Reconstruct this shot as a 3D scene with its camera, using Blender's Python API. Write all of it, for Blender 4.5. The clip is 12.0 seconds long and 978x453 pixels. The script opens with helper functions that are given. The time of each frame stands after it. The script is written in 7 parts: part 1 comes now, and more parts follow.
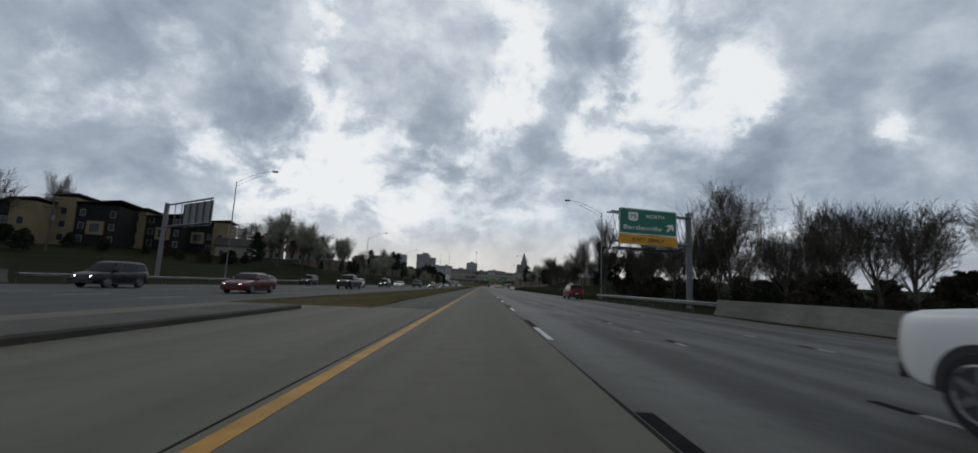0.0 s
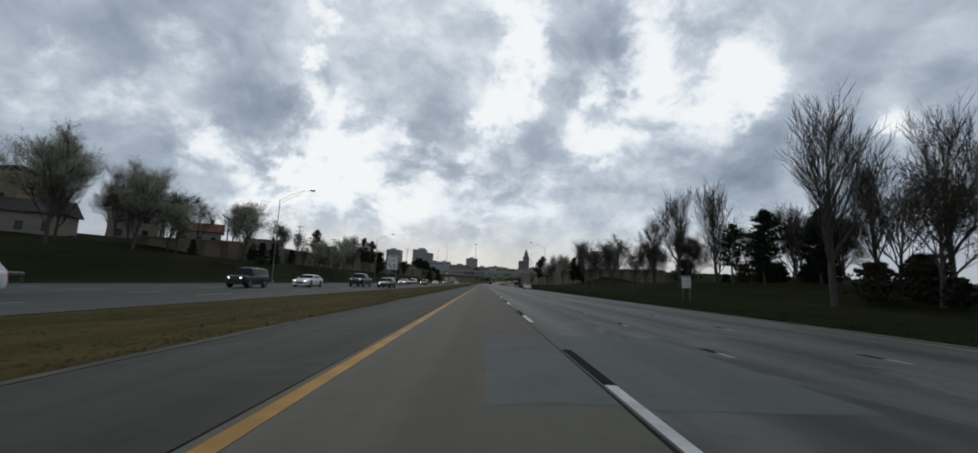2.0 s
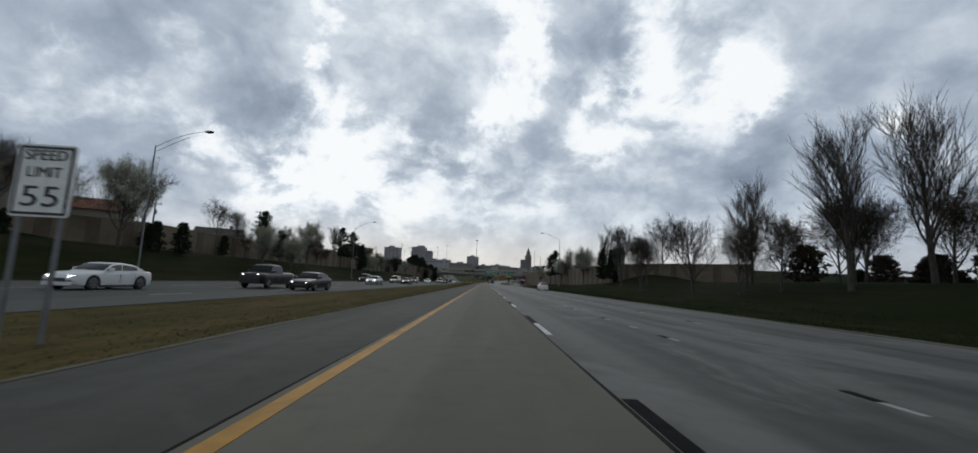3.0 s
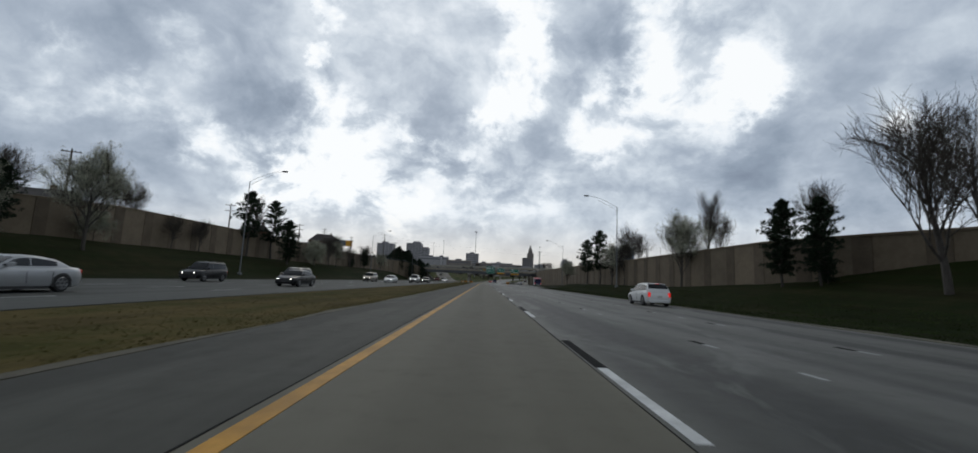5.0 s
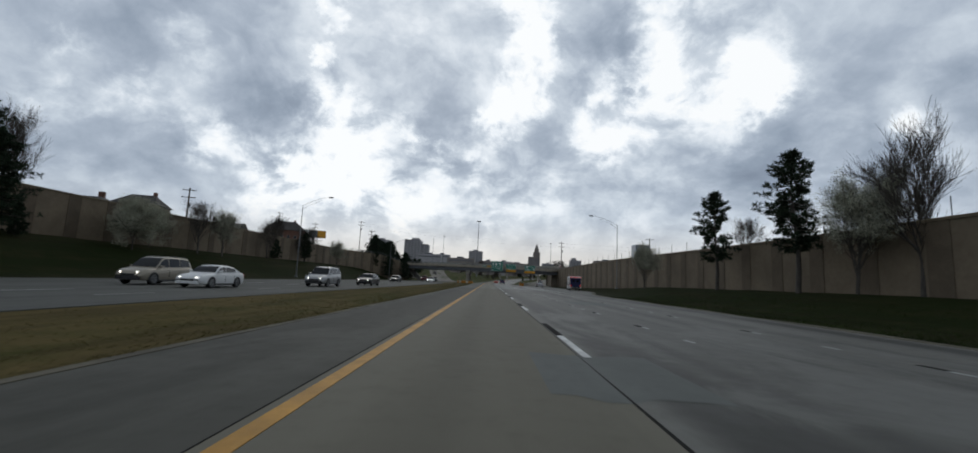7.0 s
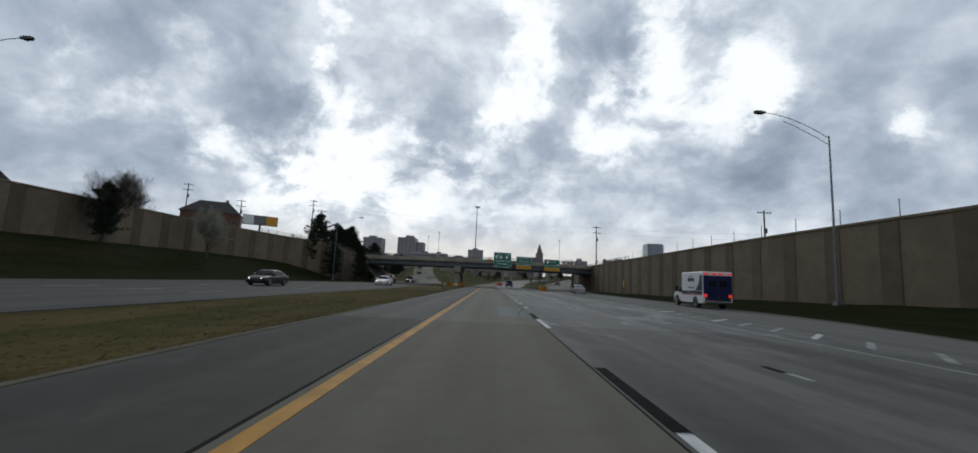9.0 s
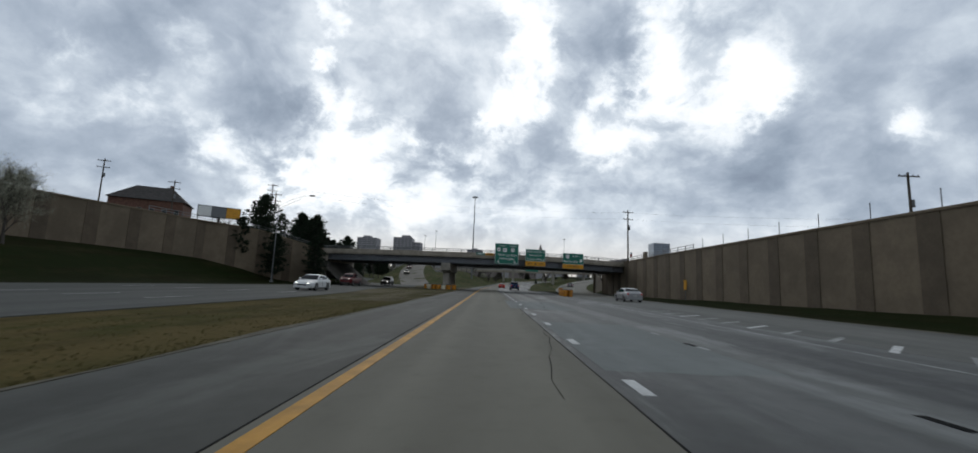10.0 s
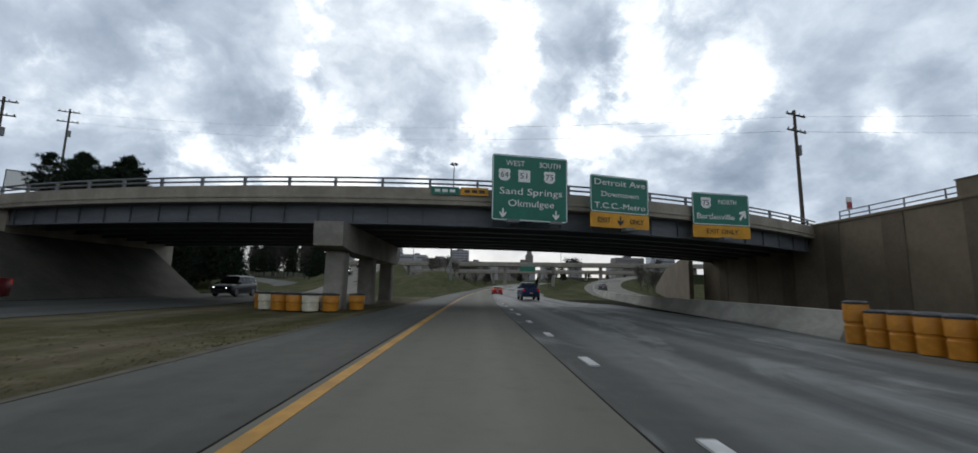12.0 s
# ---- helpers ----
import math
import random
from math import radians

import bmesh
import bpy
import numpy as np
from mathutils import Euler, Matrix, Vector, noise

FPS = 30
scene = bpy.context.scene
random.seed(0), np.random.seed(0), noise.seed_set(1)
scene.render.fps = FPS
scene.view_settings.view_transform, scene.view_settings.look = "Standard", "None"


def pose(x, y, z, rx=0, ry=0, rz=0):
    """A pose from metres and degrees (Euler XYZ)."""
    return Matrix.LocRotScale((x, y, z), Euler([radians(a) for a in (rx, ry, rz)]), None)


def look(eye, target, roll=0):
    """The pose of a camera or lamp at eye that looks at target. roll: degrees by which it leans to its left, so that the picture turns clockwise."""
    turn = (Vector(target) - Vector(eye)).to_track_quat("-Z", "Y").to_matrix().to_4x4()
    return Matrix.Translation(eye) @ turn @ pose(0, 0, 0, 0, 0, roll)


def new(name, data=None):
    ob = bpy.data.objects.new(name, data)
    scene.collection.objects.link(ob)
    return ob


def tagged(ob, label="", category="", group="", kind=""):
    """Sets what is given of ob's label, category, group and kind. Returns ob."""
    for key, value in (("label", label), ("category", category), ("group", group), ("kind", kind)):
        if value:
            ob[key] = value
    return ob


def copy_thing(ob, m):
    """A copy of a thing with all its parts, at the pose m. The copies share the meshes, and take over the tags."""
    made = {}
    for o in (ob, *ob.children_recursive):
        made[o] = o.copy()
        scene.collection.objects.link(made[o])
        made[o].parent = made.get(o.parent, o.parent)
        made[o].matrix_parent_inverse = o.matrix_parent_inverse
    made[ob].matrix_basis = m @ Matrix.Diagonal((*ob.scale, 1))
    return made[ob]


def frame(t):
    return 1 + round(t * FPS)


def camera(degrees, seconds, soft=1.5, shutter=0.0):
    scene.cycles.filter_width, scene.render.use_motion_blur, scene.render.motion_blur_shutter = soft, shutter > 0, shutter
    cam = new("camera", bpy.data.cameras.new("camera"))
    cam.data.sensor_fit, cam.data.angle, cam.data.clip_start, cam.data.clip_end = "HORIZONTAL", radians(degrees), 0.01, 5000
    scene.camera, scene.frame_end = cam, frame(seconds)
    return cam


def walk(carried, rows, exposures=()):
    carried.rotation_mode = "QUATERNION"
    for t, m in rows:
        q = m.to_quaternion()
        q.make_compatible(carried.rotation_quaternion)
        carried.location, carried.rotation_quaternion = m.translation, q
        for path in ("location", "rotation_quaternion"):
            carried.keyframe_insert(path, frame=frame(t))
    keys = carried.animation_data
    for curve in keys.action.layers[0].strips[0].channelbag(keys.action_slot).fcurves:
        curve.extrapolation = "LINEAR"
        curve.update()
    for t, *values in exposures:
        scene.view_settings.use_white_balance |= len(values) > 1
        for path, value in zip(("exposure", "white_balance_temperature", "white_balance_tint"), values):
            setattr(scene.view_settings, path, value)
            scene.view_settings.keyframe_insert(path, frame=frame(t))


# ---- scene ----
cam = camera(97.1, 12.0, soft=1.6, shutter=0.08)
walk(cam, [
    (0.0, pose(0.11, 0.00, 1.23, 97.83, -2.40, -0.87)),
    (0.5, pose(0.14, 14.23, 1.24, 97.63, -2.38, -0.89)),
    (1.0, pose(0.07, 28.43, 1.24, 97.72, -2.32, -0.90)),
    (1.5, pose(0.16, 42.58, 1.26, 97.57, -2.14, -0.86)),
    (2.0, pose(0.11, 56.71, 1.27, 97.45, -2.20, -0.78)),
    (2.5, pose(0.11, 70.79, 1.27, 97.31, -2.33, -0.86)),
    (3.0, pose(0.11, 84.84, 1.27, 97.31, -2.42, -0.61)),
    (5.0, pose(0.01, 141.22, 1.23, 97.16, -2.50, -0.56)),
    (5.5, pose(-0.02, 155.40, 1.22, 97.14, -2.49, -0.60)),
    (6.0, pose(0.06, 169.61, 1.26, 97.13, -2.50, -0.25)),
    (6.5, pose(0.06, 183.80, 1.27, 97.10, -2.48, -0.02)),
    (7.0, pose(0.02, 197.90, 1.28, 97.12, -2.63, 0.03)),
    (9.0, pose(-0.00, 253.49, 1.29, 97.31, -2.70, 0.16)),
    (9.5, pose(-0.01, 267.17, 1.30, 97.40, -2.64, 0.28)),
    (10.0, pose(0.01, 280.76, 1.30, 97.52, -2.45, 0.19)),
    (10.5, pose(-0.00, 294.24, 1.29, 97.39, -2.45, 0.06)),
    (11.0, pose(0.01, 307.63, 1.29, 97.34, -2.51, -0.26)),
    (11.5, pose(-0.03, 320.92, 1.30, 97.69, -2.01, -0.65)),
    (12.0, pose(-0.04, 334.12, 1.32, 97.98, -1.26, -1.47)),
], exposures=[(0, -0.18), (3, -0.02), (6.5, 0.02), (9.5, 0.07), (12, 0.34)])

# ---- world: broken overcast, brightest ahead ----
SUN_EL, SUN_AZ = 34.0, -12.0
world = bpy.data.worlds.new("overcast_sky")
scene.world = world
world.use_nodes = True
wt = world.node_tree
wt.nodes.clear()


class Nodes:
    """Short calls for building a node tree."""

    def __init__(self, tree):
        self.t = tree

    def add(self, kind, **props):
        n = self.t.nodes.new(kind)
        for k, v in props.items():
            setattr(n, k, v)
        return n

    def put(self, socket, v):
        if hasattr(v, "is_output"):
            self.t.links.new(v, socket)
        elif v is not None:
            socket.default_value = v

    def math(self, op, a, b=None, c=None, clamp=False):
        n = self.add("ShaderNodeMath", operation=op, use_clamp=clamp)
        for i, v in enumerate((a, b, c)):
            self.put(n.inputs[i], v)
        return n.outputs[0]

    def vec(self, op, a, b=None, out=0):
        n = self.add("ShaderNodeVectorMath", operation=op)
        self.put(n.inputs[0], a)
        self.put(n.inputs[1], b)
        return n.outputs[out]

    def smooth(self, v, a, b, lo=0.0, hi=1.0):
        n = self.add("ShaderNodeMapRange", interpolation_type="SMOOTHSTEP")
        for i, x in enumerate((v, a, b, lo, hi)):
            self.put(n.inputs[i], x)
        return n.outputs[0]

    def noise(self, v, scale, detail=4.0, rough=0.55, distort=0.0):
        n = self.add("ShaderNodeTexNoise")
        self.put(n.inputs["Vector"], v)
        n.inputs["Scale"].default_value = scale
        n.inputs["Detail"].default_value = detail
        n.inputs["Roughness"].default_value = rough
        n.inputs["Distortion"].default_value = distort
        return n.outputs[0]

    def ramp(self, v, stops):
        n = self.add("ShaderNodeValToRGB")
        self.put(n.inputs[0], v)
        e = n.color_ramp.elements
        while len(e) < len(stops):
            e.new(0.5)
        for el, (p, c) in zip(e, stops):
            el.position, el.color = p, (*c, 1)
        return n.outputs[0]

    def mix(self, f, a, b, mode="MIX"):
        n = self.add("ShaderNodeMix", data_type="RGBA", blend_type=mode)
        self.put(n.inputs[0], f)
        self.put(n.inputs[6], a if not isinstance(a, tuple) else (*a, 1))
        self.put(n.inputs[7], b if not isinstance(b, tuple) else (*b, 1))
        return n.outputs[2]


def cloud_world():
    g = Nodes(wt)
    sky = g.add("ShaderNodeTexSky", sky_type="NISHITA", sun_disc=False, sun_elevation=radians(SUN_EL),
                sun_rotation=radians(SUN_AZ))
    d = g.add("ShaderNodeTexCoord").outputs["Generated"]
    s = g.add("ShaderNodeSeparateXYZ")
    g.put(s.inputs[0], d)
    z = g.math("MAXIMUM", s.outputs[2], 0.0)
    # the cloud base seen as a flat deck
    k = g.math("DIVIDE", 1.0, g.math("ADD", z, 0.8))
    sc = g.add("ShaderNodeVectorMath", operation="SCALE")
    g.put(sc.inputs[0], d)
    g.put(sc.inputs["Scale"], k)
    deck = sc.outputs[0]
    warp = g.add("ShaderNodeTexNoise")
    g.put(warp.inputs["Vector"], deck)
    warp.inputs["Scale"].default_value, warp.inputs["Detail"].default_value = 3.2, 7.0
    warp.inputs["Roughness"].default_value = 0.55

    def pushed(v, amount):
        n = g.add("ShaderNodeVectorMath", operation="SCALE")
        g.put(n.inputs[0], g.vec("SUBTRACT", warp.outputs[1], (0.5, 0.5, 0.5)))
        n.inputs["Scale"].default_value = amount
        return g.vec("ADD", v, n.outputs[0])

    wd = pushed(deck, 0.16)
    big = g.noise(wd, 3.2, 3.0, 0.5)
    fine = g.noise(wd, 8.5, 9.0, 0.53)
    # rounded puffs
    pf = g.add("ShaderNodeTexVoronoi", feature="SMOOTH_F1")
    g.put(pf.inputs["Vector"], pushed(deck, 0.30))
    pf.inputs["Scale"].default_value, pf.inputs["Detail"].default_value = 4.2, 3.0
    pf.inputs["Roughness"].default_value, pf.inputs["Smoothness"].default_value = 0.5, 0.35
    puff = g.smooth(pf.outputs["Distance"], 0.15, 0.75)
    # breaks and grey banks of the deck ahead, as soft strokes on the plane one unit before the eye
    fwd = g.math("MAXIMUM", s.outputs[1], 0.12)
    flat_at = g.add("ShaderNodeCombineXYZ")
    g.put(flat_at.inputs[0], g.math("DIVIDE", s.outputs[0], fwd))
    g.put(flat_at.inputs[1], g.math("DIVIDE", s.outputs[2], fwd))
    soft = g.add("ShaderNodeTexNoise")
    g.put(soft.inputs["Vector"], flat_at.outputs[0])
    soft.inputs["Scale"].default_value, soft.inputs["Detail"].default_value = 7.0, 8.0
    soft.inputs["Roughness"].default_value = 0.66
    shift = g.add("ShaderNodeVectorMath", operation="SCALE")
    g.put(shift.inputs[0], g.vec("SUBTRACT", soft.outputs[1], (0.5, 0.5, 0.5)))
    shift.inputs["Scale"].default_value = 0.21
    spot = g.vec("MULTIPLY", g.vec("ADD", flat_at.outputs[0], shift.outputs[0]), (1.0, 1.0, 0.0))

    def strokes(rows):
        total = 0.0
        for u0, v0, u1, v1, rad, w in rows:
            du, dv = u1 - u0, v1 - v0
            off = g.vec("SUBTRACT", spot, (u0, v0, 0.0))
            along_ = g.math("DIVIDE", g.vec("DOT_PRODUCT", off, (du, dv, 0.0), out=1), du * du + dv * dv, clamp=True)
            on = g.add("ShaderNodeVectorMath", operation="SCALE")
            on.inputs[0].default_value = (du, dv, 0.0)
            g.put(on.inputs["Scale"], along_)
            far = g.vec("DISTANCE", off, on.outputs[0], out=1)
            total = g.math("ADD", total, g.smooth(far, 0.0, 1.75 * rad, w, 0.0))
        return total

    ahead_only = g.smooth(s.outputs[1], 0.15, 0.4)
    thin = g.math("MULTIPLY", g.math("ADD", strokes(BREAKS_AHEAD), strokes(BREAKS_WEST)), ahead_only)
    thick = g.math("MULTIPLY", strokes(BANKS), ahead_only)
    v = g.math("ADD", g.math("MULTIPLY", big, 0.22), g.math("MULTIPLY", fine, 0.46))
    v = g.math("ADD", v, g.math("MULTIPLY", puff, 0.13))
    v = g.math("ADD", v, SKY_BASE)
    wisps = g.noise(wd, 17.0, 8.0, 0.6)
    v = g.math("ADD", v, g.math("MULTIPLY", g.math("SUBTRACT", wisps, 0.5), 0.09))
    v = g.math("ADD", v, g.math("MULTIPLY", thin, g.math("ADD", 0.30, g.math("MULTIPLY", g.smooth(g.math("ADD", fine, wisps), 0.72, 1.28), 1.05))))
    v = g.math("SUBTRACT", v, g.math("MULTIPLY", thick, 0.62))
    col = g.ramp(v, [(0.30, (0.205, 0.25, 0.325)), (0.42, (0.285, 0.345, 0.43)), (0.53, (0.40, 0.465, 0.555)),
                     (0.635, (0.565, 0.635, 0.715)), (0.77, (0.83, 0.885, 0.94)), (0.90, (0.96, 0.985, 1.0))])
    low = g.smooth(s.outputs[2], 0.015, 0.16, 1.0, 0.0)
    ahead = g.smooth(s.outputs[1], 0.75, 1.0, 0.0, 1.0)
    warm = g.mix(ahead, (0.42, 0.44, 0.48), (0.78, 0.72, 0.64))
    col = g.mix(g.math("MULTIPLY", low, 0.72), col, warm)
    # dims the sky out of view, overhead and behind, to lower the ground light
    unseen_dim = g.math("MULTIPLY", g.smooth(s.outputs[2], 0.56, 0.80, 1.0, 0.48), g.smooth(s.outputs[1], -0.25, 0.40, 0.82, 1.0))
    dim = g.add("ShaderNodeCombineColor")
    for i in range(3):
        g.put(dim.inputs[i], unseen_dim)
    col = g.mix(1.0, col, dim.outputs[0], "MULTIPLY")
    clear = g.mix(1.0, sky.outputs[0], (0.06, 0.06, 0.06), "MULTIPLY")
    col = g.mix(0.97, clear, col)
    bg = g.add("ShaderNodeBackground")
    g.put(bg.inputs[0], col)
    bg.inputs[1].default_value = SKY_STRENGTH
    out = g.add("ShaderNodeOutputWorld")
    wt.links.new(bg.outputs[0], out.inputs[0])


SKY_STRENGTH = 1.0
SKY_BASE = 0.155
# strokes: from across, up to across, up; half width; weight
BREAKS_AHEAD = [
    (0.027, 0.731, 0.086, 0.600, 0.053, 0.30), (0.086, 0.600, 0.072, 0.470, 0.050, 0.30), (0.073, 0.454, 0.002, 0.403, 0.047, 0.26),
    (-0.006, 0.410, -0.018, 0.347, 0.037, 0.22), (0.411, 0.649, 0.364, 0.516, 0.075, 0.28), (0.441, 0.503, 0.626, 0.529, 0.083, 0.32),
    (0.611, 0.544, 0.647, 0.481, 0.050, 0.20), (0.319, 0.442, 0.349, 0.404, 0.063, 0.28), (0.236, 0.398, 0.252, 0.345, 0.047, 0.25),
    (0.516, 0.412, 0.608, 0.464, 0.066, 0.16), (0.987, 0.418, 1.016, 0.396, 0.030, 0.16), (0.474, 0.686, 0.598, 0.659, 0.100, 0.10), (-0.300, 0.400, 0.350, 0.450, 0.300, 0.045)
]
BREAKS_WEST = [
    (-0.404, 0.407, -0.341, 0.363, 0.056, 0.30), (-0.436, 0.549, -0.433, 0.517, 0.020, 0.25), (-0.430, 0.690, -0.419, 0.649, 0.030, 0.22),
    (-0.435, 0.259, -0.330, 0.241, 0.080, 0.34), (-0.534, 0.217, -0.386, 0.201, 0.066, 0.24), (-0.330, 0.233, -0.207, 0.157, 0.050, 0.22),
    (-0.678, 0.316, -0.535, 0.224, 0.050, 0.16), (-0.918, 0.437, -0.678, 0.316, 0.047, 0.12), (-0.182, 0.332, -0.165, 0.310, 0.030, 0.26),
    (-0.251, 0.360, -0.191, 0.355, 0.030, 0.14), (-0.125, 0.258, -0.066, 0.261, 0.043, 0.16), (-1.086, 0.542, -1.041, 0.544, 0.037, 0.14),
    (-1.156, 0.426, -0.969, 0.380, 0.042, 0.08), (-0.793, 0.622, -0.733, 0.511, 0.042, 0.10), (-0.134, 0.168, 0.099, 0.208, 0.066, 0.08)
]
BANKS = [
    (0.224, 0.690, 0.280, 0.560, 0.103, 0.22), (0.318, 0.678, 0.257, 0.495, 0.058, 0.10), (-0.708, 0.560, -0.584, 0.406, 0.183, 0.12),
    (-0.528, 0.300, -0.454, 0.296, 0.091, 0.18), (-0.642, 0.388, -0.535, 0.362, 0.100, 0.10), (-0.290, 0.484, -0.073, 0.399, 0.116, 0.08),
    (-0.100, 0.336, -0.038, 0.300, 0.075, 0.14), (-0.293, 0.327, -0.240, 0.208, 0.063, 0.14), (0.094, 0.345, 0.171, 0.257, 0.100, 0.10),
    (0.589, 0.306, 0.917, 0.276, 0.100, 0.20), (0.668, 0.435, 0.899, 0.462, 0.116, 0.08), (1.148, 0.506, 1.186, 0.459, 0.110, 0.26),
    (-1.166, 0.316, -0.772, 0.243, 0.120, 0.16), (-1.224, 0.633, -0.912, 0.599, 0.110, 0.14), (0.320, 0.233, 0.616, 0.217, 0.083, 0.12),
    (0.786, 0.668, 1.209, 0.689, 0.133, 0.04)
]
cloud_world()

sun_data = bpy.data.lights.new("sun", "SUN")
sun_data.energy, sun_data.angle, sun_data.color = 0.35, radians(25), (1.0, 0.95, 0.88)
sun = new("sun", sun_data)
_e, _a = radians(SUN_EL), radians(SUN_AZ)
sun.matrix_world = look((0, 0, 80), (-math.sin(_a) * math.cos(_e) * 10, -math.cos(_a) * math.cos(_e) * 10, 80 - math.sin(_e) * 10))


# ---- materials ----
def material(name, colour, rough=0.8, metal=0.0, vary=0.25, scale=3.0, stretch=(1, 1, 1), bump=0.15, bscale=30.0,
             second=None, emit=None, fleck=0.0, perpiece=0.0, spec=0.5):
    """A surface with variation at two scales, fine relief and a slight change from piece to piece."""
    m = bpy.data.materials.new(name)
    m.use_nodes = True
    t = m.node_tree
    g = Nodes(t)
    b = t.nodes["Principled BSDF"]
    b.inputs["Roughness"].default_value, b.inputs["Metallic"].default_value = rough, metal
    b.inputs["Specular IOR Level"].default_value = spec
    co = g.add("ShaderNodeTexCoord").outputs["Object"]
    mp = g.add("ShaderNodeMapping")
    g.put(mp.inputs[0], co)
    mp.inputs["Scale"].default_value = stretch
    v = mp.outputs[0]
    n1 = g.noise(v, scale, 4.0, 0.6, 0.3)
    n2 = g.noise(v, scale * 9, 3.0, 0.6)
    dark = tuple(c * (1 - vary) for c in colour)
    lite = tuple(min(1, c * (1 + vary)) for c in colour)
    col = g.mix(g.smooth(n1, 0.32, 0.68), dark, lite if second is None else second)
    col = g.mix(g.math("MULTIPLY", g.smooth(n2, 0.35, 0.7), 0.35), col, tuple(c * 0.72 for c in colour))
    if fleck:
        n3 = g.noise(co, 55.0, 2.0)
        col = g.mix(g.math("MULTIPLY", g.smooth(n3, 0.58, 0.7), fleck), col, tuple(min(1, c * 1.7) for c in colour))
    if perpiece:
        r = g.add("ShaderNodeObjectInfo").outputs["Random"]
        f = g.math("ADD", 1 - perpiece, g.math("MULTIPLY", r, 2 * perpiece))
        cc = g.add("ShaderNodeCombineColor")
        for i in range(3):
            g.put(cc.inputs[i], f)
        col = g.mix(1.0, col, cc.outputs[0], "MULTIPLY")
    g.put(b.inputs["Base Color"], col)
    g.put(b.inputs["Roughness"], g.math("ADD", rough - 0.08, g.math("MULTIPLY", n2, 0.16), clamp=True))
    if bump:
        bp = g.add("ShaderNodeBump")
        bp.inputs["Strength"].default_value, bp.inputs["Distance"].default_value = bump, 0.02
        g.put(bp.inputs["Height"], g.noise(v, bscale, 3.0))
        g.put(b.inputs["Normal"], bp.outputs[0])
    if emit:
        b.inputs["Emission Color"].default_value = (*emit[0], 1)
        b.inputs["Emission Strength"].default_value = emit[1]
    return m


def paint(name, colour, rough=0.28, coat=0.6, metal=0.0):
    """Glossy vehicle paint with a light film of road dust."""
    m = bpy.data.materials.new(name)
    m.use_nodes = True
    g = Nodes(m.node_tree)
    b = m.node_tree.nodes["Principled BSDF"]
    co = g.add("ShaderNodeTexCoord").outputs["Object"]
    n = g.noise(co, 1.6, 5.0, 0.6)
    z = g.add("ShaderNodeSeparateXYZ")
    g.put(z.inputs[0], co)
    film = g.math("MULTIPLY", g.smooth(n, 0.4, 0.75), 0.05)
    g.put(b.inputs["Base Color"], g.mix(film, colour, (0.2, 0.19, 0.17)))
    g.put(b.inputs["Roughness"], g.math("ADD", rough, g.math("MULTIPLY", film, 1.5)))
    b.inputs["Metallic"].default_value = metal
    b.inputs["Coat Weight"].default_value, b.inputs["Coat Roughness"].default_value = coat, 0.08
    b.inputs["Specular IOR Level"].default_value = 0.25
    return m


def road_material(name, colour, streak=0.3, wear=0.25, tint=None, rough=0.78, spec=0.14):
    """Pavement: wheel-worn streaks along the lane, stains, fine aggregate."""
    m = bpy.data.materials.new(name)
    m.use_nodes = True
    g = Nodes(m.node_tree)
    b = m.node_tree.nodes["Principled BSDF"]
    co = g.add("ShaderNodeTexCoord").outputs["Object"]

    b.inputs["Specular IOR Level"].default_value = spec

    def mapped(sx, sy):
        mp = g.add("ShaderNodeMapping")
        g.put(mp.inputs[0], co)
        mp.inputs["Scale"].default_value = (sx, sy, 1)
        return mp.outputs[0]

    lane = g.noise(mapped(0.62, 0.004), 1.0, 1.5, 0.5)
    lines = g.noise(mapped(1.7, 0.006), 1.0, 2.0, 0.5)
    blot = g.noise(mapped(0.42, 0.13), 1.0, 6.0, 0.65, 0.8)
    small = g.noise(co, 2.2, 6.0, 0.7)
    grit = g.noise(co, 45.0, 2.0)
    col = g.mix(g.smooth(lane, 0.36, 0.64), tuple(c * (1 - streak) for c in colour), tuple(c * (1 + streak) for c in colour))
    col = g.mix(g.math("MULTIPLY", g.smooth(lines, 0.48, 0.75), 0.3), col, tuple(c * (1 - streak) * 0.8 for c in colour))
    col = g.mix(g.math("MULTIPLY", g.smooth(blot, 0.50, 0.64), wear), col, tint or tuple(c * 1.35 for c in colour))
    col = g.mix(g.math("MULTIPLY", g.smooth(small, 0.5, 0.78), 0.35), col, tuple(c * 0.62 for c in colour))
    col = g.mix(g.math("MULTIPLY", grit, 0.3), col, tuple(c * 0.75 for c in colour))
    g.put(b.inputs["Base Color"], col)
    g.put(b.inputs["Roughness"], g.math("ADD", rough - 0.12, g.math("MULTIPLY", small, 0.28)))
    bp = g.add("ShaderNodeBump")
    bp.inputs["Strength"].default_value, bp.inputs["Distance"].default_value = 0.25, 0.01
    g.put(bp.inputs["Height"], grit)
    g.put(b.inputs["Normal"], bp.outputs[0])
    return m


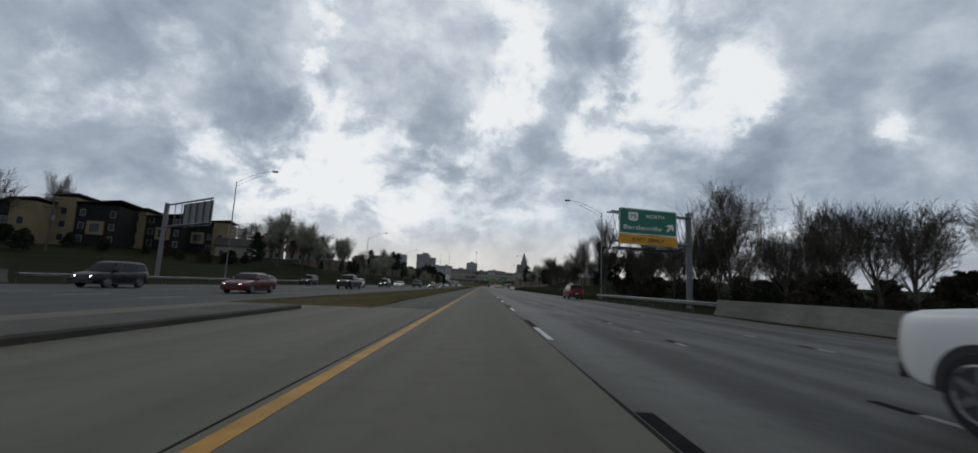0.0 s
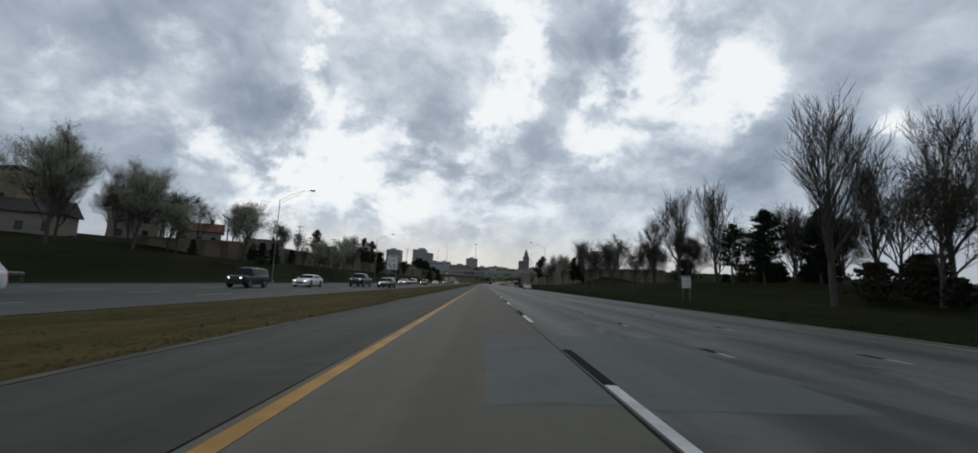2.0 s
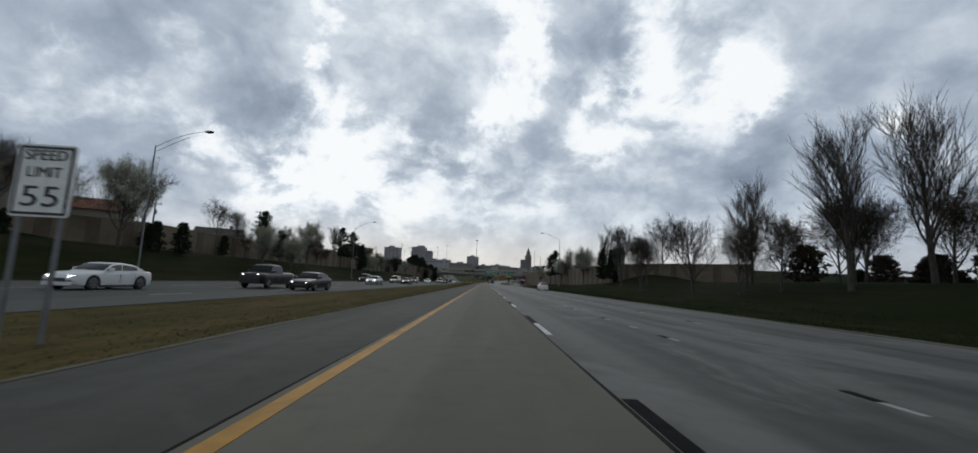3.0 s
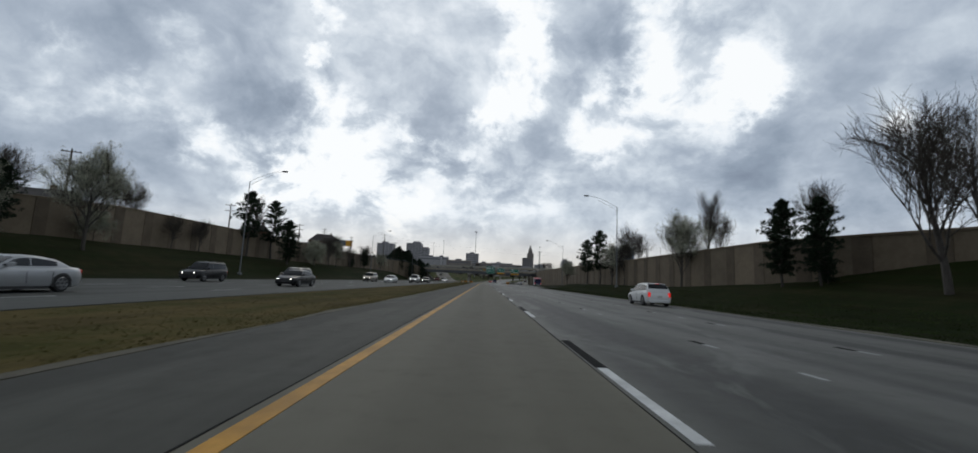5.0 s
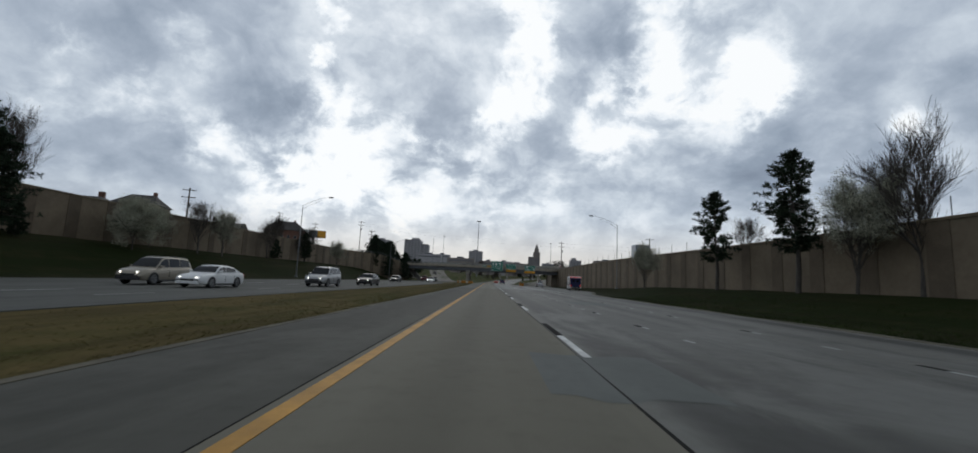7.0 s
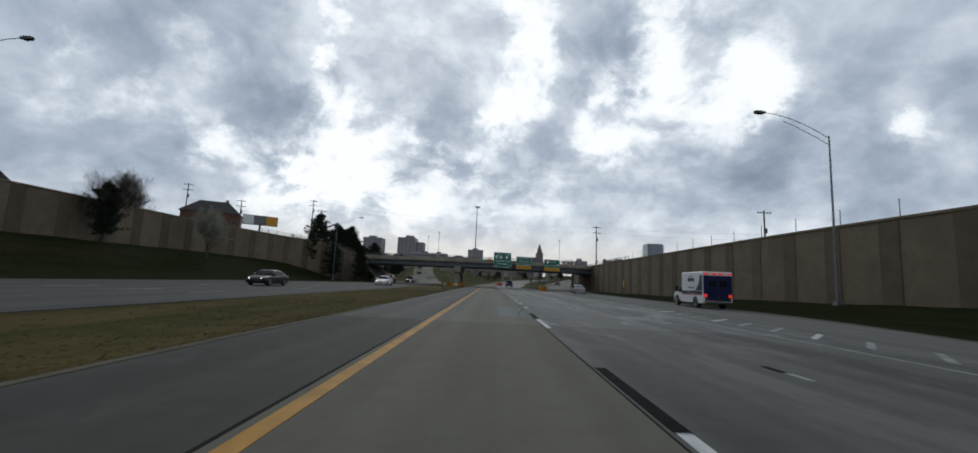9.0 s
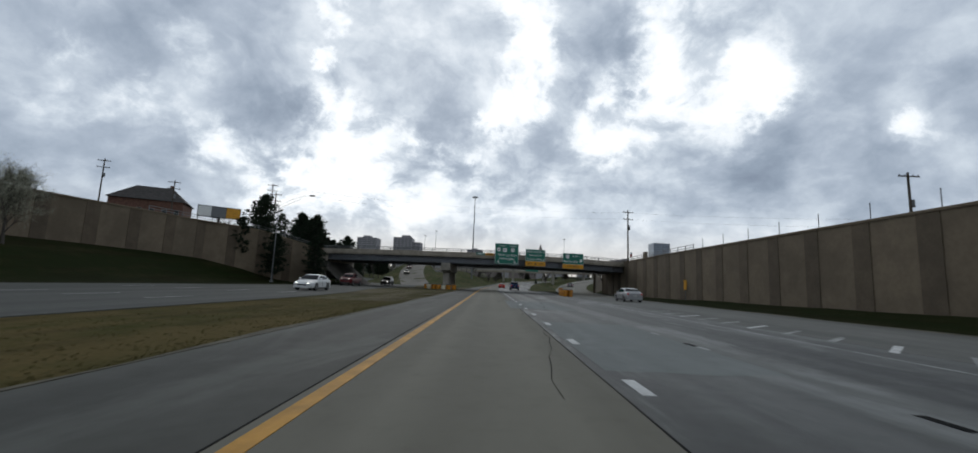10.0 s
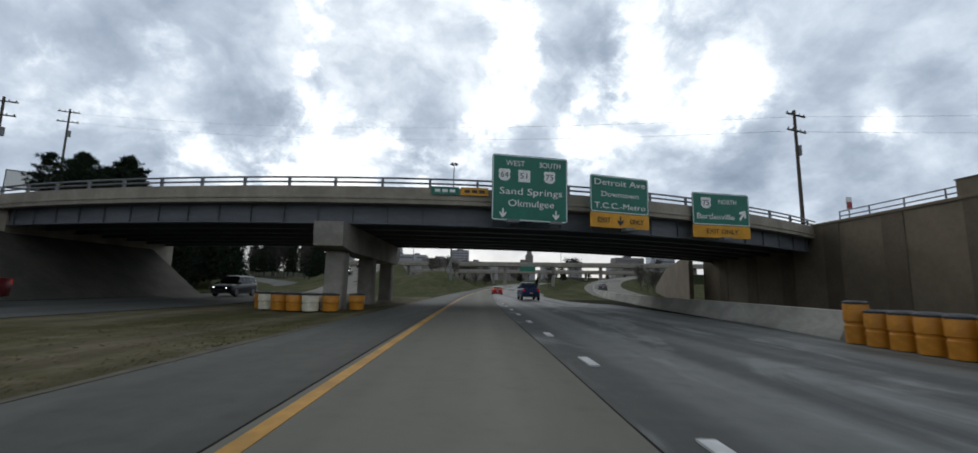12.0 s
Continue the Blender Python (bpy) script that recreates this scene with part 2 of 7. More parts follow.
def grass_material(name, colour, dry, amount):
    m = bpy.data.materials.new(name)
    m.use_nodes = True
    g = Nodes(m.node_tree)
    b = m.node_tree.nodes["Principled BSDF"]
    b.inputs["Roughness"].default_value = 0.95
    b.inputs["Specular IOR Level"].default_value = 0.03
    co = g.add("ShaderNodeTexCoord").outputs["Object"]
    mp = g.add("ShaderNodeMapping")
    g.put(mp.inputs[0], co)
    mp.inputs["Scale"].default_value = (1.0, 0.12, 1.0)
    big = g.noise(mp.outputs[0], 0.42, 5.0, 0.6, 0.3)
    mid = g.noise(co, 0.7, 5.0, 0.65)
    fine = g.noise(co, 9.0, 4.0, 0.7)
    f = g.math("ADD", g.math("MULTIPLY", big, 0.6), g.math("MULTIPLY", mid, 0.4))
    col = g.mix(g.smooth(f, amount - 0.1, amount + 0.12), dry, colour)
    worn = g.noise(mp.outputs[0], 0.9, 4.0, 0.6, 0.2)
    col = g.mix(g.math("MULTIPLY", g.smooth(worn, 0.48, 0.62), 0.55), col, tuple(c * 0.45 for c in dry))
    col = g.mix(g.math("MULTIPLY", g.smooth(fine, 0.4, 0.7), 0.3), col, tuple(c * 0.6 for c in colour))
    g.put(b.inputs["Base Color"], col)
    bp = g.add("ShaderNodeBump")
    bp.inputs["Strength"].default_value, bp.inputs["Distance"].default_value = 0.5, 0.05
    g.put(bp.inputs["Height"], fine)
    g.put(b.inputs["Normal"], bp.outputs[0])
    return m


def glass(name, colour=(0.012, 0.014, 0.016)):
    m = bpy.data.materials.new(name)
    m.use_nodes = True
    b = m.node_tree.nodes["Principled BSDF"]
    b.inputs["Base Color"].default_value = (*colour, 1)
    b.inputs["Roughness"].default_value = 0.06
    b.inputs["Specular IOR Level"].default_value = 0.3
    return m


GRASS = grass_material("verge_grass", (0.0125, 0.019, 0.0055), (0.028, 0.026, 0.011), 0.44)
DRY = grass_material("dry_median_grass", (0.052, 0.053, 0.015), (0.112, 0.086, 0.036), 0.52)
KNOLL = grass_material("knoll_grass", (0.040, 0.055, 0.016), (0.085, 0.080, 0.036), 0.48)
BAREMEDIAN = grass_material("worn_median_ground", (0.066, 0.064, 0.024), (0.165, 0.14, 0.095), 0.50)
CONCRETE = road_material("lane_concrete", (0.142, 0.135, 0.107), 0.13, 0.25, (0.17, 0.165, 0.135))
CONCRETE_NEW = road_material("lane_concrete_beyond", (0.172, 0.166, 0.136), 0.13, 0.3, (0.21, 0.205, 0.172))
ASPHALT = road_material("worn_pavement", (0.080, 0.080, 0.071), 0.55, 0.7, (0.158, 0.160, 0.146), 0.60, 0.2)
ASPHALT_NEW = road_material("pale_worn_pavement", (0.083, 0.086, 0.080), 0.6, 0.85, (0.205, 0.215, 0.205), 0.55, 0.28)
SHOULDER = road_material("shoulder_pavement", (0.066, 0.066, 0.057), 0.2, 0.6, (0.096, 0.096, 0.083))
SHOULDER_NEW = road_material("shoulder_pavement_beyond", (0.068, 0.070, 0.062), 0.25, 0.6, (0.112, 0.116, 0.106), 0.72, 0.2)
OPPOSITE = road_material("opposite_pavement", (0.076, 0.079, 0.073), 0.15, 0.3)
RAMP = road_material("ramp_concrete", (0.19, 0.182, 0.155), 0.1, 0.3)
UPROAD = road_material("branch_concrete", (0.145, 0.138, 0.118), 0.1, 0.3)
EXITLANE = road_material("exit_lane_concrete", (0.145, 0.148, 0.138), 0.14, 0.5, (0.21, 0.21, 0.195))
PATCH_NEW = road_material("pale_patch_concrete", (0.185, 0.20, 0.195), 0.1, 0.5, (0.25, 0.265, 0.26))
PATCH = road_material("patch_concrete", (0.125, 0.134, 0.127), 0.05, 0.3)
JOINT = material("tar_joint", (0.014, 0.014, 0.013), 0.85, vary=0.4, scale=2, spec=0.08)
YELLOW = material("yellow_line_paint", (0.42, 0.205, 0.012), 0.7, vary=0.25, scale=1.2, fleck=0.2)
WORNWHITE = material("worn_white_paint", (0.27, 0.28, 0.27), 0.75, vary=0.35, scale=1.2, fleck=0.3)
DIRT = material("edge_dirt", (0.085, 0.076, 0.052), 0.95, vary=0.35, scale=0.8, bump=0.5)
BLADES = material("grass_blades", (0.095, 0.086, 0.032), 0.9, vary=0.3, scale=0.35, bump=0, spec=0.1)
BLADESGREEN = material("green_blades", (0.03, 0.044, 0.013), 0.9, vary=0.45, scale=0.35, bump=0, spec=0.1)
WHITE = material("white_line_paint", (0.55, 0.56, 0.55), 0.7, vary=0.22, scale=1.5, fleck=0.1)
BLACKMARK = material("black_contrast_paint", (0.011, 0.011, 0.011), 0.85, vary=0.3, scale=2, spec=0.05)
PANEL = material("tan_concrete_panel", (0.158, 0.124, 0.084), 0.9, vary=0.16, scale=0.35, bump=0.3, bscale=9, perpiece=0.06)
PILASTER = material("brown_concrete_pilaster", (0.108, 0.083, 0.056), 0.9, vary=0.14, scale=0.8, bump=0.3, bscale=14, perpiece=0.1)
COPING = material("wall_coping", (0.155, 0.122, 0.08), 0.9, vary=0.15, scale=0.8)
BARRIER = material("barrier_concrete", (0.33, 0.32, 0.28), 0.9, vary=0.22, scale=0.7, stretch=(1, 0.4, 1), bump=0.2)
BARRIER_OLD = material("weathered_barrier_concrete", (0.165, 0.158, 0.138), 0.9, vary=0.28, scale=0.7, stretch=(1, 0.4, 1), bump=0.2)
PARAPET = material("parapet_concrete", (0.30, 0.265, 0.215), 0.9, vary=0.2, scale=0.5, bump=0.2)
PIER = material("pier_concrete", (0.27, 0.25, 0.215), 0.9, vary=0.2, scale=0.6, bump=0.2)
STEEL_GREY = material("painted_girder_steel", (0.125, 0.135, 0.15), 0.6, vary=0.18, scale=0.6, stretch=(0.5, 1, 3), bump=0.05)
GALV = material("galvanised_steel", (0.17, 0.178, 0.185), 0.55, 0.35, vary=0.15, scale=4, bump=0.03)
RAILSTEEL = material("weathered_rail_steel", (0.17, 0.175, 0.175), 0.6, 0.4, vary=0.2, scale=3, bump=0.03)
# dark kerb concrete; on the slope it also carries the deck's shade
SLOPE = material("dark_shaded_concrete", (0.055, 0.05, 0.04), 0.9, vary=0.3, scale=0.5, bump=0.2)
DARKMETAL = material("dark_steel", (0.05, 0.052, 0.055), 0.55, 0.4, vary=0.2, scale=4, bump=0.03)
WOODPOLE = material("weathered_pole_wood", (0.085, 0.07, 0.055), 0.9, vary=0.3, scale=2, stretch=(4, 4, 0.5))
SIGNGREEN = material("sign_green", (0.0065, 0.155, 0.105), 0.45, vary=0.12, scale=0.8, bump=0)
SIGNWHITE = material("sign_white", (0.82, 0.84, 0.82), 0.5, vary=0.06, scale=3, bump=0)
SIGNYELLOW = material("sign_yellow", (0.66, 0.31, 0.012), 0.5, vary=0.12, scale=1, bump=0)
SIGNBLACK = material("sign_black", (0.02, 0.02, 0.022), 0.5, vary=0.1, scale=3, bump=0)
BARREL = material("barrel_yellow", (0.50, 0.20, 0.012), 0.5, vary=0.18, scale=2, bump=0.05, perpiece=0.12)
BARRELWHITE = material("barrel_faded", (0.62, 0.58, 0.45), 0.6, vary=0.2, scale=2, bump=0.05)
PAINTRED = material("sign_red", (0.30, 0.02, 0.02), 0.5, vary=0.1, scale=3, bump=0)
BARRELLID = material("barrel_lid", (0.03, 0.03, 0.03), 0.6, vary=0.3, scale=4)
BARK = material("bark", (0.068, 0.060, 0.052), 0.95, vary=0.35, scale=3, stretch=(3, 3, 0.6), bump=0.5)
TWIG = material("twigs", (0.066, 0.058, 0.051), 0.95, vary=0.3, scale=1.2, bump=0, spec=0.1)
BLOSSOM = material("pale_blossom", (0.40, 0.40, 0.31), 0.9, vary=0.35, scale=0.8, bump=0, spec=0.1)
BUDS = material("spring_buds", (0.13, 0.115, 0.075), 0.9, vary=0.35, scale=0.8, bump=0, spec=0.1)
NEEDLE = material("pine_needles", (0.022, 0.034, 0.02), 0.85, vary=0.4, scale=0.9, bump=0, spec=0.1)
SHRUB = material("shrub_leaves", (0.028, 0.034, 0.022), 0.9, vary=0.4, scale=0.9, bump=0, spec=0.1)
BRUSH = material("brown_brush", (0.05, 0.042, 0.033), 0.95, vary=0.4, scale=0.8, bump=0, spec=0.1)


# ---- mesh helpers ----
class M:
    """Collects vertices and faces for one mesh."""

    def __init__(self):
        self.v, self.f = [], []

    def quad(self, a, b, c, d):
        n = len(self.v)
        self.v += [tuple(a), tuple(b), tuple(c), tuple(d)]
        self.f.append((n, n + 1, n + 2, n + 3))

    def poly(self, pts):
        n = len(self.v)
        self.v += [tuple(p) for p in pts]
        self.f.append(tuple(range(n, n + len(pts))))

    def box(self, x0, x1, y0, y1, z0, z1):
        n = len(self.v)
        self.v += [(x0, y0, z0), (x1, y0, z0), (x1, y1, z0), (x0, y1, z0), (x0, y0, z1), (x1, y0, z1), (x1, y1, z1), (x0, y1, z1)]
        self.f += [tuple(n + i for i in q) for q in ((0, 3, 2, 1), (4, 5, 6, 7), (0, 1, 5, 4), (1, 2, 6, 5), (2, 3, 7, 6), (3, 0, 4, 7))]

    def loft(self, rings, cap=True, closed=True):
        n, k = len(self.v), len(rings[0])
        for r in rings:
            self.v += [tuple(p) for p in r]
        for i in range(len(rings) - 1):
            for j in range(k if closed else k - 1):
                a, b = n + i * k + j, n + i * k + (j + 1) % k
                self.f.append((a, b, b + k, a + k))
        if cap and closed:
            self.f.append(tuple(n + j for j in reversed(range(k))))
            self.f.append(tuple(n + (len(rings) - 1) * k + j for j in range(k)))

    def tube(self, pts, radii, sides=6, cap=True):
        rings = []
        for i, p in enumerate(pts):
            p = Vector(p)
            a = Vector(pts[max(i - 1, 0)])
            b = Vector(pts[min(i + 1, len(pts) - 1)])
            d = (b - a).normalized() if (b - a).length > 1e-6 else Vector((0, 0, 1))
            u = d.cross(Vector((0, 0, 1)) if abs(d.z) < 0.9 else Vector((1, 0, 0))).normalized()
            w = d.cross(u)
            r = radii[i] if hasattr(radii, "__len__") else radii
            rings.append([p + (u * math.cos(q) + w * math.sin(q)) * r for q in (2 * math.pi * j / sides for j in range(sides))])
        self.loft(rings, cap)

    def cyl(self, c, r, h, sides=12, axis="z", r2=None):
        c = Vector(c)
        e = {"x": Vector((h, 0, 0)), "y": Vector((0, h, 0)), "z": Vector((0, 0, h))}[axis]
        self.tube([c, c + e], [r, r if r2 is None else r2], sides)

    def bev(self, x0, x1, y0, y1, z0, z1, b):
        """A box with its upright and top edges chamfered."""
        rings = []
        for z, i in ((z0, 0.0), (z1 - b, 0.0), (z1, b)):
            c = b
            rings.append([(x0 + i + c, y0 + i, z), (x1 - i - c, y0 + i, z), (x1 - i, y0 + i + c, z), (x1 - i, y1 - i - c, z),
                          (x1 - i - c, y1 - i, z), (x0 + i + c, y1 - i, z), (x0 + i, y1 - i - c, z), (x0 + i, y0 + i + c, z)])
        self.loft(rings)

    def mesh(self, name, smooth=None):
        me = bpy.data.meshes.new(name)
        me.from_pydata(self.v, [], self.f)
        me.update()
        if smooth is not None:
            me.shade_smooth()
            me.set_sharp_from_angle(angle=radians(smooth))
        return me


def part(name, m, mat, parent=None, label="", smooth=None):
    """Links a mesh as one object under a thing or under a part."""
    me = m.mesh(name, smooth) if isinstance(m, M) else m
    if mat is not None and not me.materials:
        me.materials.append(mat)
    ob = new(name, me)
    ob.parent = parent
    if label:
        tagged(ob, label)
    return ob


def thing(name, m, label, category, group="", kind=""):
    ob = new(name)
    ob.empty_display_size = 0.3
    ob.matrix_world = m
    return tagged(ob, label, category, group, kind)


def structure(name, m, mat, label, category, smooth=None, kind="structure"):
    ob = part(name, m, mat, None, "", smooth)
    return tagged(ob, label, category, "", kind)


_texts = {}


def text_mesh(s, size, mat, width=None):
    """Flat lettering in the xz plane, centred, facing -y."""
    key = (s, size, mat.name, width)
    if key in _texts:
        return _texts[key]
    cu = bpy.data.curves.new("text", "FONT")
    cu.body, cu.size, cu.align_x, cu.align_y, cu.extrude = s, size, "CENTER", "CENTER", 0.004
    cu.resolution_u = 3
    ob = bpy.data.objects.new("text", cu)
    scene.collection.objects.link(ob)
    bpy.context.view_layer.update()
    me = bpy.data.meshes.new_from_object(ob.evaluated_get(bpy.context.evaluated_depsgraph_get()))
    scene.collection.objects.unlink(ob)
    bpy.data.objects.remove(ob)
    sx = 1.0
    if width:
        xs = [v.co.x for v in me.vertices]
        sx = width / max(1e-3, max(xs) - min(xs))
    me.transform(Matrix.Rotation(radians(90), 4, "X") @ Matrix.Diagonal((sx, 1, 1, 1)))
    me.materials.clear()
    me.materials.append(mat)
    _texts[key] = me
    return me


def sstep(a, b, v):
    t = np.clip((np.asarray(v, float) - a) / (b - a), 0, 1)
    return t * t * (3 - 2 * t)


# ---- roads as centre lines ----
def line(pts, step=5.0):
    """A smooth run through the given points."""
    pts = [Vector(p) for p in pts]
    out = []
    for i in range(len(pts) - 1):
        p0, p1, p2, p3 = pts[max(i - 1, 0)], pts[i], pts[i + 1], pts[min(i + 2, len(pts) - 1)]
        n = max(1, int((p2 - p1).length / step))
        for j in range(n):
            t = j / n
            out.append(0.5 * ((2 * p1) + (p2 - p0) * t + (2 * p0 - 5 * p1 + 4 * p2 - p3) * t * t + (3 * p1 - p0 - 3 * p2 + p3) * t ** 3))
    out.append(pts[-1])
    return out


def ribbon(pts, left, right, z=0.0, depth=0.3):
    """A strip with thickness along a line, from left to right of it; both may be numbers or functions of y."""
    m = M()
    rings = []
    for i, p in enumerate(pts):
        d = pts[min(i + 1, len(pts) - 1)] - pts[max(i - 1, 0)]
        s = Vector((d.y, -d.x, 0)).normalized()
        a = left(p.y) if callable(left) else left
        b = right(p.y) if callable(right) else right
        q, r = p + s * a, p + s * b
        rings.append([(q.x, q.y, q.z + z), (q.x, q.y, q.z + z - depth), (r.x, r.y, r.z + z - depth), (r.x, r.y, r.z + z)])
    m.loft(rings)
    return m


MAIN = line([(0, -130, 0), (0, 60, 0), (0, 180, 0), (0, 300, 0), (0, 385, 0), (3, 440, 0.4), (12, 510, 2.0), (30, 600, 4.0), (60, 720, 6)])
OPP = line([(-22, -130, 0), (-22, 60, 0), (-22, 180, 0), (-22, 290, 0), (-21.8, 335, 0), (-21.6, 375, 0), (-36, 425, 0.6), (-66, 470, 2.0), (-110, 520, 4)])
UPHILL = line([(-17.5, 388, 0.05), (-23, 412, 0.9), (-29, 440, 4.2), (-36, 490, 8.5), (-46, 560, 11.5), (-60, 640, 12)])
EXIT = line([(17.5, 345, 0), (19, 372, 0), (24, 410, 0.6), (35, 455, 2.6), (55, 500, 5.5), (92, 540, 9.0), (150, 570, 11)])


def main_right(y):
    return float(13.5 + 6.0 * sstep(250, 285, y) - 7.2 * sstep(344, 352, y)) if y < 385 else 11.5


def opp_half(y):
    return float(10.2 - 4.7 * sstep(305, 352, y))


ROADS = [(MAIN, -5.0, main_right), (OPP, -10.2, 10.2), (UPHILL, -5.0, 5.0), (EXIT, -4.6, 4.6)]


def ground_height(x, y):
    """Natural height of the verges, banks and plateaus."""
    x, y = np.asarray(x, float), np.asarray(y, float)
    h = np.zeros(np.broadcast(x, y).shape)
    # bank and plateau beside the far carriageway
    bank = 3.9 * sstep(-33, -47, x) * sstep(40, 120, y) + 1.2 * sstep(-34, -70, x) * (1 - sstep(40, 120, y))
    up = (3.6 * sstep(-49, -55, x) + 2.0 * sstep(-60, -110, x)) * sstep(95, 160, y) + 3.0 * sstep(-50, -95, x) * (1 - sstep(95, 160, y))
    fade = 1 - 0.55 * sstep(385, 420, y)
    h = h + (bank + up) * fade
    # bank on the near side
    b2 = (1.5 * sstep(15, 26, x)) * sstep(150, 200, y) * (1 - 0.7 * sstep(250, 330, y))
    b3 = (2.6 * sstep(17, 34, x)) * sstep(70, 105, y) * (1 - sstep(165, 205, y))
    p2 = 4.2 * sstep(28.5, 34, x) * sstep(150, 190, y)
    h = h + (b2 + b3 + p2) * (1 - sstep(372, 395, y)) + 4.0 * sstep(40, 80, x) * sstep(372, 420, y)
    # grassed knoll between the branches beyond the overpass
    h = h + 6.5 * np.exp(-((x + 14) / 11) ** 2 - ((y - 490) / 60) ** 2) + 8 * sstep(560, 740, y)
    return h


def seg_dist(px, py, pts):
    """Distance, side and height of the nearest place on a centre line, for arrays of places."""
    best = np.full(px.shape, 1e9)
    off = np.zeros(px.shape)
    hz = np.zeros(px.shape)
    yy = np.zeros(px.shape)
    for a, b in zip(pts[:-1], pts[1:]):
        dx, dy = b.x - a.x, b.y - a.y
        L2 = dx * dx + dy * dy
        t = np.clip(((px - a.x) * dx + (py - a.y) * dy) / L2, 0, 1)
        ex, ey = px - a.x - t * dx, py - a.y - t * dy
        d = np.hypot(ex, ey)
        m = d < best
        best = np.where(m, d, best)
        off = np.where(m, (ex * dy - ey * dx) / math.sqrt(L2), off)
        hz = np.where(m, a.z + t * (b.z - a.z), hz)
        yy = np.where(m, a.y + t * dy, yy)
    return best, off, hz, yy


def full_height(x, y):
    x, y = np.broadcast_arrays(np.asarray(x, float), np.asarray(y, float))
    h = ground_height(x, y)
    for pts, l, r in ROADS:
        d, off, hz, yy = seg_dist(x, y, pts)
        rr = np.vectorize(r)(yy) if callable(r) else r
        out = np.maximum(np.maximum(l - off, off - rr), 0)
        out = np.maximum(out, d - np.maximum(np.abs(l), np.abs(rr)))
        w = sstep(1.0, 9.0, out)
        h = (hz - 0.03) * (1 - w) + h * w
    # shallow swale between the carriageways
    return h


HEIGHTS = {}


def ground_at(x, y):
    """Height of the built ground sheet at one place."""
    xs, ys, h = HEIGHTS["xs"], HEIGHTS["ys"], HEIGHTS["h"]
    i = int(np.clip(np.searchsorted(xs, x) - 1, 0, len(xs) - 2))
    j = int(np.clip(np.searchsorted(ys, y) - 1, 0, len(ys) - 2))
    u, v = (x - xs[i]) / (xs[i + 1] - xs[i]), (y - ys[j]) / (ys[j + 1] - ys[j])
    return float((h[j, i] * (1 - u) + h[j, i + 1] * u) * (1 - v) + (h[j + 1, i] * (1 - u) + h[j + 1, i + 1] * u) * v)


def build_ground():
    xs = np.concatenate([[-3200, -2200, -1500, -1000, -700, -500, -380, -300, -240, -200, -170, -145, -125, -110, -98, -88], np.arange(-80, 60, 1.6),
                         [60, 65, 72, 80, 90, 105, 125, 150, 180, 220, 280, 360, 480, 650, 900, 1300, 2000, 3200]])
    ys = np.concatenate([[-1500, -900, -500, -300, -200, -150], np.arange(-125, 640, 3.0), [650, 670, 700, 740, 800, 880, 1000, 1200, 1500, 2000, 2800, 3800]])
    X, Y = np.meshgrid(xs, ys)
    H = full_height(X, Y)
    HEIGHTS.update(xs=xs, ys=ys, h=H.copy())
    rng = np.random.default_rng(3)
    near = (np.abs(X) < 80)
    H = H + np.where(near & (np.abs(H) > 0.25), rng.normal(0, 0.03, H.shape), 0)
    v = np.stack([X.ravel(), Y.ravel(), H.ravel()], 1)
    nx, ny = len(xs), len(ys)
    idx = np.arange(nx * ny).reshape(ny, nx)
    f = np.stack([idx[:-1, :-1].ravel(), idx[:-1, 1:].ravel(), idx[1:, 1:].ravel(), idx[1:, :-1].ravel()], 1)
    me = bpy.data.meshes.new("ground")
    me.from_pydata(v.tolist(), [], f.tolist())
    me.materials.append(GRASS)
    me.materials.append(DRY)
    me.materials.append(BAREMEDIAN)
    me.materials.append(KNOLL)
    cx = X[:-1, :-1].ravel() + 0.8
    cy = Y[:-1, :-1].ravel() + 1.5
    dry = ((cx < -3) & (cx > -26 - 0.0 * cy) & (cy < 392) & (cy > -130)).astype(np.int32)
    dry[(dry == 1) & (cy > 306)] = 2
    dry[(cy > 384) & (np.abs(cx) < 70)] = 3
    me.polygons.foreach_set("material_index", dry)
    me.shade_smooth()
    ob = new("ground", me)
    tagged(ob, "grass ground, green on the banks and dry in the median", "ground", "", "structure")


build_ground()

lane_z = 0.0
SPLIT = next(i for i, p in enumerate(MAIN) if p.y > 266)
START = next(i for i, p in enumerate(MAIN) if p.y > 18)
for run, a, b, c in ((MAIN[:START + 1], CONCRETE, CONCRETE, ASPHALT), (MAIN[START:SPLIT + 1], SHOULDER, CONCRETE, ASPHALT), (MAIN[SPLIT:], SHOULDER_NEW, CONCRETE_NEW, ASPHALT_NEW)):
    structure("road_shoulder", ribbon(run, -4.95, -2.06), a, "grey paved inner shoulder beside the yellow line", "road")
    structure("road_lane", ribbon(run, -2.06, 1.70), b, "tan-grey concrete lane with worn wheel tracks", "road")
    structure("road_lanes_outer", ribbon(run, 1.70, main_right), c, "bluish grey worn outer lanes with pale streaks", "road")
structure("road_opposite", ribbon(OPP, lambda y: -opp_half(y), opp_half, 0.0), OPPOSITE, "grey pavement of the opposite carriageway", "road")
structure("road_uphill", ribbon(UPHILL, -4.2, 4.2, 0.01), UPROAD, "pale concrete branch climbing beyond the overpass", "road")
structure("road_exit_ramp", ribbon(EXIT, -4.4, 4.6, 0.02), RAMP, "pale concrete exit ramp curving uphill", "road")


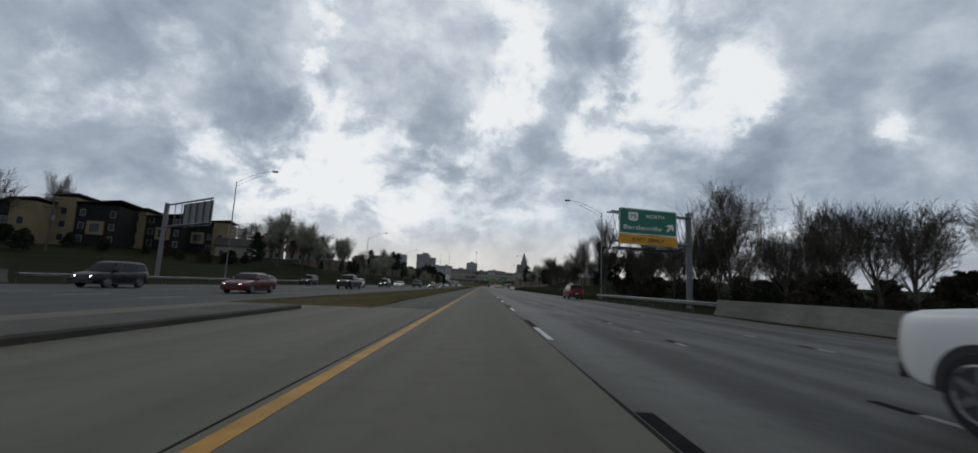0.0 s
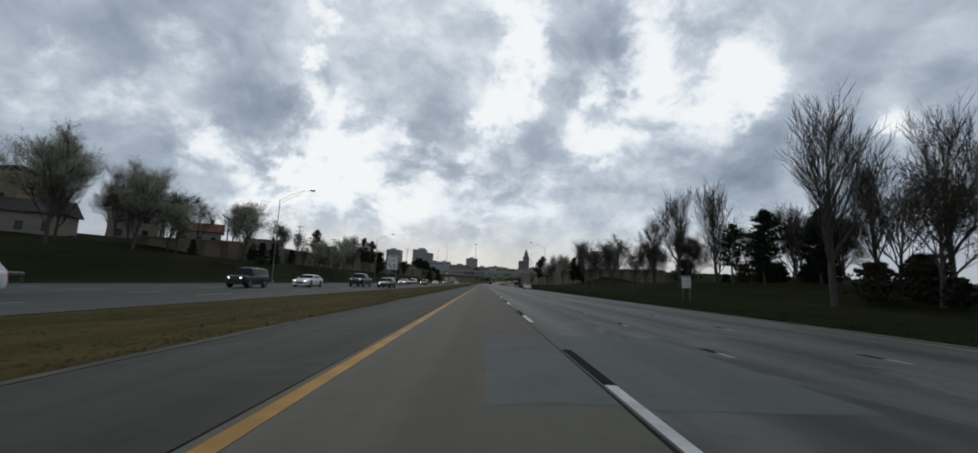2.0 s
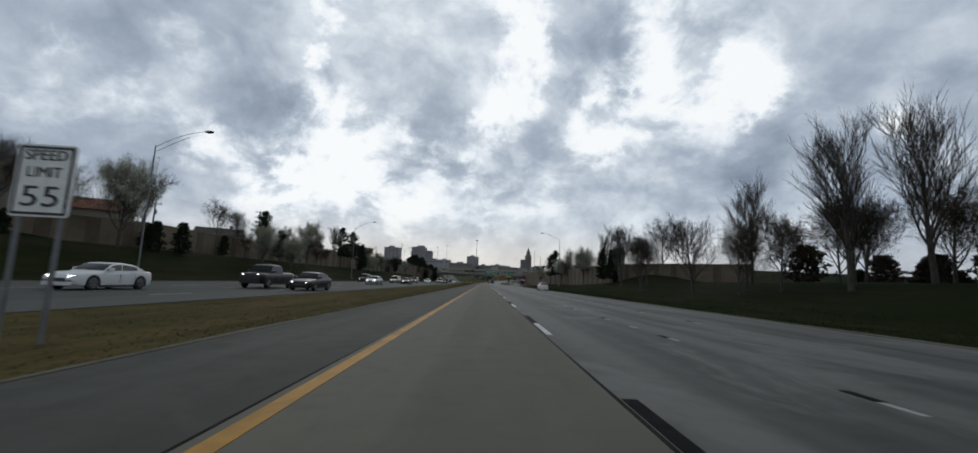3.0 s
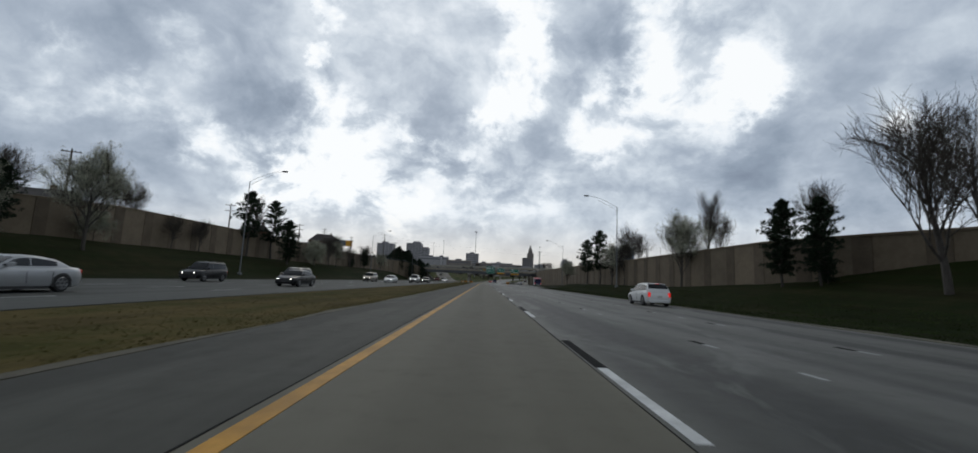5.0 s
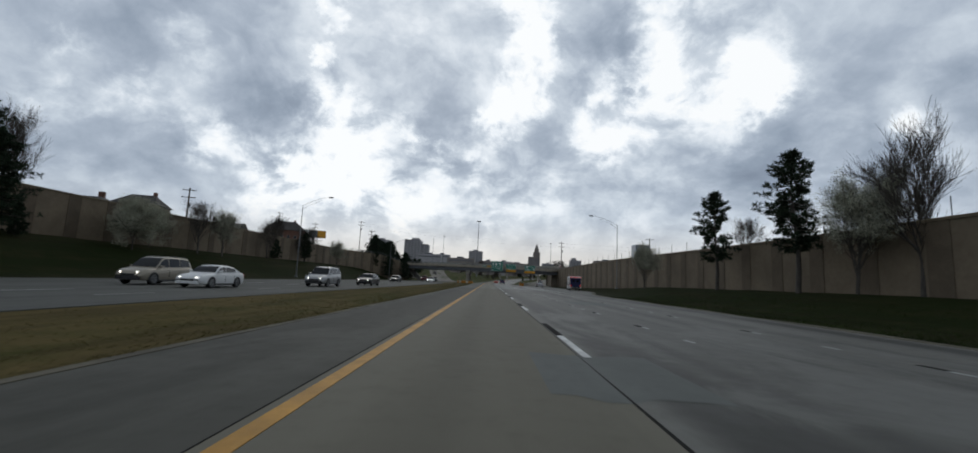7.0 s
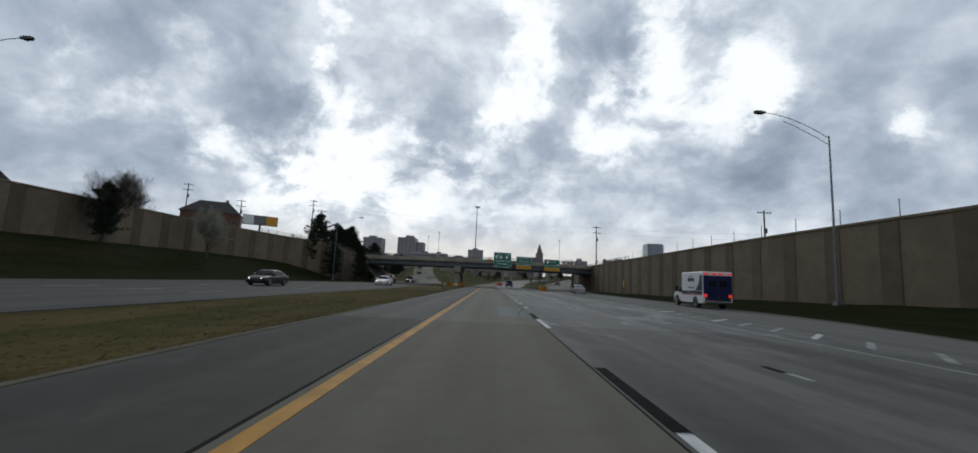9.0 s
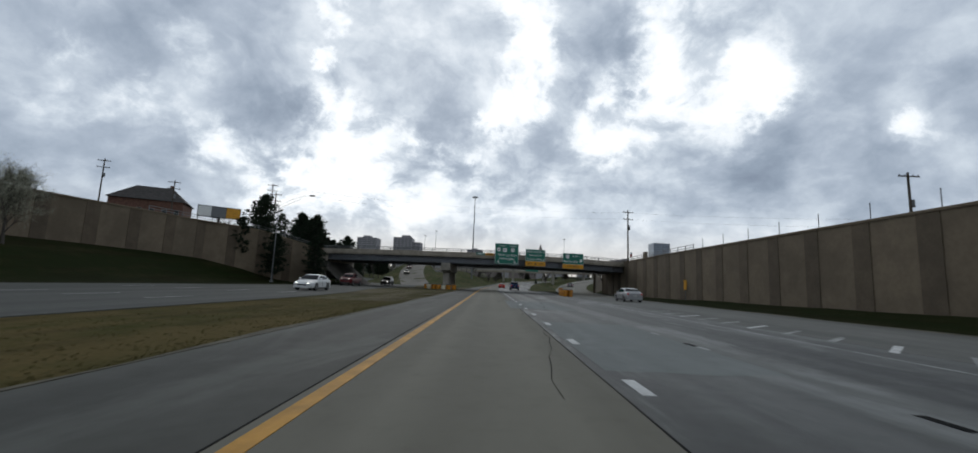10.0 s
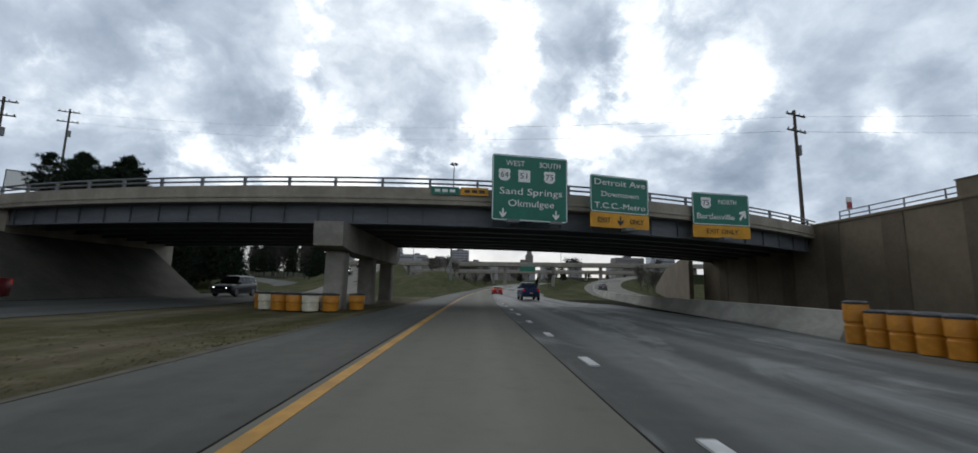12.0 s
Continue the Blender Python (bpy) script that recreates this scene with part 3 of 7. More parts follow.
# ---- road markings ----
def flat(x0, x1, y0, y1, z=0.006):
    m = M()
    m.box(x0, x1, y0, y1, -0.03, z)
    return m


PERIOD, PHASE = 12.192, 1.6


def lane_lines():
    yl = structure("yellow_edge_line", ribbon(MAIN, -1.93, -1.73, 0.006, 0.03), YELLOW, "continuous worn yellow edge line", "road marking")
    structure("shoulder_joint", ribbon(MAIN, lambda y: -2.065 - 0.015 * math.sin(y * 0.37) - 0.012 * math.sin(y * 1.3), -2.04, 0.004, 0.03), JOINT,
              "dark tar joint along the shoulder", "road marking")
    structure("lane_joint", ribbon(MAIN, lambda y: 1.675 + 0.012 * math.sin(y * 0.9), lambda y: 1.705 + 0.014 * math.sin(y * 1.7), 0.004, 0.03), JOINT, "thin dark joint along the concrete lane", "road marking")
    white, black = flat(-0.075, 0.075, -3.05, 0), flat(-0.09, 0.09, 0.01, 3.05)
    wm, bm_ = white.mesh("dash"), black.mesh("dash_shadow")
    wm.materials.append(WHITE)
    bm_.materials.append(BLACKMARK)
    ww = white.mesh("dash")
    ww.materials.append(WORNWHITE)
    short = flat(-0.09, 0.09, 0, 0.9).mesh("dash")
    short.materials.append(WHITE)
    stub, stub_black = flat(-0.06, 0.06, -0.55, 0).mesh("dash"), flat(-0.075, 0.075, 0.02, 0.6).mesh("dash_shadow")
    stub.materials.append(WORNWHITE)
    stub_black.materials.append(BLACKMARK)
    root = tagged(new("lane_line"), "broken white lane line with black shadow dashes", "road marking", "lane lines", "structure")
    for n in range(-2, 23):
        for me, nm in ((wm, "dash"), (bm_, "dash_shadow")):
            ob = new(nm, me)
            ob.parent = root
            ob.location = (1.83, PHASE + PERIOD * n, 0)
    # the outer lane lines are worn down to short stubs
    rl = random.Random(17)
    for x, y0, y1 in ((5.05, -20.0, 300.0), (8.6, -20.0, 250.0)):
        root = tagged(new("lane_line"), "worn white lane line of short stubs", "road marking", "lane lines", "structure")
        for n in range(int((y1 - y0) / 3.048)):
            if n % 4 == 1 or rl.random() < 0.3:
                continue
            for me, nm in ((stub, "dash"), (stub_black, "dash_shadow"))[:2 if n % 4 in (0, 2) else 1]:
                ob = new(nm, me)
                ob.parent = root
                ob.location = (x + rl.uniform(-0.03, 0.03), y0 + 3.048 * n + 0.6, 0)
    root = tagged(new("dotted_line"), "dotted white line of short dashes", "road marking", "lane lines", "structure")
    y = 277.1
    while y < 388:
        ob = new("dash", short)
        ob.parent = root
        ob.location = (2.05, y, 0)
        y += 4.63
    # chevrons of the gore before the exit
    root = tagged(new("gore_marking"), "white chevron stripes painted in the exit gore", "road marking", "", "structure")
    for i in range(24):
        y = 261.0 + i * 2.05
        s = M()
        w = 1.45 + 0.02 * i
        s.quad((10.15, y, 0.012), (10.15 + w, y + 1.75, 0.012), (10.15 + w, y + 2.05, 0.012), (10.15, y + 0.3, 0.012))
        part("stripe", s, WORNWHITE if i % 3 else WHITE, root)
    s = M()
    s.quad((9.0, 252.0, 0.011), (9.14, 252.0, 0.011), (9.14, 340.0, 0.011), (9.0, 340.0, 0.011))
    part("edge_line", s, WORNWHITE, root)
    structure("exit_lane", ribbon([p for p in MAIN if 248 < p.y < 350], lambda y: 10.7 + 0.05 * math.sin(y * 0.4), lambda y: main_right(y) - 0.1, 0.006, 0.03), EXITLANE,
              "paler worn concrete exit lane", "road")
    # pavement repairs and cracks
    for i, (x0, x1, y0, y1, mt) in enumerate(((-2.0, 1.55, 33.5, 37.5, PATCH), (0.2, 4.6, 61.5, 68.0, PATCH), (0.8, 2.9, 203.0, 206.0, PATCH), (0.4, 3.8, 270.5, 277.0, PATCH_NEW),
                                              (1.9, 5.0, 288.0, 297.0, PATCH_NEW), (1.2, 4.8, 305.0, 316.0, PATCH_NEW), (2.1, 7.5, 120.0, 121.2, PATCH), (5.6, 8.4, 226.0, 231.0, PATCH))):
        m = M()
        r = random.Random(i)
        n = 7
        lo = [(x0 + (x1 - x0) * j / n, y0 + r.uniform(-0.15, 0.15), 0.003) for j in range(n + 1)]
        hi = [(x1 - (x1 - x0) * j / n, y1 + r.uniform(-0.15, 0.15), 0.003) for j in range(n + 1)]
        m.poly(lo + hi)
        structure("road_patch", m, mt, "paler repair patch in the pavement", "road patch")
    for i, (x, y, ln, wv) in enumerate(((0.5, 56, 3.0, 0), (1.2, 271, 9, 1), (0.9, 286, 8, 1), (2.2, 278, 6, 1), (-3.5, 296, 2.4, 0), (1.5, 300, 10, 1), (3.2, 306, 9, 1), (-4.0, 178, 2.0, 0),
                                        (-4.3, 273, 2.6, 0), (0.7, 313, 8, 1), (0.6, 18.6, 2.2, 0), (3.2, 18.4, 3.0, 0))):
        r = random.Random(40 + i)
        c = M()
        pts = []
        for j in range(9):
            t = j / 8
            pts.append((x + (t * 0.8 if wv else t * ln) + r.uniform(-0.09, 0.09), y + (t * ln if wv else r.uniform(-0.04, 0.04)), 0))
        for a, b in zip(pts[:-1], pts[1:]):
            d = (Vector(b) - Vector(a)).normalized()
            s = Vector((d.y, -d.x, 0)) * r.uniform(0.004, 0.014)
            a, b = Vector(a), Vector(b)
            c.quad((a.x - s.x, a.y - s.y, 0.0075), (a.x + s.x, a.y + s.y, 0.0075), (b.x + s.x, b.y + s.y, 0.0075), (b.x - s.x, b.y - s.y, 0.0075))
        structure("road_crack", c, JOINT, "dark ragged crack across the pavement", "road crack")


# ---- retaining walls ----
def polyline_at(pts, s):
    for a, b in zip(pts[:-1], pts[1:]):
        L = (b - a).length
        if s <= L:
            return a + (b - a) * (s / L), (b - a).normalized()
        s -= L
    return pts[-1], (pts[-1] - pts[-2]).normalized()


def retaining_wall(name, plan, top, out, label, bay=4.9, pil=1.5, thick=0.35):
    """Precast wall: wide tan panels between darker pilasters, with a coping. out: +1 if the road lies towards +x."""
    root = tagged(new(name), label, "retaining wall", "", "structure")
    pts = [Vector(p) for p in plan]
    total = sum((b - a).length for a, b in zip(pts[:-1], pts[1:]))
    n = int(total / bay)
    for i in range(n):
        for nm, s0, s1, proud, mat in (("panel", i * bay + pil, (i + 1) * bay, 0.0, PANEL), ("pilaster", i * bay, i * bay + pil, 0.05, PILASTER)):
            a, d = polyline_at(pts, s0)
            b, _ = polyline_at(pts, s1)
            nrm = Vector((d.y, -d.x, 0)) * out
            m = M()
            rings = []
            for p in (a, b):
                q = p + nrm * proud
                back = p - nrm * thick
                zb = float(min(ground_at(p.x, p.y), ground_at(q.x + nrm.x, q.y + nrm.y))) - 0.6
                zt = top(p.y)
                e = 0.02
                rings.append([(q.x - nrm.x * e, q.y - nrm.y * e, zb), (q.x, q.y, zb + e), (q.x, q.y, zt - e), (q.x - nrm.x * e, q.y - nrm.y * e, zt), (back.x, back.y, zt), (back.x, back.y, zb)])
            m.loft(rings)
            part(nm, m, mat, root)
        a, d = polyline_at(pts, i * bay)
        b, _ = polyline_at(pts, (i + 1) * bay)
        nrm = Vector((d.y, -d.x, 0)) * out
        m = M()
        rings = []
        for p in (a, b):
            q, back, zt = p + nrm * 0.1, p - nrm * (thick + 0.05), top(p.y) + 0.002
            rings.append([(q.x, q.y, zt), (q.x, q.y, zt + 0.16), (q.x - nrm.x * 0.03, q.y - nrm.y * 0.03, zt + 0.19), (back.x, back.y, zt + 0.19), (back.x, back.y, zt)])
        m.loft(rings)
        part("coping", m, COPING, root)
    return root


def right_top(y):
    return float(4.6 + 1.5 * sstep(120, 185, y) + 0.7 * sstep(230, 300, y) - 0.15 * sstep(345, 366, y))


def left_top(y):
    return float(6.2 + 1.3 * sstep(118, 150, y) + 1.2 * sstep(178, 200, y) - 0.4 * sstep(335, 372, y) - 1.9 * sstep(350, 364, y))


RIGHT_PLAN = [(37.5, 146, 0), (34.5, 156, 0), (27.6, 184, 0), (27.0, 215, 0), (26.8, 300, 0), (26.6, 388, 0)]
LEFT_PLAN = [(-53.5, 124, 0), (-48.5, 140, 0), (-48, 200, 0), (-47, 325, 0), (-43.0, 345, 0), (-31.0, 365.4, 0)]


def wall_fence(name, plan, top, out, y0, y1, step, h, label, rails=False):
    root = thing(name, Matrix(), label, "fence")
    pts = [Vector(p) for p in plan]
    s, prev = 0.0, None
    total = sum((b - a).length for a, b in zip(pts[:-1], pts[1:]))
    while s < total:
        p, d = polyline_at(pts, s)
        nrm = Vector((d.y, -d.x, 0)) * out
        q = p - nrm * 0.15
        if y0 <= q.y <= y1:
            z = top(p.y) + 0.15
            m = M()
            m.cyl((q.x, q.y, z), 0.03 if not rails else 0.05, h, 6)
            part("post", m, GALV if rails else DARKMETAL, root)
            if prev is not None:
                for k in ((0.45, 0.95) if rails else ()):
                    t = M()
                    t.tube([(prev[0], prev[1], prev[2] + h * k), (q.x, q.y, z + h * k)], 0.045 if rails else 0.018, 5)
                    part("rail", t, GALV if rails else DARKMETAL, root)
            prev = (q.x, q.y, z)
        s += step
    return root


# ---- overpass ----
def face_y(x):
    """Near face of the overpass, which bends slightly in plan."""
    return 357.2 + (0.0118 if x > -3 else 0.0066) * (x + 3) ** 2


DECK_W = 16.0
ABUT_L, ABUT_R = -32.0, 27.2


def along(m, sec, x0=ABUT_L, x1=ABUT_R, step=2.7):
    """Sweeps a section (y from the near face, z) along the deck."""
    n = int((x1 - x0) / step)
    m.loft([[(x, face_y(x) + y, z) for y, z in sec] for x in (x0 + (x1 - x0) * i / n for i in range(n + 1))])


def overpass():
    root = thing("overpass", Matrix(), "grey steel girder overpass with tan concrete parapets and a pipe rail", "bridge", "", "structure")
    m = M()
    along(m, [(0.05, 5.72), (0.05, 5.95), (DECK_W - 0.05, 5.95), (DECK_W - 0.05, 5.72)])
    part("deck", m, PARAPET, root, "concrete deck slab")
    for y in (0.0, DECK_W - 0.35):
        m = M()
        along(m, [(y, 5.70), (y, 5.92), (y - 0.06, 5.94), (y - 0.06, 6.06), (y, 6.08), (y + 0.02, 6.62), (y + 0.33, 6.62), (y + 0.35, 5.70)])
        part("parapet", m, PARAPET, root, "stained tan concrete parapet")
        rail = part("railing", M(), GALV, root, "grey pipe rail on short posts")
        for z in (6.87, 7.13):
            r = M()
            n = 26
            r.tube([(x, face_y(x) + y + 0.17, z) for x in (ABUT_L + (ABUT_R - ABUT_L) * i / n for i in range(n + 1))], 0.055, 6)
            part("rail", r, GALV, rail)
        p = M()
        p.bev(-0.06, 0.06, -0.09, 0.09, 0, 0.56, 0.02)
        pm = p.mesh("post")
        pm.materials.append(GALV)
        x = ABUT_L + 0.6
        while x < ABUT_R:
            o = new("post", pm)
            o.parent = rail
            o.location = (x, face_y(x) + y + 0.17, 6.60)
            x += 2.6
    for k in range(7):
        y = 0.75 + k * (DECK_W - 1.5) / 6
        m = M()
        along(m, [(y - 0.22, 4.62), (y + 0.22, 4.62), (y + 0.22, 4.67), (y + 0.03, 4.69), (y + 0.03, 5.66), (y + 0.2, 5.68), (y + 0.2, 5.72), (y - 0.2, 5.72), (y - 0.2, 5.68), (y - 0.03, 5.66), (y - 0.03, 4.69), (y - 0.22, 4.67)])
        g = part("girder", m, STEEL_GREY, root, "grey painted steel girder")
        if k == 0:
            st = M()
            st.box(-0.012, 0.012, -0.16, -0.035, 4.68, 5.68)
            sm = st.mesh("stiffener")
            sm.materials.append(STEEL_GREY)
            x = ABUT_L + 1.5
            while x < ABUT_R - 1:
                o = new("stiffener", sm)
                o.parent = g
                o.location = (x, face_y(x) + y, 0)
                x += 1.95
    # centre pier: cap on three columns
    yb = face_y(-8)
    m = M()
    m.loft([[(-8.75, yb - 0.5, 3.9), (-8.75, yb - 0.5, 4.58), (-7.2, yb - 0.5, 4.58), (-7.2, yb - 0.5, 3.9)],
            [(-8.75, yb - 0.4, 3.3), (-8.75, yb - 0.4, 4.6), (-7.2, yb - 0.4, 4.6), (-7.2, yb - 0.4, 3.3)],
            [(-8.75, yb + 1.6, 3.1), (-8.75, yb + 1.6, 4.6), (-7.2, yb + 1.6, 4.6), (-7.2, yb + 1.6, 3.1)],
            [(-8.75, yb + 15.2, 3.1), (-8.75, yb + 15.2, 4.6), (-7.2, yb + 15.2, 4.6), (-7.2, yb + 15.2, 3.1)],
            [(-8.75, yb + 16.4, 3.7), (-8.75, yb + 16.4, 4.6), (-7.2, yb + 16.4, 4.6), (-7.2, yb + 16.4, 3.7)]])
    part("pier_cap", m, PIER, root, "pale concrete pier cap")
    for dy in (1.3, 8.0, 14.6):
        m = M()
        m.bev(-8.5, -7.45, yb + dy - 0.5, yb + dy + 0.5, -0.4, 3.11, 0.08)
        part("column", m, PIER, root, "square concrete column")
    # abutments
    m = M()
    m.box(ABUT_R - 0.1, ABUT_R + 1.2, face_y(ABUT_R) + 0.4, face_y(ABUT_R) + DECK_W - 0.3, -0.4, 5.70)
    part("abutment", m, PARAPET, root)
    m = M()
    m.box(ABUT_L - 1.6, ABUT_L + 0.9, face_y(ABUT_L) + 0.2, face_y(ABUT_L) + DECK_W, 1.0, 5.70)
    part("abutment", m, PARAPET, root)
    # paved slope under the far end, darkened in colour for the deck's shade
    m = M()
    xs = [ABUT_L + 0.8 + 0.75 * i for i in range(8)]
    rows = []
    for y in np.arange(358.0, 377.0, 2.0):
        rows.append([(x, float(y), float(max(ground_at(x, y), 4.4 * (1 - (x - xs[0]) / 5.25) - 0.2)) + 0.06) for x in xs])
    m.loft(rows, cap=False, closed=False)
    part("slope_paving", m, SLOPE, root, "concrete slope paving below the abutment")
    return root


def wing_wall():
    m = M()
    m.loft([[(24.2, 383.5, -0.4), (24.2, 383.5, 5.6), (24.7, 383.5, 5.6), (24.7, 383.5, -0.4)], [(29.5, 402, 0.2), (29.5, 402, 4.6), (30.0, 402, 4.6), (30.0, 402, 0.2)],
            [(37, 424, 1), (37, 424, 2.2), (37.5, 424, 2.2), (37.5, 424, 1)]])
    structure("wall_wing", m, PANEL, "sloping tan concrete wing wall beside the exit ramp", "wall")


def jersey(name, pts, label, h=0.85, mat=BARRIER):
    m = M()
    rings = []
    for i, p in enumerate(pts):
        d = pts[min(i + 1, len(pts) - 1)] - pts[max(i - 1, 0)]
        s = Vector((d.y, -d.x, 0)).normalized()
        rings.append([tuple(p + s * a + Vector((0, 0, z))) for a, z in ((-0.3, -0.1), (-0.3, 0.08), (-0.16, 0.33), (-0.09, h - 0.02), (-0.07, h), (0.07, h), (0.09, h - 0.02), (0.16, 0.33), (0.3, 0.08), (0.3, -0.1))])
    m.loft(rings)
    return structure(name, m, mat, label, "barrier", 30)


# ---- signs ----
def sign_text(parent, s, x, z, size, mat, width=None, y=-0.035, label=""):
    ob = new("lettering", text_mesh(s, size, mat, width))
    ob.parent = parent
    ob.location = (x, y, z)
    return ob


def panel_with_border(parent, name, x0, x1, z0, z1, mat, border, y=0.0, r=0.14):
    def outline(i):
        pts = []
        for cx, cz, a0 in ((x1 - r, z1 - r, 0), (x0 + r, z1 - r, 90), (x0 + r, z0 + r, 180), (x1 - r, z0 + r, 270)):
            for k in range(4):
                a = radians(a0 + 30 * k)
                pts.append((cx + (r - i) * math.cos(a), cz + (r - i) * math.sin(a)))
        return pts
    m = M()
    o = outline(0)
    m.loft([[(x, y + 0.03, z) for x, z in o], [(x, y, z) for x, z in o]])
    p = part(name, m, mat, parent)
    if border:
        b = M()
        o1, o2 = outline(0.03), outline(0.075)
        n = len(o1)
        for j in range(n):
            k = (j + 1) % n
            b.quad((o1[j][0], y - 0.006, o1[j][1]), (o1[k][0], y - 0.006, o1[k][1]), (o2[k][0], y - 0.006, o2[k][1]), (o2[j][0], y - 0.006, o2[j][1]))
        part("border", b, border, p)
    return p


def shield(parent, x, z, s, number, square=False):
    m = M()
    if square:
        pts = [(-0.5, -0.5), (0.5, -0.5), (0.5, 0.5), (-0.5, 0.5)]
    else:
        pts = [(0, -0.5), (0.3, -0.44), (0.48, -0.2), (0.42, 0.08), (0.5, 0.32), (0.36, 0.5), (0.18, 0.45), (0, 0.5), (-0.18, 0.45), (-0.36, 0.5), (-0.5, 0.32), (-0.42, 0.08), (-0.48, -0.2), (-0.3, -0.44)]
    m.loft([[(x + a * s, -0.008, z + b * s) for a, b in pts], [(x + a * s, -0.02, z + b * s) for a, b in pts]])
    p = part("route_shield", m, SIGNWHITE, parent)
    sign_text(p, number, x, z - 0.02 * s, s * 0.66, SIGNBLACK, s * 0.62, y=-0.024)


def arrow(parent, x, z, s, deg, mat):
    m = M()
    pts = [(-0.09, 0.5), (0.09, 0.5), (0.09, -0.05), (0.36, 0.15), (0.36, -0.1), (0, -0.5), (-0.36, -0.1), (-0.36, 0.15), (-0.09, -0.05)]
    c, sn = math.cos(radians(deg)), math.sin(radians(deg))
    q = [(x + s * (a * c - b * sn), z + s * (a * sn + b * c)) for a, b in pts]
    n = len(m.v)
    m.poly([(a, -0.012, b) for a, b in q])
    part("arrow", m, mat, parent)


def hung_lamp(parent, x, z):
    m = M()
    m.bev(x - 0.32, x + 0.32, -0.75, -0.4, z - 0.07, z + 0.09, 0.03)
    l = part("sign_lamp", m, GALV, parent, "small grey sign floodlight")
    a = M()
    a.tube([(x, -0.5, z), (x, 0.3, z - 0.06)], 0.03, 5)
    part("lamp_arm", a, GALV, l)


def bridge_signs():
    # west and south destinations
    s = thing("guide_sign", pose(2.66, face_y(2.7) - 0.75, 6.62, 0, 0, 10), "green overhead guide sign with route shields, hung on the overpass", "road sign", "overhead guide signs")
    p = panel_with_border(s, "panel", -2.12, 2.12, -1.8, 1.8, SIGNGREEN, SIGNWHITE)
    sign_text(p, "WEST", -0.85, 1.32, 0.42, SIGNWHITE, 1.05)
    sign_text(p, "SOUTH", 1.1, 1.32, 0.42, SIGNWHITE, 1.2)
    shield(p, -1.45, 0.68, 0.68, "64")
    shield(p, -0.35, 0.66, 0.66, "51", True)
    shield(p, 1.08, 0.68, 0.68, "75")
    sign_text(p, "Sand Springs", 0.05, -0.22, 0.52, SIGNWHITE, 3.5)
    sign_text(p, "Okmulgee", 0.05, -0.86, 0.52, SIGNWHITE, 2.55)
    arrow(p, -1.5, -1.4, 0.5, 0, SIGNWHITE)
    arrow(p, 1.45, -1.4, 0.5, 0, SIGNWHITE)
    hung_lamp(s, -1.1, -1.92)
    hung_lamp(s, 1.2, -1.92)
    brackets(s, (-1.5, 1.5), 1.0)
    # downtown exit
    s = thing("guide_sign", pose(7.85, face_y(7.85) - 0.75, 6.18, 0, 0, 16), "green and yellow overhead exit sign hung on the overpass", "road sign", "overhead guide signs")
    p = panel_with_border(s, "panel", -1.9, 1.9, -0.62, 1.5, SIGNGREEN, SIGNWHITE)
    sign_text(p, "Detroit Ave", 0, 1.08, 0.5, SIGNWHITE, 3.3)
    sign_text(p, "Downtown", 0, 0.42, 0.42, SIGNWHITE, 2.4)
    sign_text(p, "T.C.C.-Metro", 0, -0.24, 0.46, SIGNWHITE, 3.3)
    y = panel_with_border(s, "exit_panel", -1.9, 1.9, -1.45, -0.64, SIGNYELLOW, None, r=0.05)
    sign_text(y, "EXIT", -1.05, -1.05, 0.42, SIGNBLACK, 0.8)
    sign_text(y, "ONLY", 1.05, -1.05, 0.42, SIGNBLACK, 0.9)
    arrow(y, 0, -1.05, 0.55, 0, SIGNBLACK)
    hung_lamp(s, 0.1, -1.58)
    brackets(s, (-1.3, 1.3), 1.0)
    # north exit
    s = thing("guide_sign", pose(15.0, face_y(15.0) - 0.75, 6.02, 0, 0, 9), "green and yellow overhead sign for the northbound exit", "road sign", "overhead guide signs")
    exit_panel(s)
    brackets(s, (-1.3, 1.3), 1.2)
    # small plates on the parapet
    for x0, w, mt, lb in ((-1.95, 1.5, SIGNGREEN, "small green street sign on the parapet"), (-0.35, 1.5, SIGNYELLOW, "small yellow plate on the parapet")):
        s = thing("parapet_sign", pose(x0, face_y(x0) - 0.1, 6.45, 0, 0, 4), lb, "road sign")
        p = panel_with_border(s, "panel", -w / 2, w / 2, -0.22, 0.22, mt, None, r=0.04)
        for k in range(3):
            b = M()
            b.box(-0.55 + 0.4 * k, -0.25 + 0.4 * k, -0.008, -0.003, -0.08, 0.08)
            part("lettering_bar", b, SIGNWHITE if mt is SIGNGREEN else SIGNBLACK, p)


def exit_panel(s):
    p = panel_with_border(s, "panel", -2.0, 2.0, -0.6, 1.42, SIGNGREEN, SIGNWHITE)
    shield(p, -1.05, 0.78, 0.72, "75")
    sign_text(p, "NORTH", 0.45, 0.86, 0.42, SIGNWHITE, 1.25)
    sign_text(p, "Bartlesville", -0.42, -0.08, 0.5, SIGNWHITE, 2.6)
    arrow(p, 1.5, 0.1, 0.75, 145, SIGNWHITE)
    y = panel_with_border(s, "exit_panel", -2.0, 2.0, -1.38, -0.62, SIGNYELLOW, None, r=0.05)
    sign_text(y, "EXIT ONLY", 0, -1.0, 0.42, SIGNBLACK, 2.2)
    hung_lamp(s, -0.2, -1.5)


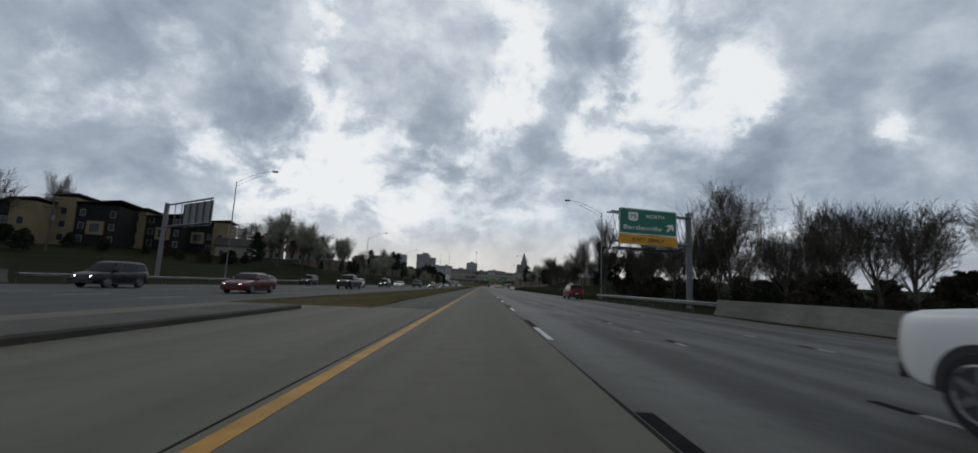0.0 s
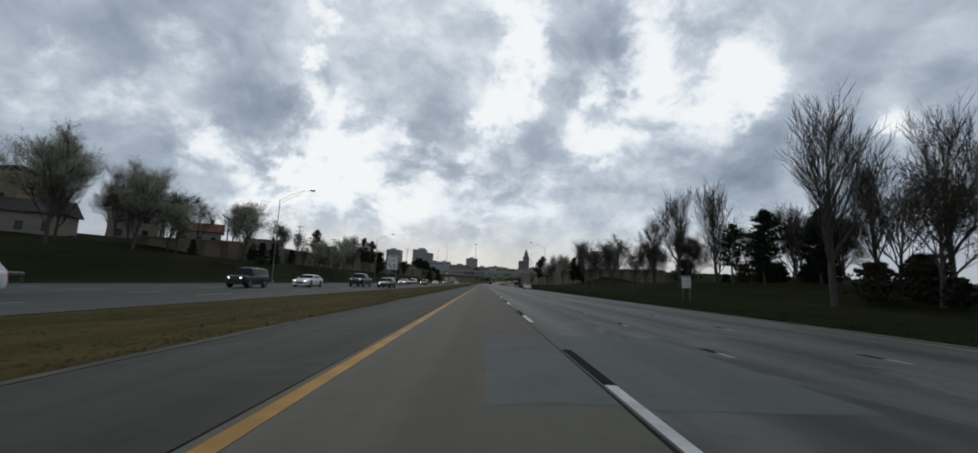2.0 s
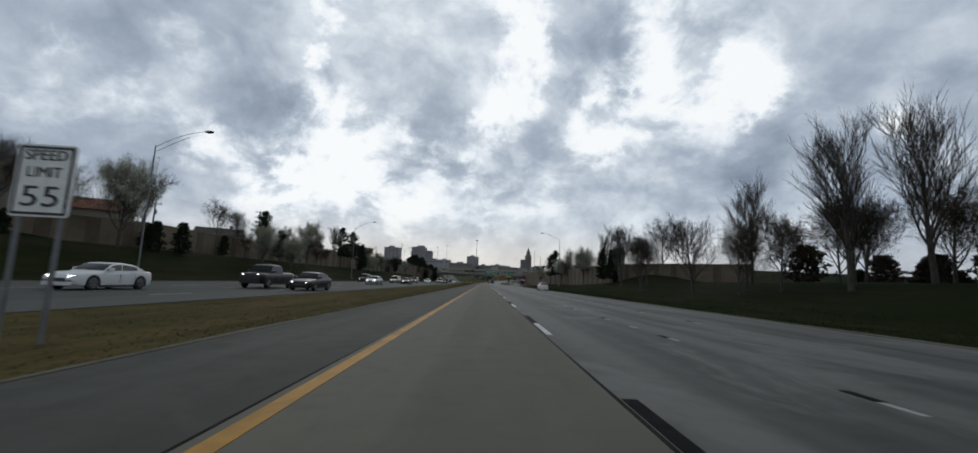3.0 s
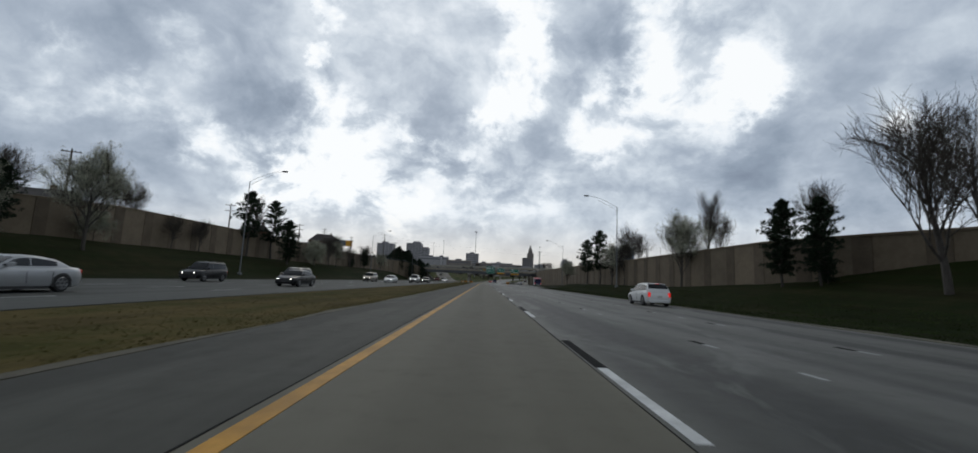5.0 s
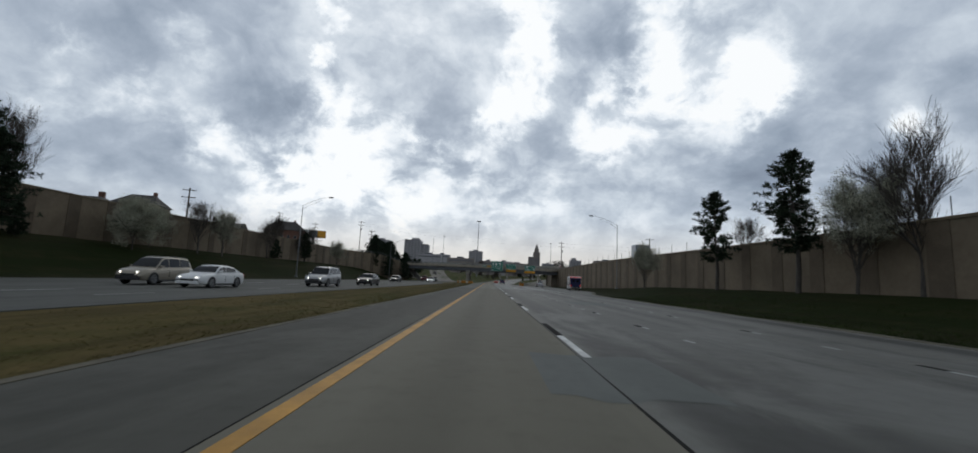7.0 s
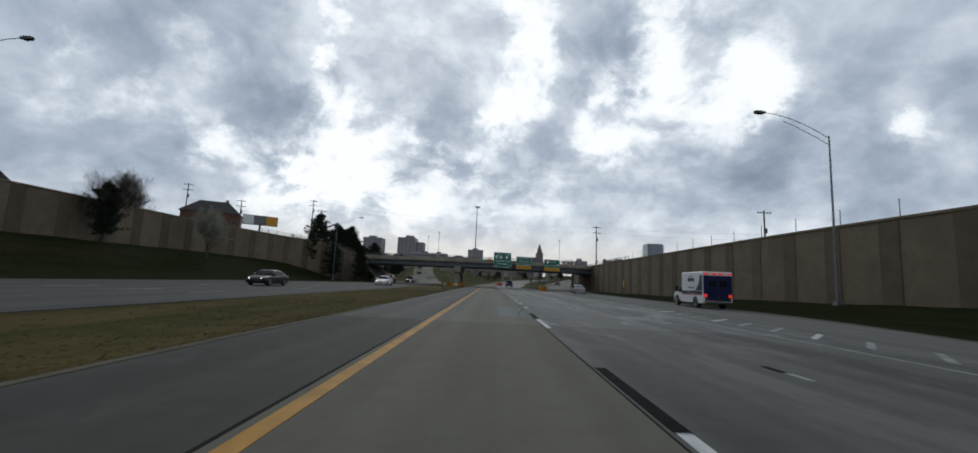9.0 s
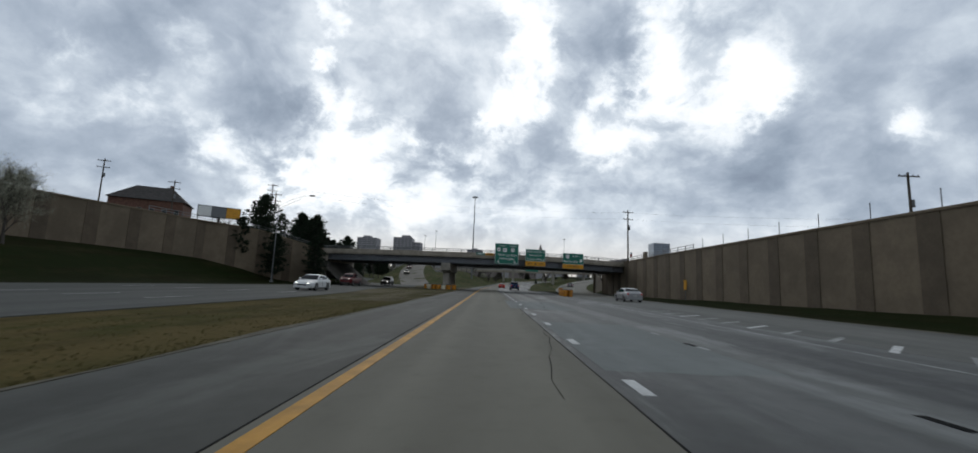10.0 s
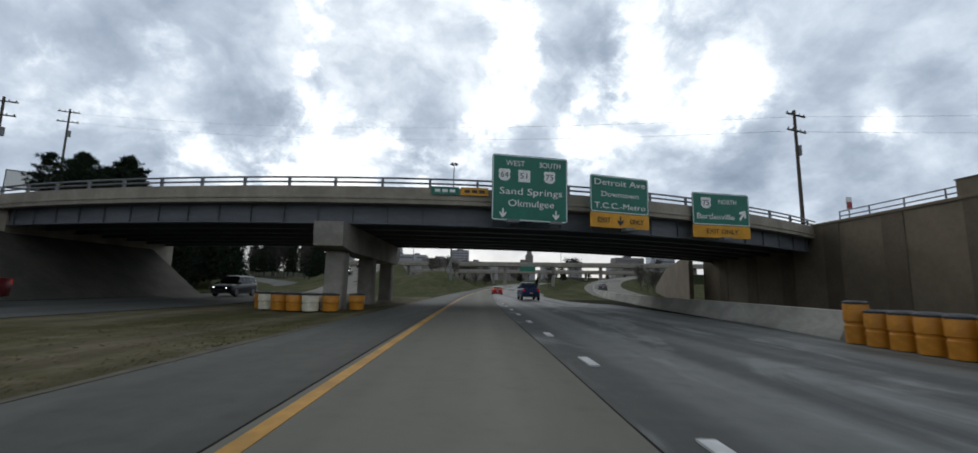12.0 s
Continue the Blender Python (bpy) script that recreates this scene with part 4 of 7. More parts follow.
def brackets(s, xs, deep):
    for x in xs:
        m = M()
        m.box(x - 0.05, x + 0.05, 0.032, 0.12, -1.4, 1.35)
        m.box(x - 0.04, x + 0.04, 0.12, deep, -0.3, -0.22)
        m.box(x - 0.04, x + 0.04, 0.12, deep, -1.1, -1.02)
        part("bracket", m, GALV, s)


def cantilever_sign():
    """Exit sign hung out over the shoulder from one stout post."""
    s = thing("guide_sign", pose(14.4, 37.2, 6.85, 0, 0, 14), "green and yellow exit sign on a cantilever truss", "road sign", "overhead guide signs")
    exit_panel(s)
    sc = 1.45
    for c in list(s.children):
        c.matrix_basis = Matrix.Diagonal((sc, 1, 1.12, 1)) @ c.matrix_basis
    t = thing("sign_gantry", pose(14.4, 37.2, 0, 0, 0, 14), "grey steel sign post with a cantilever truss and walkway", "gantry")
    for z in (5.6, 8.1):
        for y in (0.25, 0.95):
            m = M()
            m.tube([(-3.5, y, z), (4.7, y, z)], 0.07, 6)
            part("chord", m, GALV, t)
    for i in range(9):
        x = -3.4 + i * 0.98
        m = M()
        m.tube([(x, 0.25, 5.6), (x + 0.49, 0.25, 8.1), (x + 0.98, 0.25, 5.6)], 0.035, 5)
        m.tube([(x, 0.95, 5.6), (x + 0.49, 0.95, 8.1), (x + 0.98, 0.95, 5.6)], 0.035, 5)
        m.tube([(x, 0.25, 8.1), (x, 0.95, 8.1)], 0.03, 5)
        part("lattice", m, GALV, t)
    m = M()
    m.tube([(4.6, 0.6, -0.5), (4.6, 0.6, 8.6)], [0.3, 0.26], 12)
    part("post", m, GALV, t, smooth=40)
    m = M()
    m.box(-3.6, 3.0, -0.95, -0.05, 4.86, 4.92)
    for k in range(12):
        m.box(-3.6 + k * 0.6, -3.54 + k * 0.6, -0.95, 0.9, 4.78, 4.86)
    part("walkway", m, DARKMETAL, t)


def speed_sign(x, y, yaw, label, h=2.05):
    z = (ground_at(x, y))
    s = thing("speed_sign", pose(x, y, z, 0, 0, yaw), label, "road sign", "speed limit signs")
    p = panel_with_border(s, "panel", -0.457, 0.457, h, h + 1.22, SIGNWHITE, SIGNBLACK, y=-0.05, r=0.05)
    sign_text(p, "SPEED", 0, h + 1.03, 0.25, SIGNBLACK, 0.66, y=-0.06)
    sign_text(p, "LIMIT", 0, h + 0.74, 0.25, SIGNBLACK, 0.54, y=-0.06)
    sign_text(p, "55", 0, h + 0.32, 0.5, SIGNBLACK, 0.58, y=-0.06)
    for a in (-0.33, 0.33):
        m = M()
        m.box(a - 0.03, a + 0.03, -0.018, 0.03, -0.4, h + 1.1)
        part("post", m, GALV, s)


# ---- poles ----
def lamp_post(x, y, side, h=13.6, reach=5.0, label="tall grey street lamp with a trussed arm beside the road"):
    z = (ground_at(x, y))
    s = thing("street_lamp", pose(x, y, z), label, "street lamp", "street lamps")
    m = M()
    m.tube([(0, 0, -0.3), (0, 0, h * 0.5), (0, 0, h)], [0.10, 0.08, 0.055], 10)
    part("pole", m, GALV, s, smooth=40)
    b = M()
    b.bev(-0.25, 0.25, -0.25, 0.25, -0.1, 0.28, 0.05)
    part("base", b, GALV, s)
    for dz, rise in ((0.0, 1.85), (-0.55, 1.65)):
        m = M()
        m.tube([(side * reach * t, 0, h - 0.15 + dz + rise * (1 - (1 - t) ** 1.7)) for t in (0, 0.2, 0.4, 0.6, 0.8, 1.0)] if dz == 0 else
               [(side * reach * t, 0, h - 0.15 + dz + (rise + 0.55) * (1 - (1 - t) ** 1.35)) for t in (0, 0.25, 0.5, 0.7)], 0.024, 6)
        part("arm", m, GALV, s)
    m = M()
    x0 = side * reach
    m.loft([[(x0 - side * 0.15, a, h + 1.7 + b_) for a, b_ in ((-0.06, -0.05), (0.06, -0.05), (0.06, 0.06), (-0.06, 0.06))],
            [(x0 + side * 0.2, a, h + 1.7 + b_) for a, b_ in ((-0.17, -0.12), (0.17, -0.12), (0.15, 0.11), (-0.15, 0.11))],
            [(x0 + side * 0.65, a, h + 1.73 + b_) for a, b_ in ((-0.15, -0.12), (0.15, -0.12), (0.12, 0.08), (-0.12, 0.08))],
            [(x0 + side * 0.78, a, h + 1.74 + b_) for a, b_ in ((-0.07, -0.05), (0.07, -0.05), (0.06, 0.04), (-0.06, 0.04))]])
    part("lamp_head", m, DARKMETAL, s, "dark cobra-head luminaire")


def mast(x, y, h, label="very tall high-mast light pole"):
    z = (ground_at(x, y))
    s = thing("mast_light", pose(x, y, z), label, "street lamp", "high masts")
    m = M()
    m.tube([(0, 0, -0.5), (0, 0, h)], [0.32, 0.12], 8)
    part("pole", m, GALV, s, smooth=50)
    r = M()
    r.tube([(0.8 * math.cos(a), 0.8 * math.sin(a), h - 0.2) for a in (i * math.pi / 5 for i in range(11))], 0.06, 5)
    part("ring", r, DARKMETAL, s)
    for i in range(6):
        a = i * math.pi / 3
        l = M()
        l.tube([(0.9 * math.cos(a), 0.9 * math.sin(a), h - 0.6), (0.9 * math.cos(a), 0.9 * math.sin(a), h - 0.1)], [0.3, 0.16], 8)
        part("lamp_head", l, DARKMETAL, s)


def utility_pole(x, y, top, arms=2, yaw=0.0, label="weathered wooden utility pole with crossarms"):
    z = (ground_at(x, y))
    s = thing("utility_pole", pose(x, y, z, 0, 0, yaw), label, "utility pole", "utility poles")
    h = top - z
    m = M()
    m.tube([(0, 0, -0.5), (0.05, 0, h * 0.5), (0, 0, h)], [0.19, 0.16, 0.12], 8)
    part("pole", m, WOODPOLE, s, smooth=50)
    for k in range(arms):
        c = M()
        zz = h - 0.5 - k * 1.5
        c.box(-1.25, 1.25, -0.18, -0.08, zz - 0.07, zz + 0.07)
        arm = part("crossarm", c, WOODPOLE, s)
        for a in (-1.1, -0.5, 0.5, 1.1):
            i = M()
            i.tube([(a, -0.13, zz + 0.07), (a, -0.13, zz + 0.14), (a, -0.13, zz + 0.24)], [0.03, 0.06, 0.04], 6)
            part("insulator", i, DARKMETAL, arm)
    t = M()
    t.cyl((0.3, 0.0, h - 4.2), 0.22, 0.9, 8)
    part("transformer", t, GALV, s)


def wire(a, b, sag, r=0.005):
    m = M()
    a, b = Vector(a), Vector(b)
    m.tube([a.lerp(b, t) - Vector((0, 0, sag * 4 * t * (1 - t))) for t in (i / 14 for i in range(15))], r, 4)
    s = part("power_line", m, DARKMETAL)
    tagged(s, "thin dark overhead power line", "cable", "power lines")


# ---- crash barrels, guardrails ----
def barrel(x, y, mats, label, h=1.0, r=0.46):
    z = max(0.0, (ground_at(x, y)) + 0.02) if abs(x) > 12 or x < -5 else 0.0
    s = thing("crash_barrel", pose(x, y, z), label, "crash barrel", "crash barrels")
    m = M()
    m.tube([(0, 0, 0), (0, 0, h * 0.44), (0, 0, h * 0.47), (0, 0, h * 0.53), (0, 0, h * 0.56), (0, 0, h * 0.96), (0, 0, h)], [r * 0.9, r * 0.96, r * 0.88, r * 0.88, r, r, r * 0.96], 16)
    part("drum", m, mats, s, smooth=35)
    l = M()
    l.tube([(0, 0, h), (0, 0, h + 0.05), (0, 0, h + 0.09)], [r * 1.03, r * 1.03, r * 0.7], 16)
    part("lid", l, BARRELLID, s, "black plastic lid")


def guardrail(x, y0, y1, face, label, curve=0.0):
    s = thing("guardrail", Matrix(), label, "guardrail", "guardrails")
    sec = [(0.0, 0.45), (0.05, 0.50), (0.08, 0.55), (0.04, 0.60), (0.0, 0.615), (0.04, 0.63), (0.08, 0.68), (0.05, 0.73), (0.0, 0.77)]
    ys = np.arange(y0, y1 + 0.1, 3.8)
    m = M()
    rings = []
    for y in ys:
        xx = x + curve * (y - y0) ** 2
        z = max(0, (ground_at(xx, y)))
        rings.append([(xx + face * a, float(y), z + b) for a, b in sec] + [(xx + face * (a - 0.012), float(y), z + b) for a, b in reversed(sec)])
    m.loft(rings)
    part("rail", m, RAILSTEEL, s, smooth=50)
    p = M()
    p.box(-0.08, 0.08, -0.06, 0.06, -0.5, 0.75)
    pm = p.mesh("post")
    pm.materials.append(WOODPOLE)
    for y in ys:
        xx = x + curve * (y - y0) ** 2
        o = new("post", pm)
        o.parent = s
        o.location = (xx - face * 0.1, float(y), max(0, (ground_at(xx, y))))


lane_lines()
retaining_wall("wall_right", RIGHT_PLAN, right_top, -1, "tan precast concrete retaining wall with brown pilasters")
retaining_wall("wall_left", LEFT_PLAN, left_top, 1, "tan precast concrete retaining wall on a grass bank")
wall_fence("wall_fence", RIGHT_PLAN, right_top, -1, 205, 338, 4.9, 1.25, "thin dark fence posts on top of the wall")
wall_fence("wall_railing", RIGHT_PLAN, right_top, -1, 338, 366, 2.45, 0.7, "grey pipe railing on top of the wall", True)
wall_fence("wall_railing", LEFT_PLAN, left_top, 1, 335, 362, 2.45, 0.7, "grey pipe railing on top of the wall", True)
overpass()
wing_wall()
bridge_signs()
cantilever_sign()
jersey("barrier_exit", line([(11.1, 347.0, 0), (12.8, 357, 0), (15.0, 374, 0), (18.0, 395, 0.2), (25.5, 430, 1.0), (36, 462, 2.6), (50, 486, 4.4)], 3.0), "pale stained concrete barrier along the exit ramp")
jersey("barrier_bridge_right", line([(15.6, -60, 0), (15.6, 28.5, 0)], 6), "weathered concrete bridge barrier", 0.95, BARRIER_OLD)
jersey("barrier_bridge_left", line([(-35.5, -60, 0), (-35.5, 33, 0)], 6), "weathered concrete bridge barrier", 0.95, BARRIER_OLD)
guardrail(15.8, 28.8, 62, -1, "galvanised guardrail leading off the bridge barrier")
guardrail(-34.6, 33, 92, 1, "galvanised guardrail beside the far carriageway")
m_ = M()
m_.bev(-9.2, -7.2, -60, 18, -0.1, 0.16, 0.05)
structure("median_kerb", m_, SLOPE, "low dark concrete median strip", "kerb")
m_ = M()
m_.box(-12.0, -4.9, -130, 20.5, -0.3, -0.004)
structure("median_pavement", m_, CONCRETE, "paved concrete median on the road bridge", "road")
speed_sign(-7.3, 92.0, 4, "white speed limit sign on two posts in the dry median")
speed_sign(20.6, 100.4, -6, "white speed limit sign on two posts in the green verge", 1.25)
for a in ((18.1, 65.8, -1, 13.2), (22.4, 215.0, -1, 13.8), (25.8, 286.0, -1, 13.0)):
    lamp_post(*a)
for a in ((-36.0, 61.5, 1, 14.6), (-34.5, 128.5, 1, 13.8), (-37.5, 208.0, 1, 14.6), (-36.5, 280.0, 1, 13.8), (-35.2, 350.5, 1, 12.6)):
    lamp_post(*a)
mast(-7.7, 455.0, 33.5)
for i in range(9):
    for j in range(2 if i < 8 else 1):
        barrel(10.35 + 0.68 * j + 0.03 * i, 340.6 + 0.70 * i, BARREL, "yellow plastic crash cushion cell with a black top", 0.86 if i < 8 else 1.08, 0.30)
for i, (x, y) in enumerate(((-10.6, 356.4), (-9.75, 355.9), (-8.9, 355.6), (-8.05, 355.4), (-7.2, 355.7), (-11.2, 357.2), (-10.3, 357.25), (-9.4, 356.8), (-8.5, 356.5), (-7.6, 356.55), (-6.4, 357.4))):
    barrel(x, y, BARRELWHITE if i % 3 == 0 else BARREL, "faded yellow and white sand barrel before the bridge pier", 0.74, 0.41)


def wall_plate():
    s = thing("wall_sign", pose(26.62, 340.2, 1.3, 0, 0, -90), "small blank yellow plate on a post against the wall", "road sign")
    panel_with_border(s, "panel", -0.4, 0.4, 0.3, 1.6, SIGNYELLOW, None, y=-0.12, r=0.06)
    m = M()
    m.box(-0.03, 0.03, -0.085, -0.03, -1.6, 1.5)
    part("post", m, GALV, s)


wall_plate()


def wall_cabinet():
    z = right_top(356.5) + 0.19
    s = thing("utility_cabinet", pose(26.9, 356.5, z), "small tan utility cabinet standing on the wall coping", "cabinet")
    m = M()
    m.bev(-0.16, 0.16, -0.75, 0.75, 0.0, 0.95, 0.04)
    part("body", m, COPING, s)
    m = M()
    m.bev(-0.2, 0.2, -0.8, 0.8, 0.952, 1.02, 0.02)
    part("lid", m, PILASTER, s)


def rail_sign():
    s = thing("rail_sign", pose(27.0, 364.6, right_top(364.6) + 0.19, 0, 0, 8), "small red and white sign on a thin post above the railing", "road sign")
    m = M()
    m.box(-0.03, 0.03, -0.03, 0.03, 0, 1.6)
    part("post", m, GALV, s)
    p = panel_with_border(s, "panel", -0.25, 0.25, 0.7, 1.6, SIGNWHITE, None, y=-0.06, r=0.04)
    m = M()
    m.box(-0.22, 0.22, -0.068, -0.062, 0.75, 1.25)
    part("red_field", m, PAINTRED, p)


wall_cabinet()
rail_sign()
structure("road_edge_dirt", ribbon(MAIN[:len([p for p in MAIN if p.y < 348])], lambda y: main_right(y) - 0.12 - 0.1 * math.sin(y * 0.9), lambda y: main_right(y) + 0.45 + 0.2 * math.sin(y * 0.53) + 0.1 * math.sin(y * 1.7), 0.012, 0.1), DIRT, "pale dirt along the pavement edge", "verge")
structure("median_edge_dirt", ribbon([p for p in MAIN if 22 < p.y < 352], lambda y: -5.08 - 0.1 * math.sin(y * 0.61) - 0.06 * math.sin(y * 1.9), -4.9, 0.010, 0.1), DIRT, "thin dirt and dead grass along the shoulder edge", "verge")
for x in (-15.6, -19.4, -23.2, -27.0):
    root = tagged(new("lane_line"), "faint broken white line of the far carriageway", "road marking", "lane lines", "structure")
    for n in range(0, 26):
        m = M()
        m.box(x - 0.07, x + 0.07, 8 + n * 12.19, 11.05 + n * 12.19, -0.03, 0.006)
        part("dash", m, WORNWHITE, root)


def grass_tufts(name, x0, x1, y0, y1, count, seed, mat, label, h, edge=0.0):
    """Many small blades standing on the verge."""
    r = np.random.default_rng(seed)
    v, f = [], []
    xs = x0 + (x1 - x0) * (r.random(count) ** (1.0 + edge))
    ys = r.uniform(y0, y1, count)
    for x, y in zip(xs, ys):
        z = ground_at(x, y) - 0.01
        for _ in range(5):
            a = r.uniform(0, 6.283)
            hh = h * r.uniform(0.5, 1.3)
            dx, dy = math.cos(a) * 0.018, math.sin(a) * 0.018
            ox, oy = r.normal(0, 0.14, 2)
            lx, ly = r.normal(0, 0.05, 2)
            n = len(v)
            v += [(x + ox - dx, y + oy - dy, z), (x + ox + dx, y + oy + dy, z), (x + ox + lx, y + oy + ly, z + hh)]
            f.append((n, n + 1, n + 2))
    me = bpy.data.meshes.new(name)
    me.from_pydata(v, [], f)
    me.materials.append(mat)
    tagged(new(name, me), label, "grass", "", "stuff")


grass_tufts("median_grass", -5.15, -11.6, 22, 350, 18000, 1, BLADES, "dry olive grass of the median", 0.04, 1.3)
grass_tufts("verge_grass", 13.9, 22.0, 62, 250, 16000, 2, BLADESGREEN, "dark green grass of the verge", 0.09, 0.3)


# ---- trees ----
def branch_tree(seed, height, spread, fork, levels=4, up=0.55, twig=1.0, stem=0.13):
    """Limbs of a bare tree: thick ones and fine twigs, and where the twigs end."""
    rng = random.Random(seed)
    wood, fine, tips = M(), M(), []

    def run(p, d, length, r, lv):
        n = 4 if lv < 2 else 3
        pts, rad = [p], [r]
        q, dd = p.copy(), d.copy()
        for i in range(n):
            dd = (dd + Vector((rng.uniform(-1, 1), rng.uniform(-1, 1), rng.uniform(-0.5, 0.9) * up)) * (0.16 if lv else 0.06)).normalized()
            q = q + dd * (length / n)
            pts.append(q.copy())
            rad.append(r * (1 - 0.72 * (i + 1) / n))
        (wood if lv < 2 else fine).tube(pts, rad, (8, 6, 4, 3, 3)[min(lv, 4)], cap=False)
        if lv >= levels:
            tips.append((pts[-1], dd))
            tips.append((pts[-2], dd))
            return
        kids = fork[min(lv, len(fork) - 1)]
        for k in range(kids):
            t = (0.20 + 0.78 * (k + rng.random()) / kids) if lv == 0 else (0.2 + 0.8 * (k + rng.random()) / kids)
            i = min(int(t * n), n - 1)
            f = t * n - i
            base = pts[i].lerp(pts[i + 1], f)
            a = rng.uniform(0, 2 * math.pi) if lv else 2 * math.pi * (k * 0.382 + rng.uniform(-0.05, 0.05))
            side = dd.cross(Vector((math.cos(a), math.sin(a), 0.3))).normalized()
            if lv == 0:
                side = Vector((math.cos(a), math.sin(a), 0))
            tilt = rng.uniform(0.45, 0.95) * spread
            nd = (dd * (1 - 0.35 * tilt) + side * tilt + Vector((0, 0, up * 0.35))).normalized()
            ln = length * (rng.uniform(0.5, 0.72) if lv else rng.uniform(0.42, 0.62) * (1.15 - 0.55 * t))
            rr = (rad[i] * (1 - f) + rad[i + 1] * f) * rng.uniform(0.45, 0.66)
            run(base, nd, ln, max(rr, 0.014 * twig), lv + 1)

    run(Vector((0, 0, -0.3)), Vector((0, 0, 1)), height * 0.8, height * stem * 0.16, 0)
    return wood, fine, tips


def leaf_clumps(tips, rng, per, size, jitter, keep=1.0):
    m = M()
    for p, d in tips:
        if rng.random() > keep:
            continue
        for _ in range(per):
            c = p + Vector((rng.gauss(0, jitter), rng.gauss(0, jitter), rng.gauss(0, jitter)))
            s = size * rng.uniform(0.5, 1.3)
            u = Vector((rng.uniform(-1, 1), rng.uniform(-1, 1), rng.uniform(-1, 1))).normalized()
            w = u.cross(Vector((rng.uniform(-1, 1), rng.uniform(-1, 1), rng.uniform(-1, 1)))).normalized()
            m.poly([c + u * s, c + w * s * 0.7, c - u * s * 0.8, c - w * s * 0.6])
    return m


def bare_tree(seed, height, spread=0.9, fork=(9, 6, 5, 3), up=0.6, buds=0, bud_mat=None, label="", stem=0.13, crown_name="twigs"):
    wood, fine, tips = branch_tree(seed, height, spread, fork, up=up, stem=stem)
    t = thing("tree", Matrix(), label, "tree")
    part("trunk", wood, BARK, t, smooth=60)
    part("crown", fine, TWIG, t)
    if buds:
        part("blossom" if bud_mat is BLOSSOM else "bud_cover", leaf_clumps(tips, random.Random(seed + 5), buds, 0.045, 0.16), bud_mat, t)
    return t


def pine_tree(seed, height, width, bare=0.28, label="", dense=7.5, inner=0.36):
    rng = random.Random(seed)
    t = thing("pine_tree", Matrix(), label, "tree")
    trunk, limbs, need = M(), M(), M()
    lean = rng.uniform(-0.3, 0.3)
    top = lambda z: Vector((lean * z / height, 0.2 * math.sin(z * 0.5), z))
    trunk.tube([top(height * i / 6) - Vector((0, 0, 0.3 if i == 0 else 0)) for i in range(7)], [0.019 * height * (1 - 0.93 * i / 6) for i in range(7)], 8)
    n = int(height * dense)
    for i in range(n):
        f = bare + (1 - bare) * (i + rng.random()) / n
        g = (f - bare) / (1 - bare)
        reach = width * max(0.1, math.sin(math.pi * (0.2 + 0.79 * g))) ** 0.8 * rng.uniform(0.35, 1.1)
        if g < 0.18 and rng.random() < 0.35:
            reach *= 1.3
        a = rng.uniform(0, 2 * math.pi)
        p = top(f * height)
        e = p + Vector((math.cos(a) * reach, math.sin(a) * reach, reach * (0.55 * g - 0.12 + rng.uniform(-0.12, 0.2))))
        mid = p.lerp(e, 0.5) - Vector((0, 0, 0.1 * reach))
        limbs.tube([p, mid, e], [0.045, 0.03, 0.01], 4, cap=False)
        for k in range(5):
            c = p.lerp(e, inner + (1 - inner) * (k + rng.random()) / 5) + Vector((rng.gauss(0, 0.12), rng.gauss(0, 0.12), rng.gauss(0.03, 0.1)))
            s = rng.uniform(0.24, 0.46)
            for _ in range(16):
                d = Vector((rng.gauss(0, 1), rng.gauss(0, 1), rng.gauss(0.35, 0.8))).normalized()
                w = d.cross(Vector((rng.uniform(-1, 1), rng.uniform(-1, 1), rng.uniform(-1, 1)))).normalized() * s * 0.16
                b = c + d * s * 0.15
                need.poly([b - w, b + w, c + d * s * 1.3])
    part("trunk", trunk, BARK, t, smooth=60)
    part("branchwork", limbs, BARK, t)
    part("crown", need, NEEDLE, t, "dark green needle tufts")
    return t


def cedar_tree(seed, height, width, mat, label, name="cedar_tree", category="tree"):
    rng = random.Random(seed)
    t = thing(name, Matrix(), label, category)
    trunk, crown = M(), M()
    trunk.tube([(0, 0, -0.3), (0, 0, height * 0.5), (0, 0, height * 0.95)], [0.02 * height, 0.014 * height, 0.01], 6)
    for i in range(int(height * 95 * width / 2)):
        f = rng.random() ** 0.85
        r = width * (0.35 + 0.75 * (1 - f)) * min(1.0, 0.35 + f * 6) * rng.uniform(0.3, 1.05) * (1 + 0.2 * math.sin(f * 23 + seed))
        a = rng.uniform(0, 2 * math.pi)
        c = Vector((math.cos(a) * r, math.sin(a) * r, 0.15 + f * (height - 0.2)))
        s = rng.uniform(0.15, 0.34)
        for _ in range(7):
            d = Vector((rng.gauss(0, 0.8), rng.gauss(0, 0.8), rng.gauss(0.5, 0.8))).normalized()
            w = d.cross(Vector((rng.uniform(-1, 1), rng.uniform(-1, 1), 0.3))).normalized() * s * 0.4
            crown.poly([c - w, c + w, c + d * s * 1.5])
    part("trunk", trunk, BARK, t)
    part("crown", crown, mat, t)
    return t


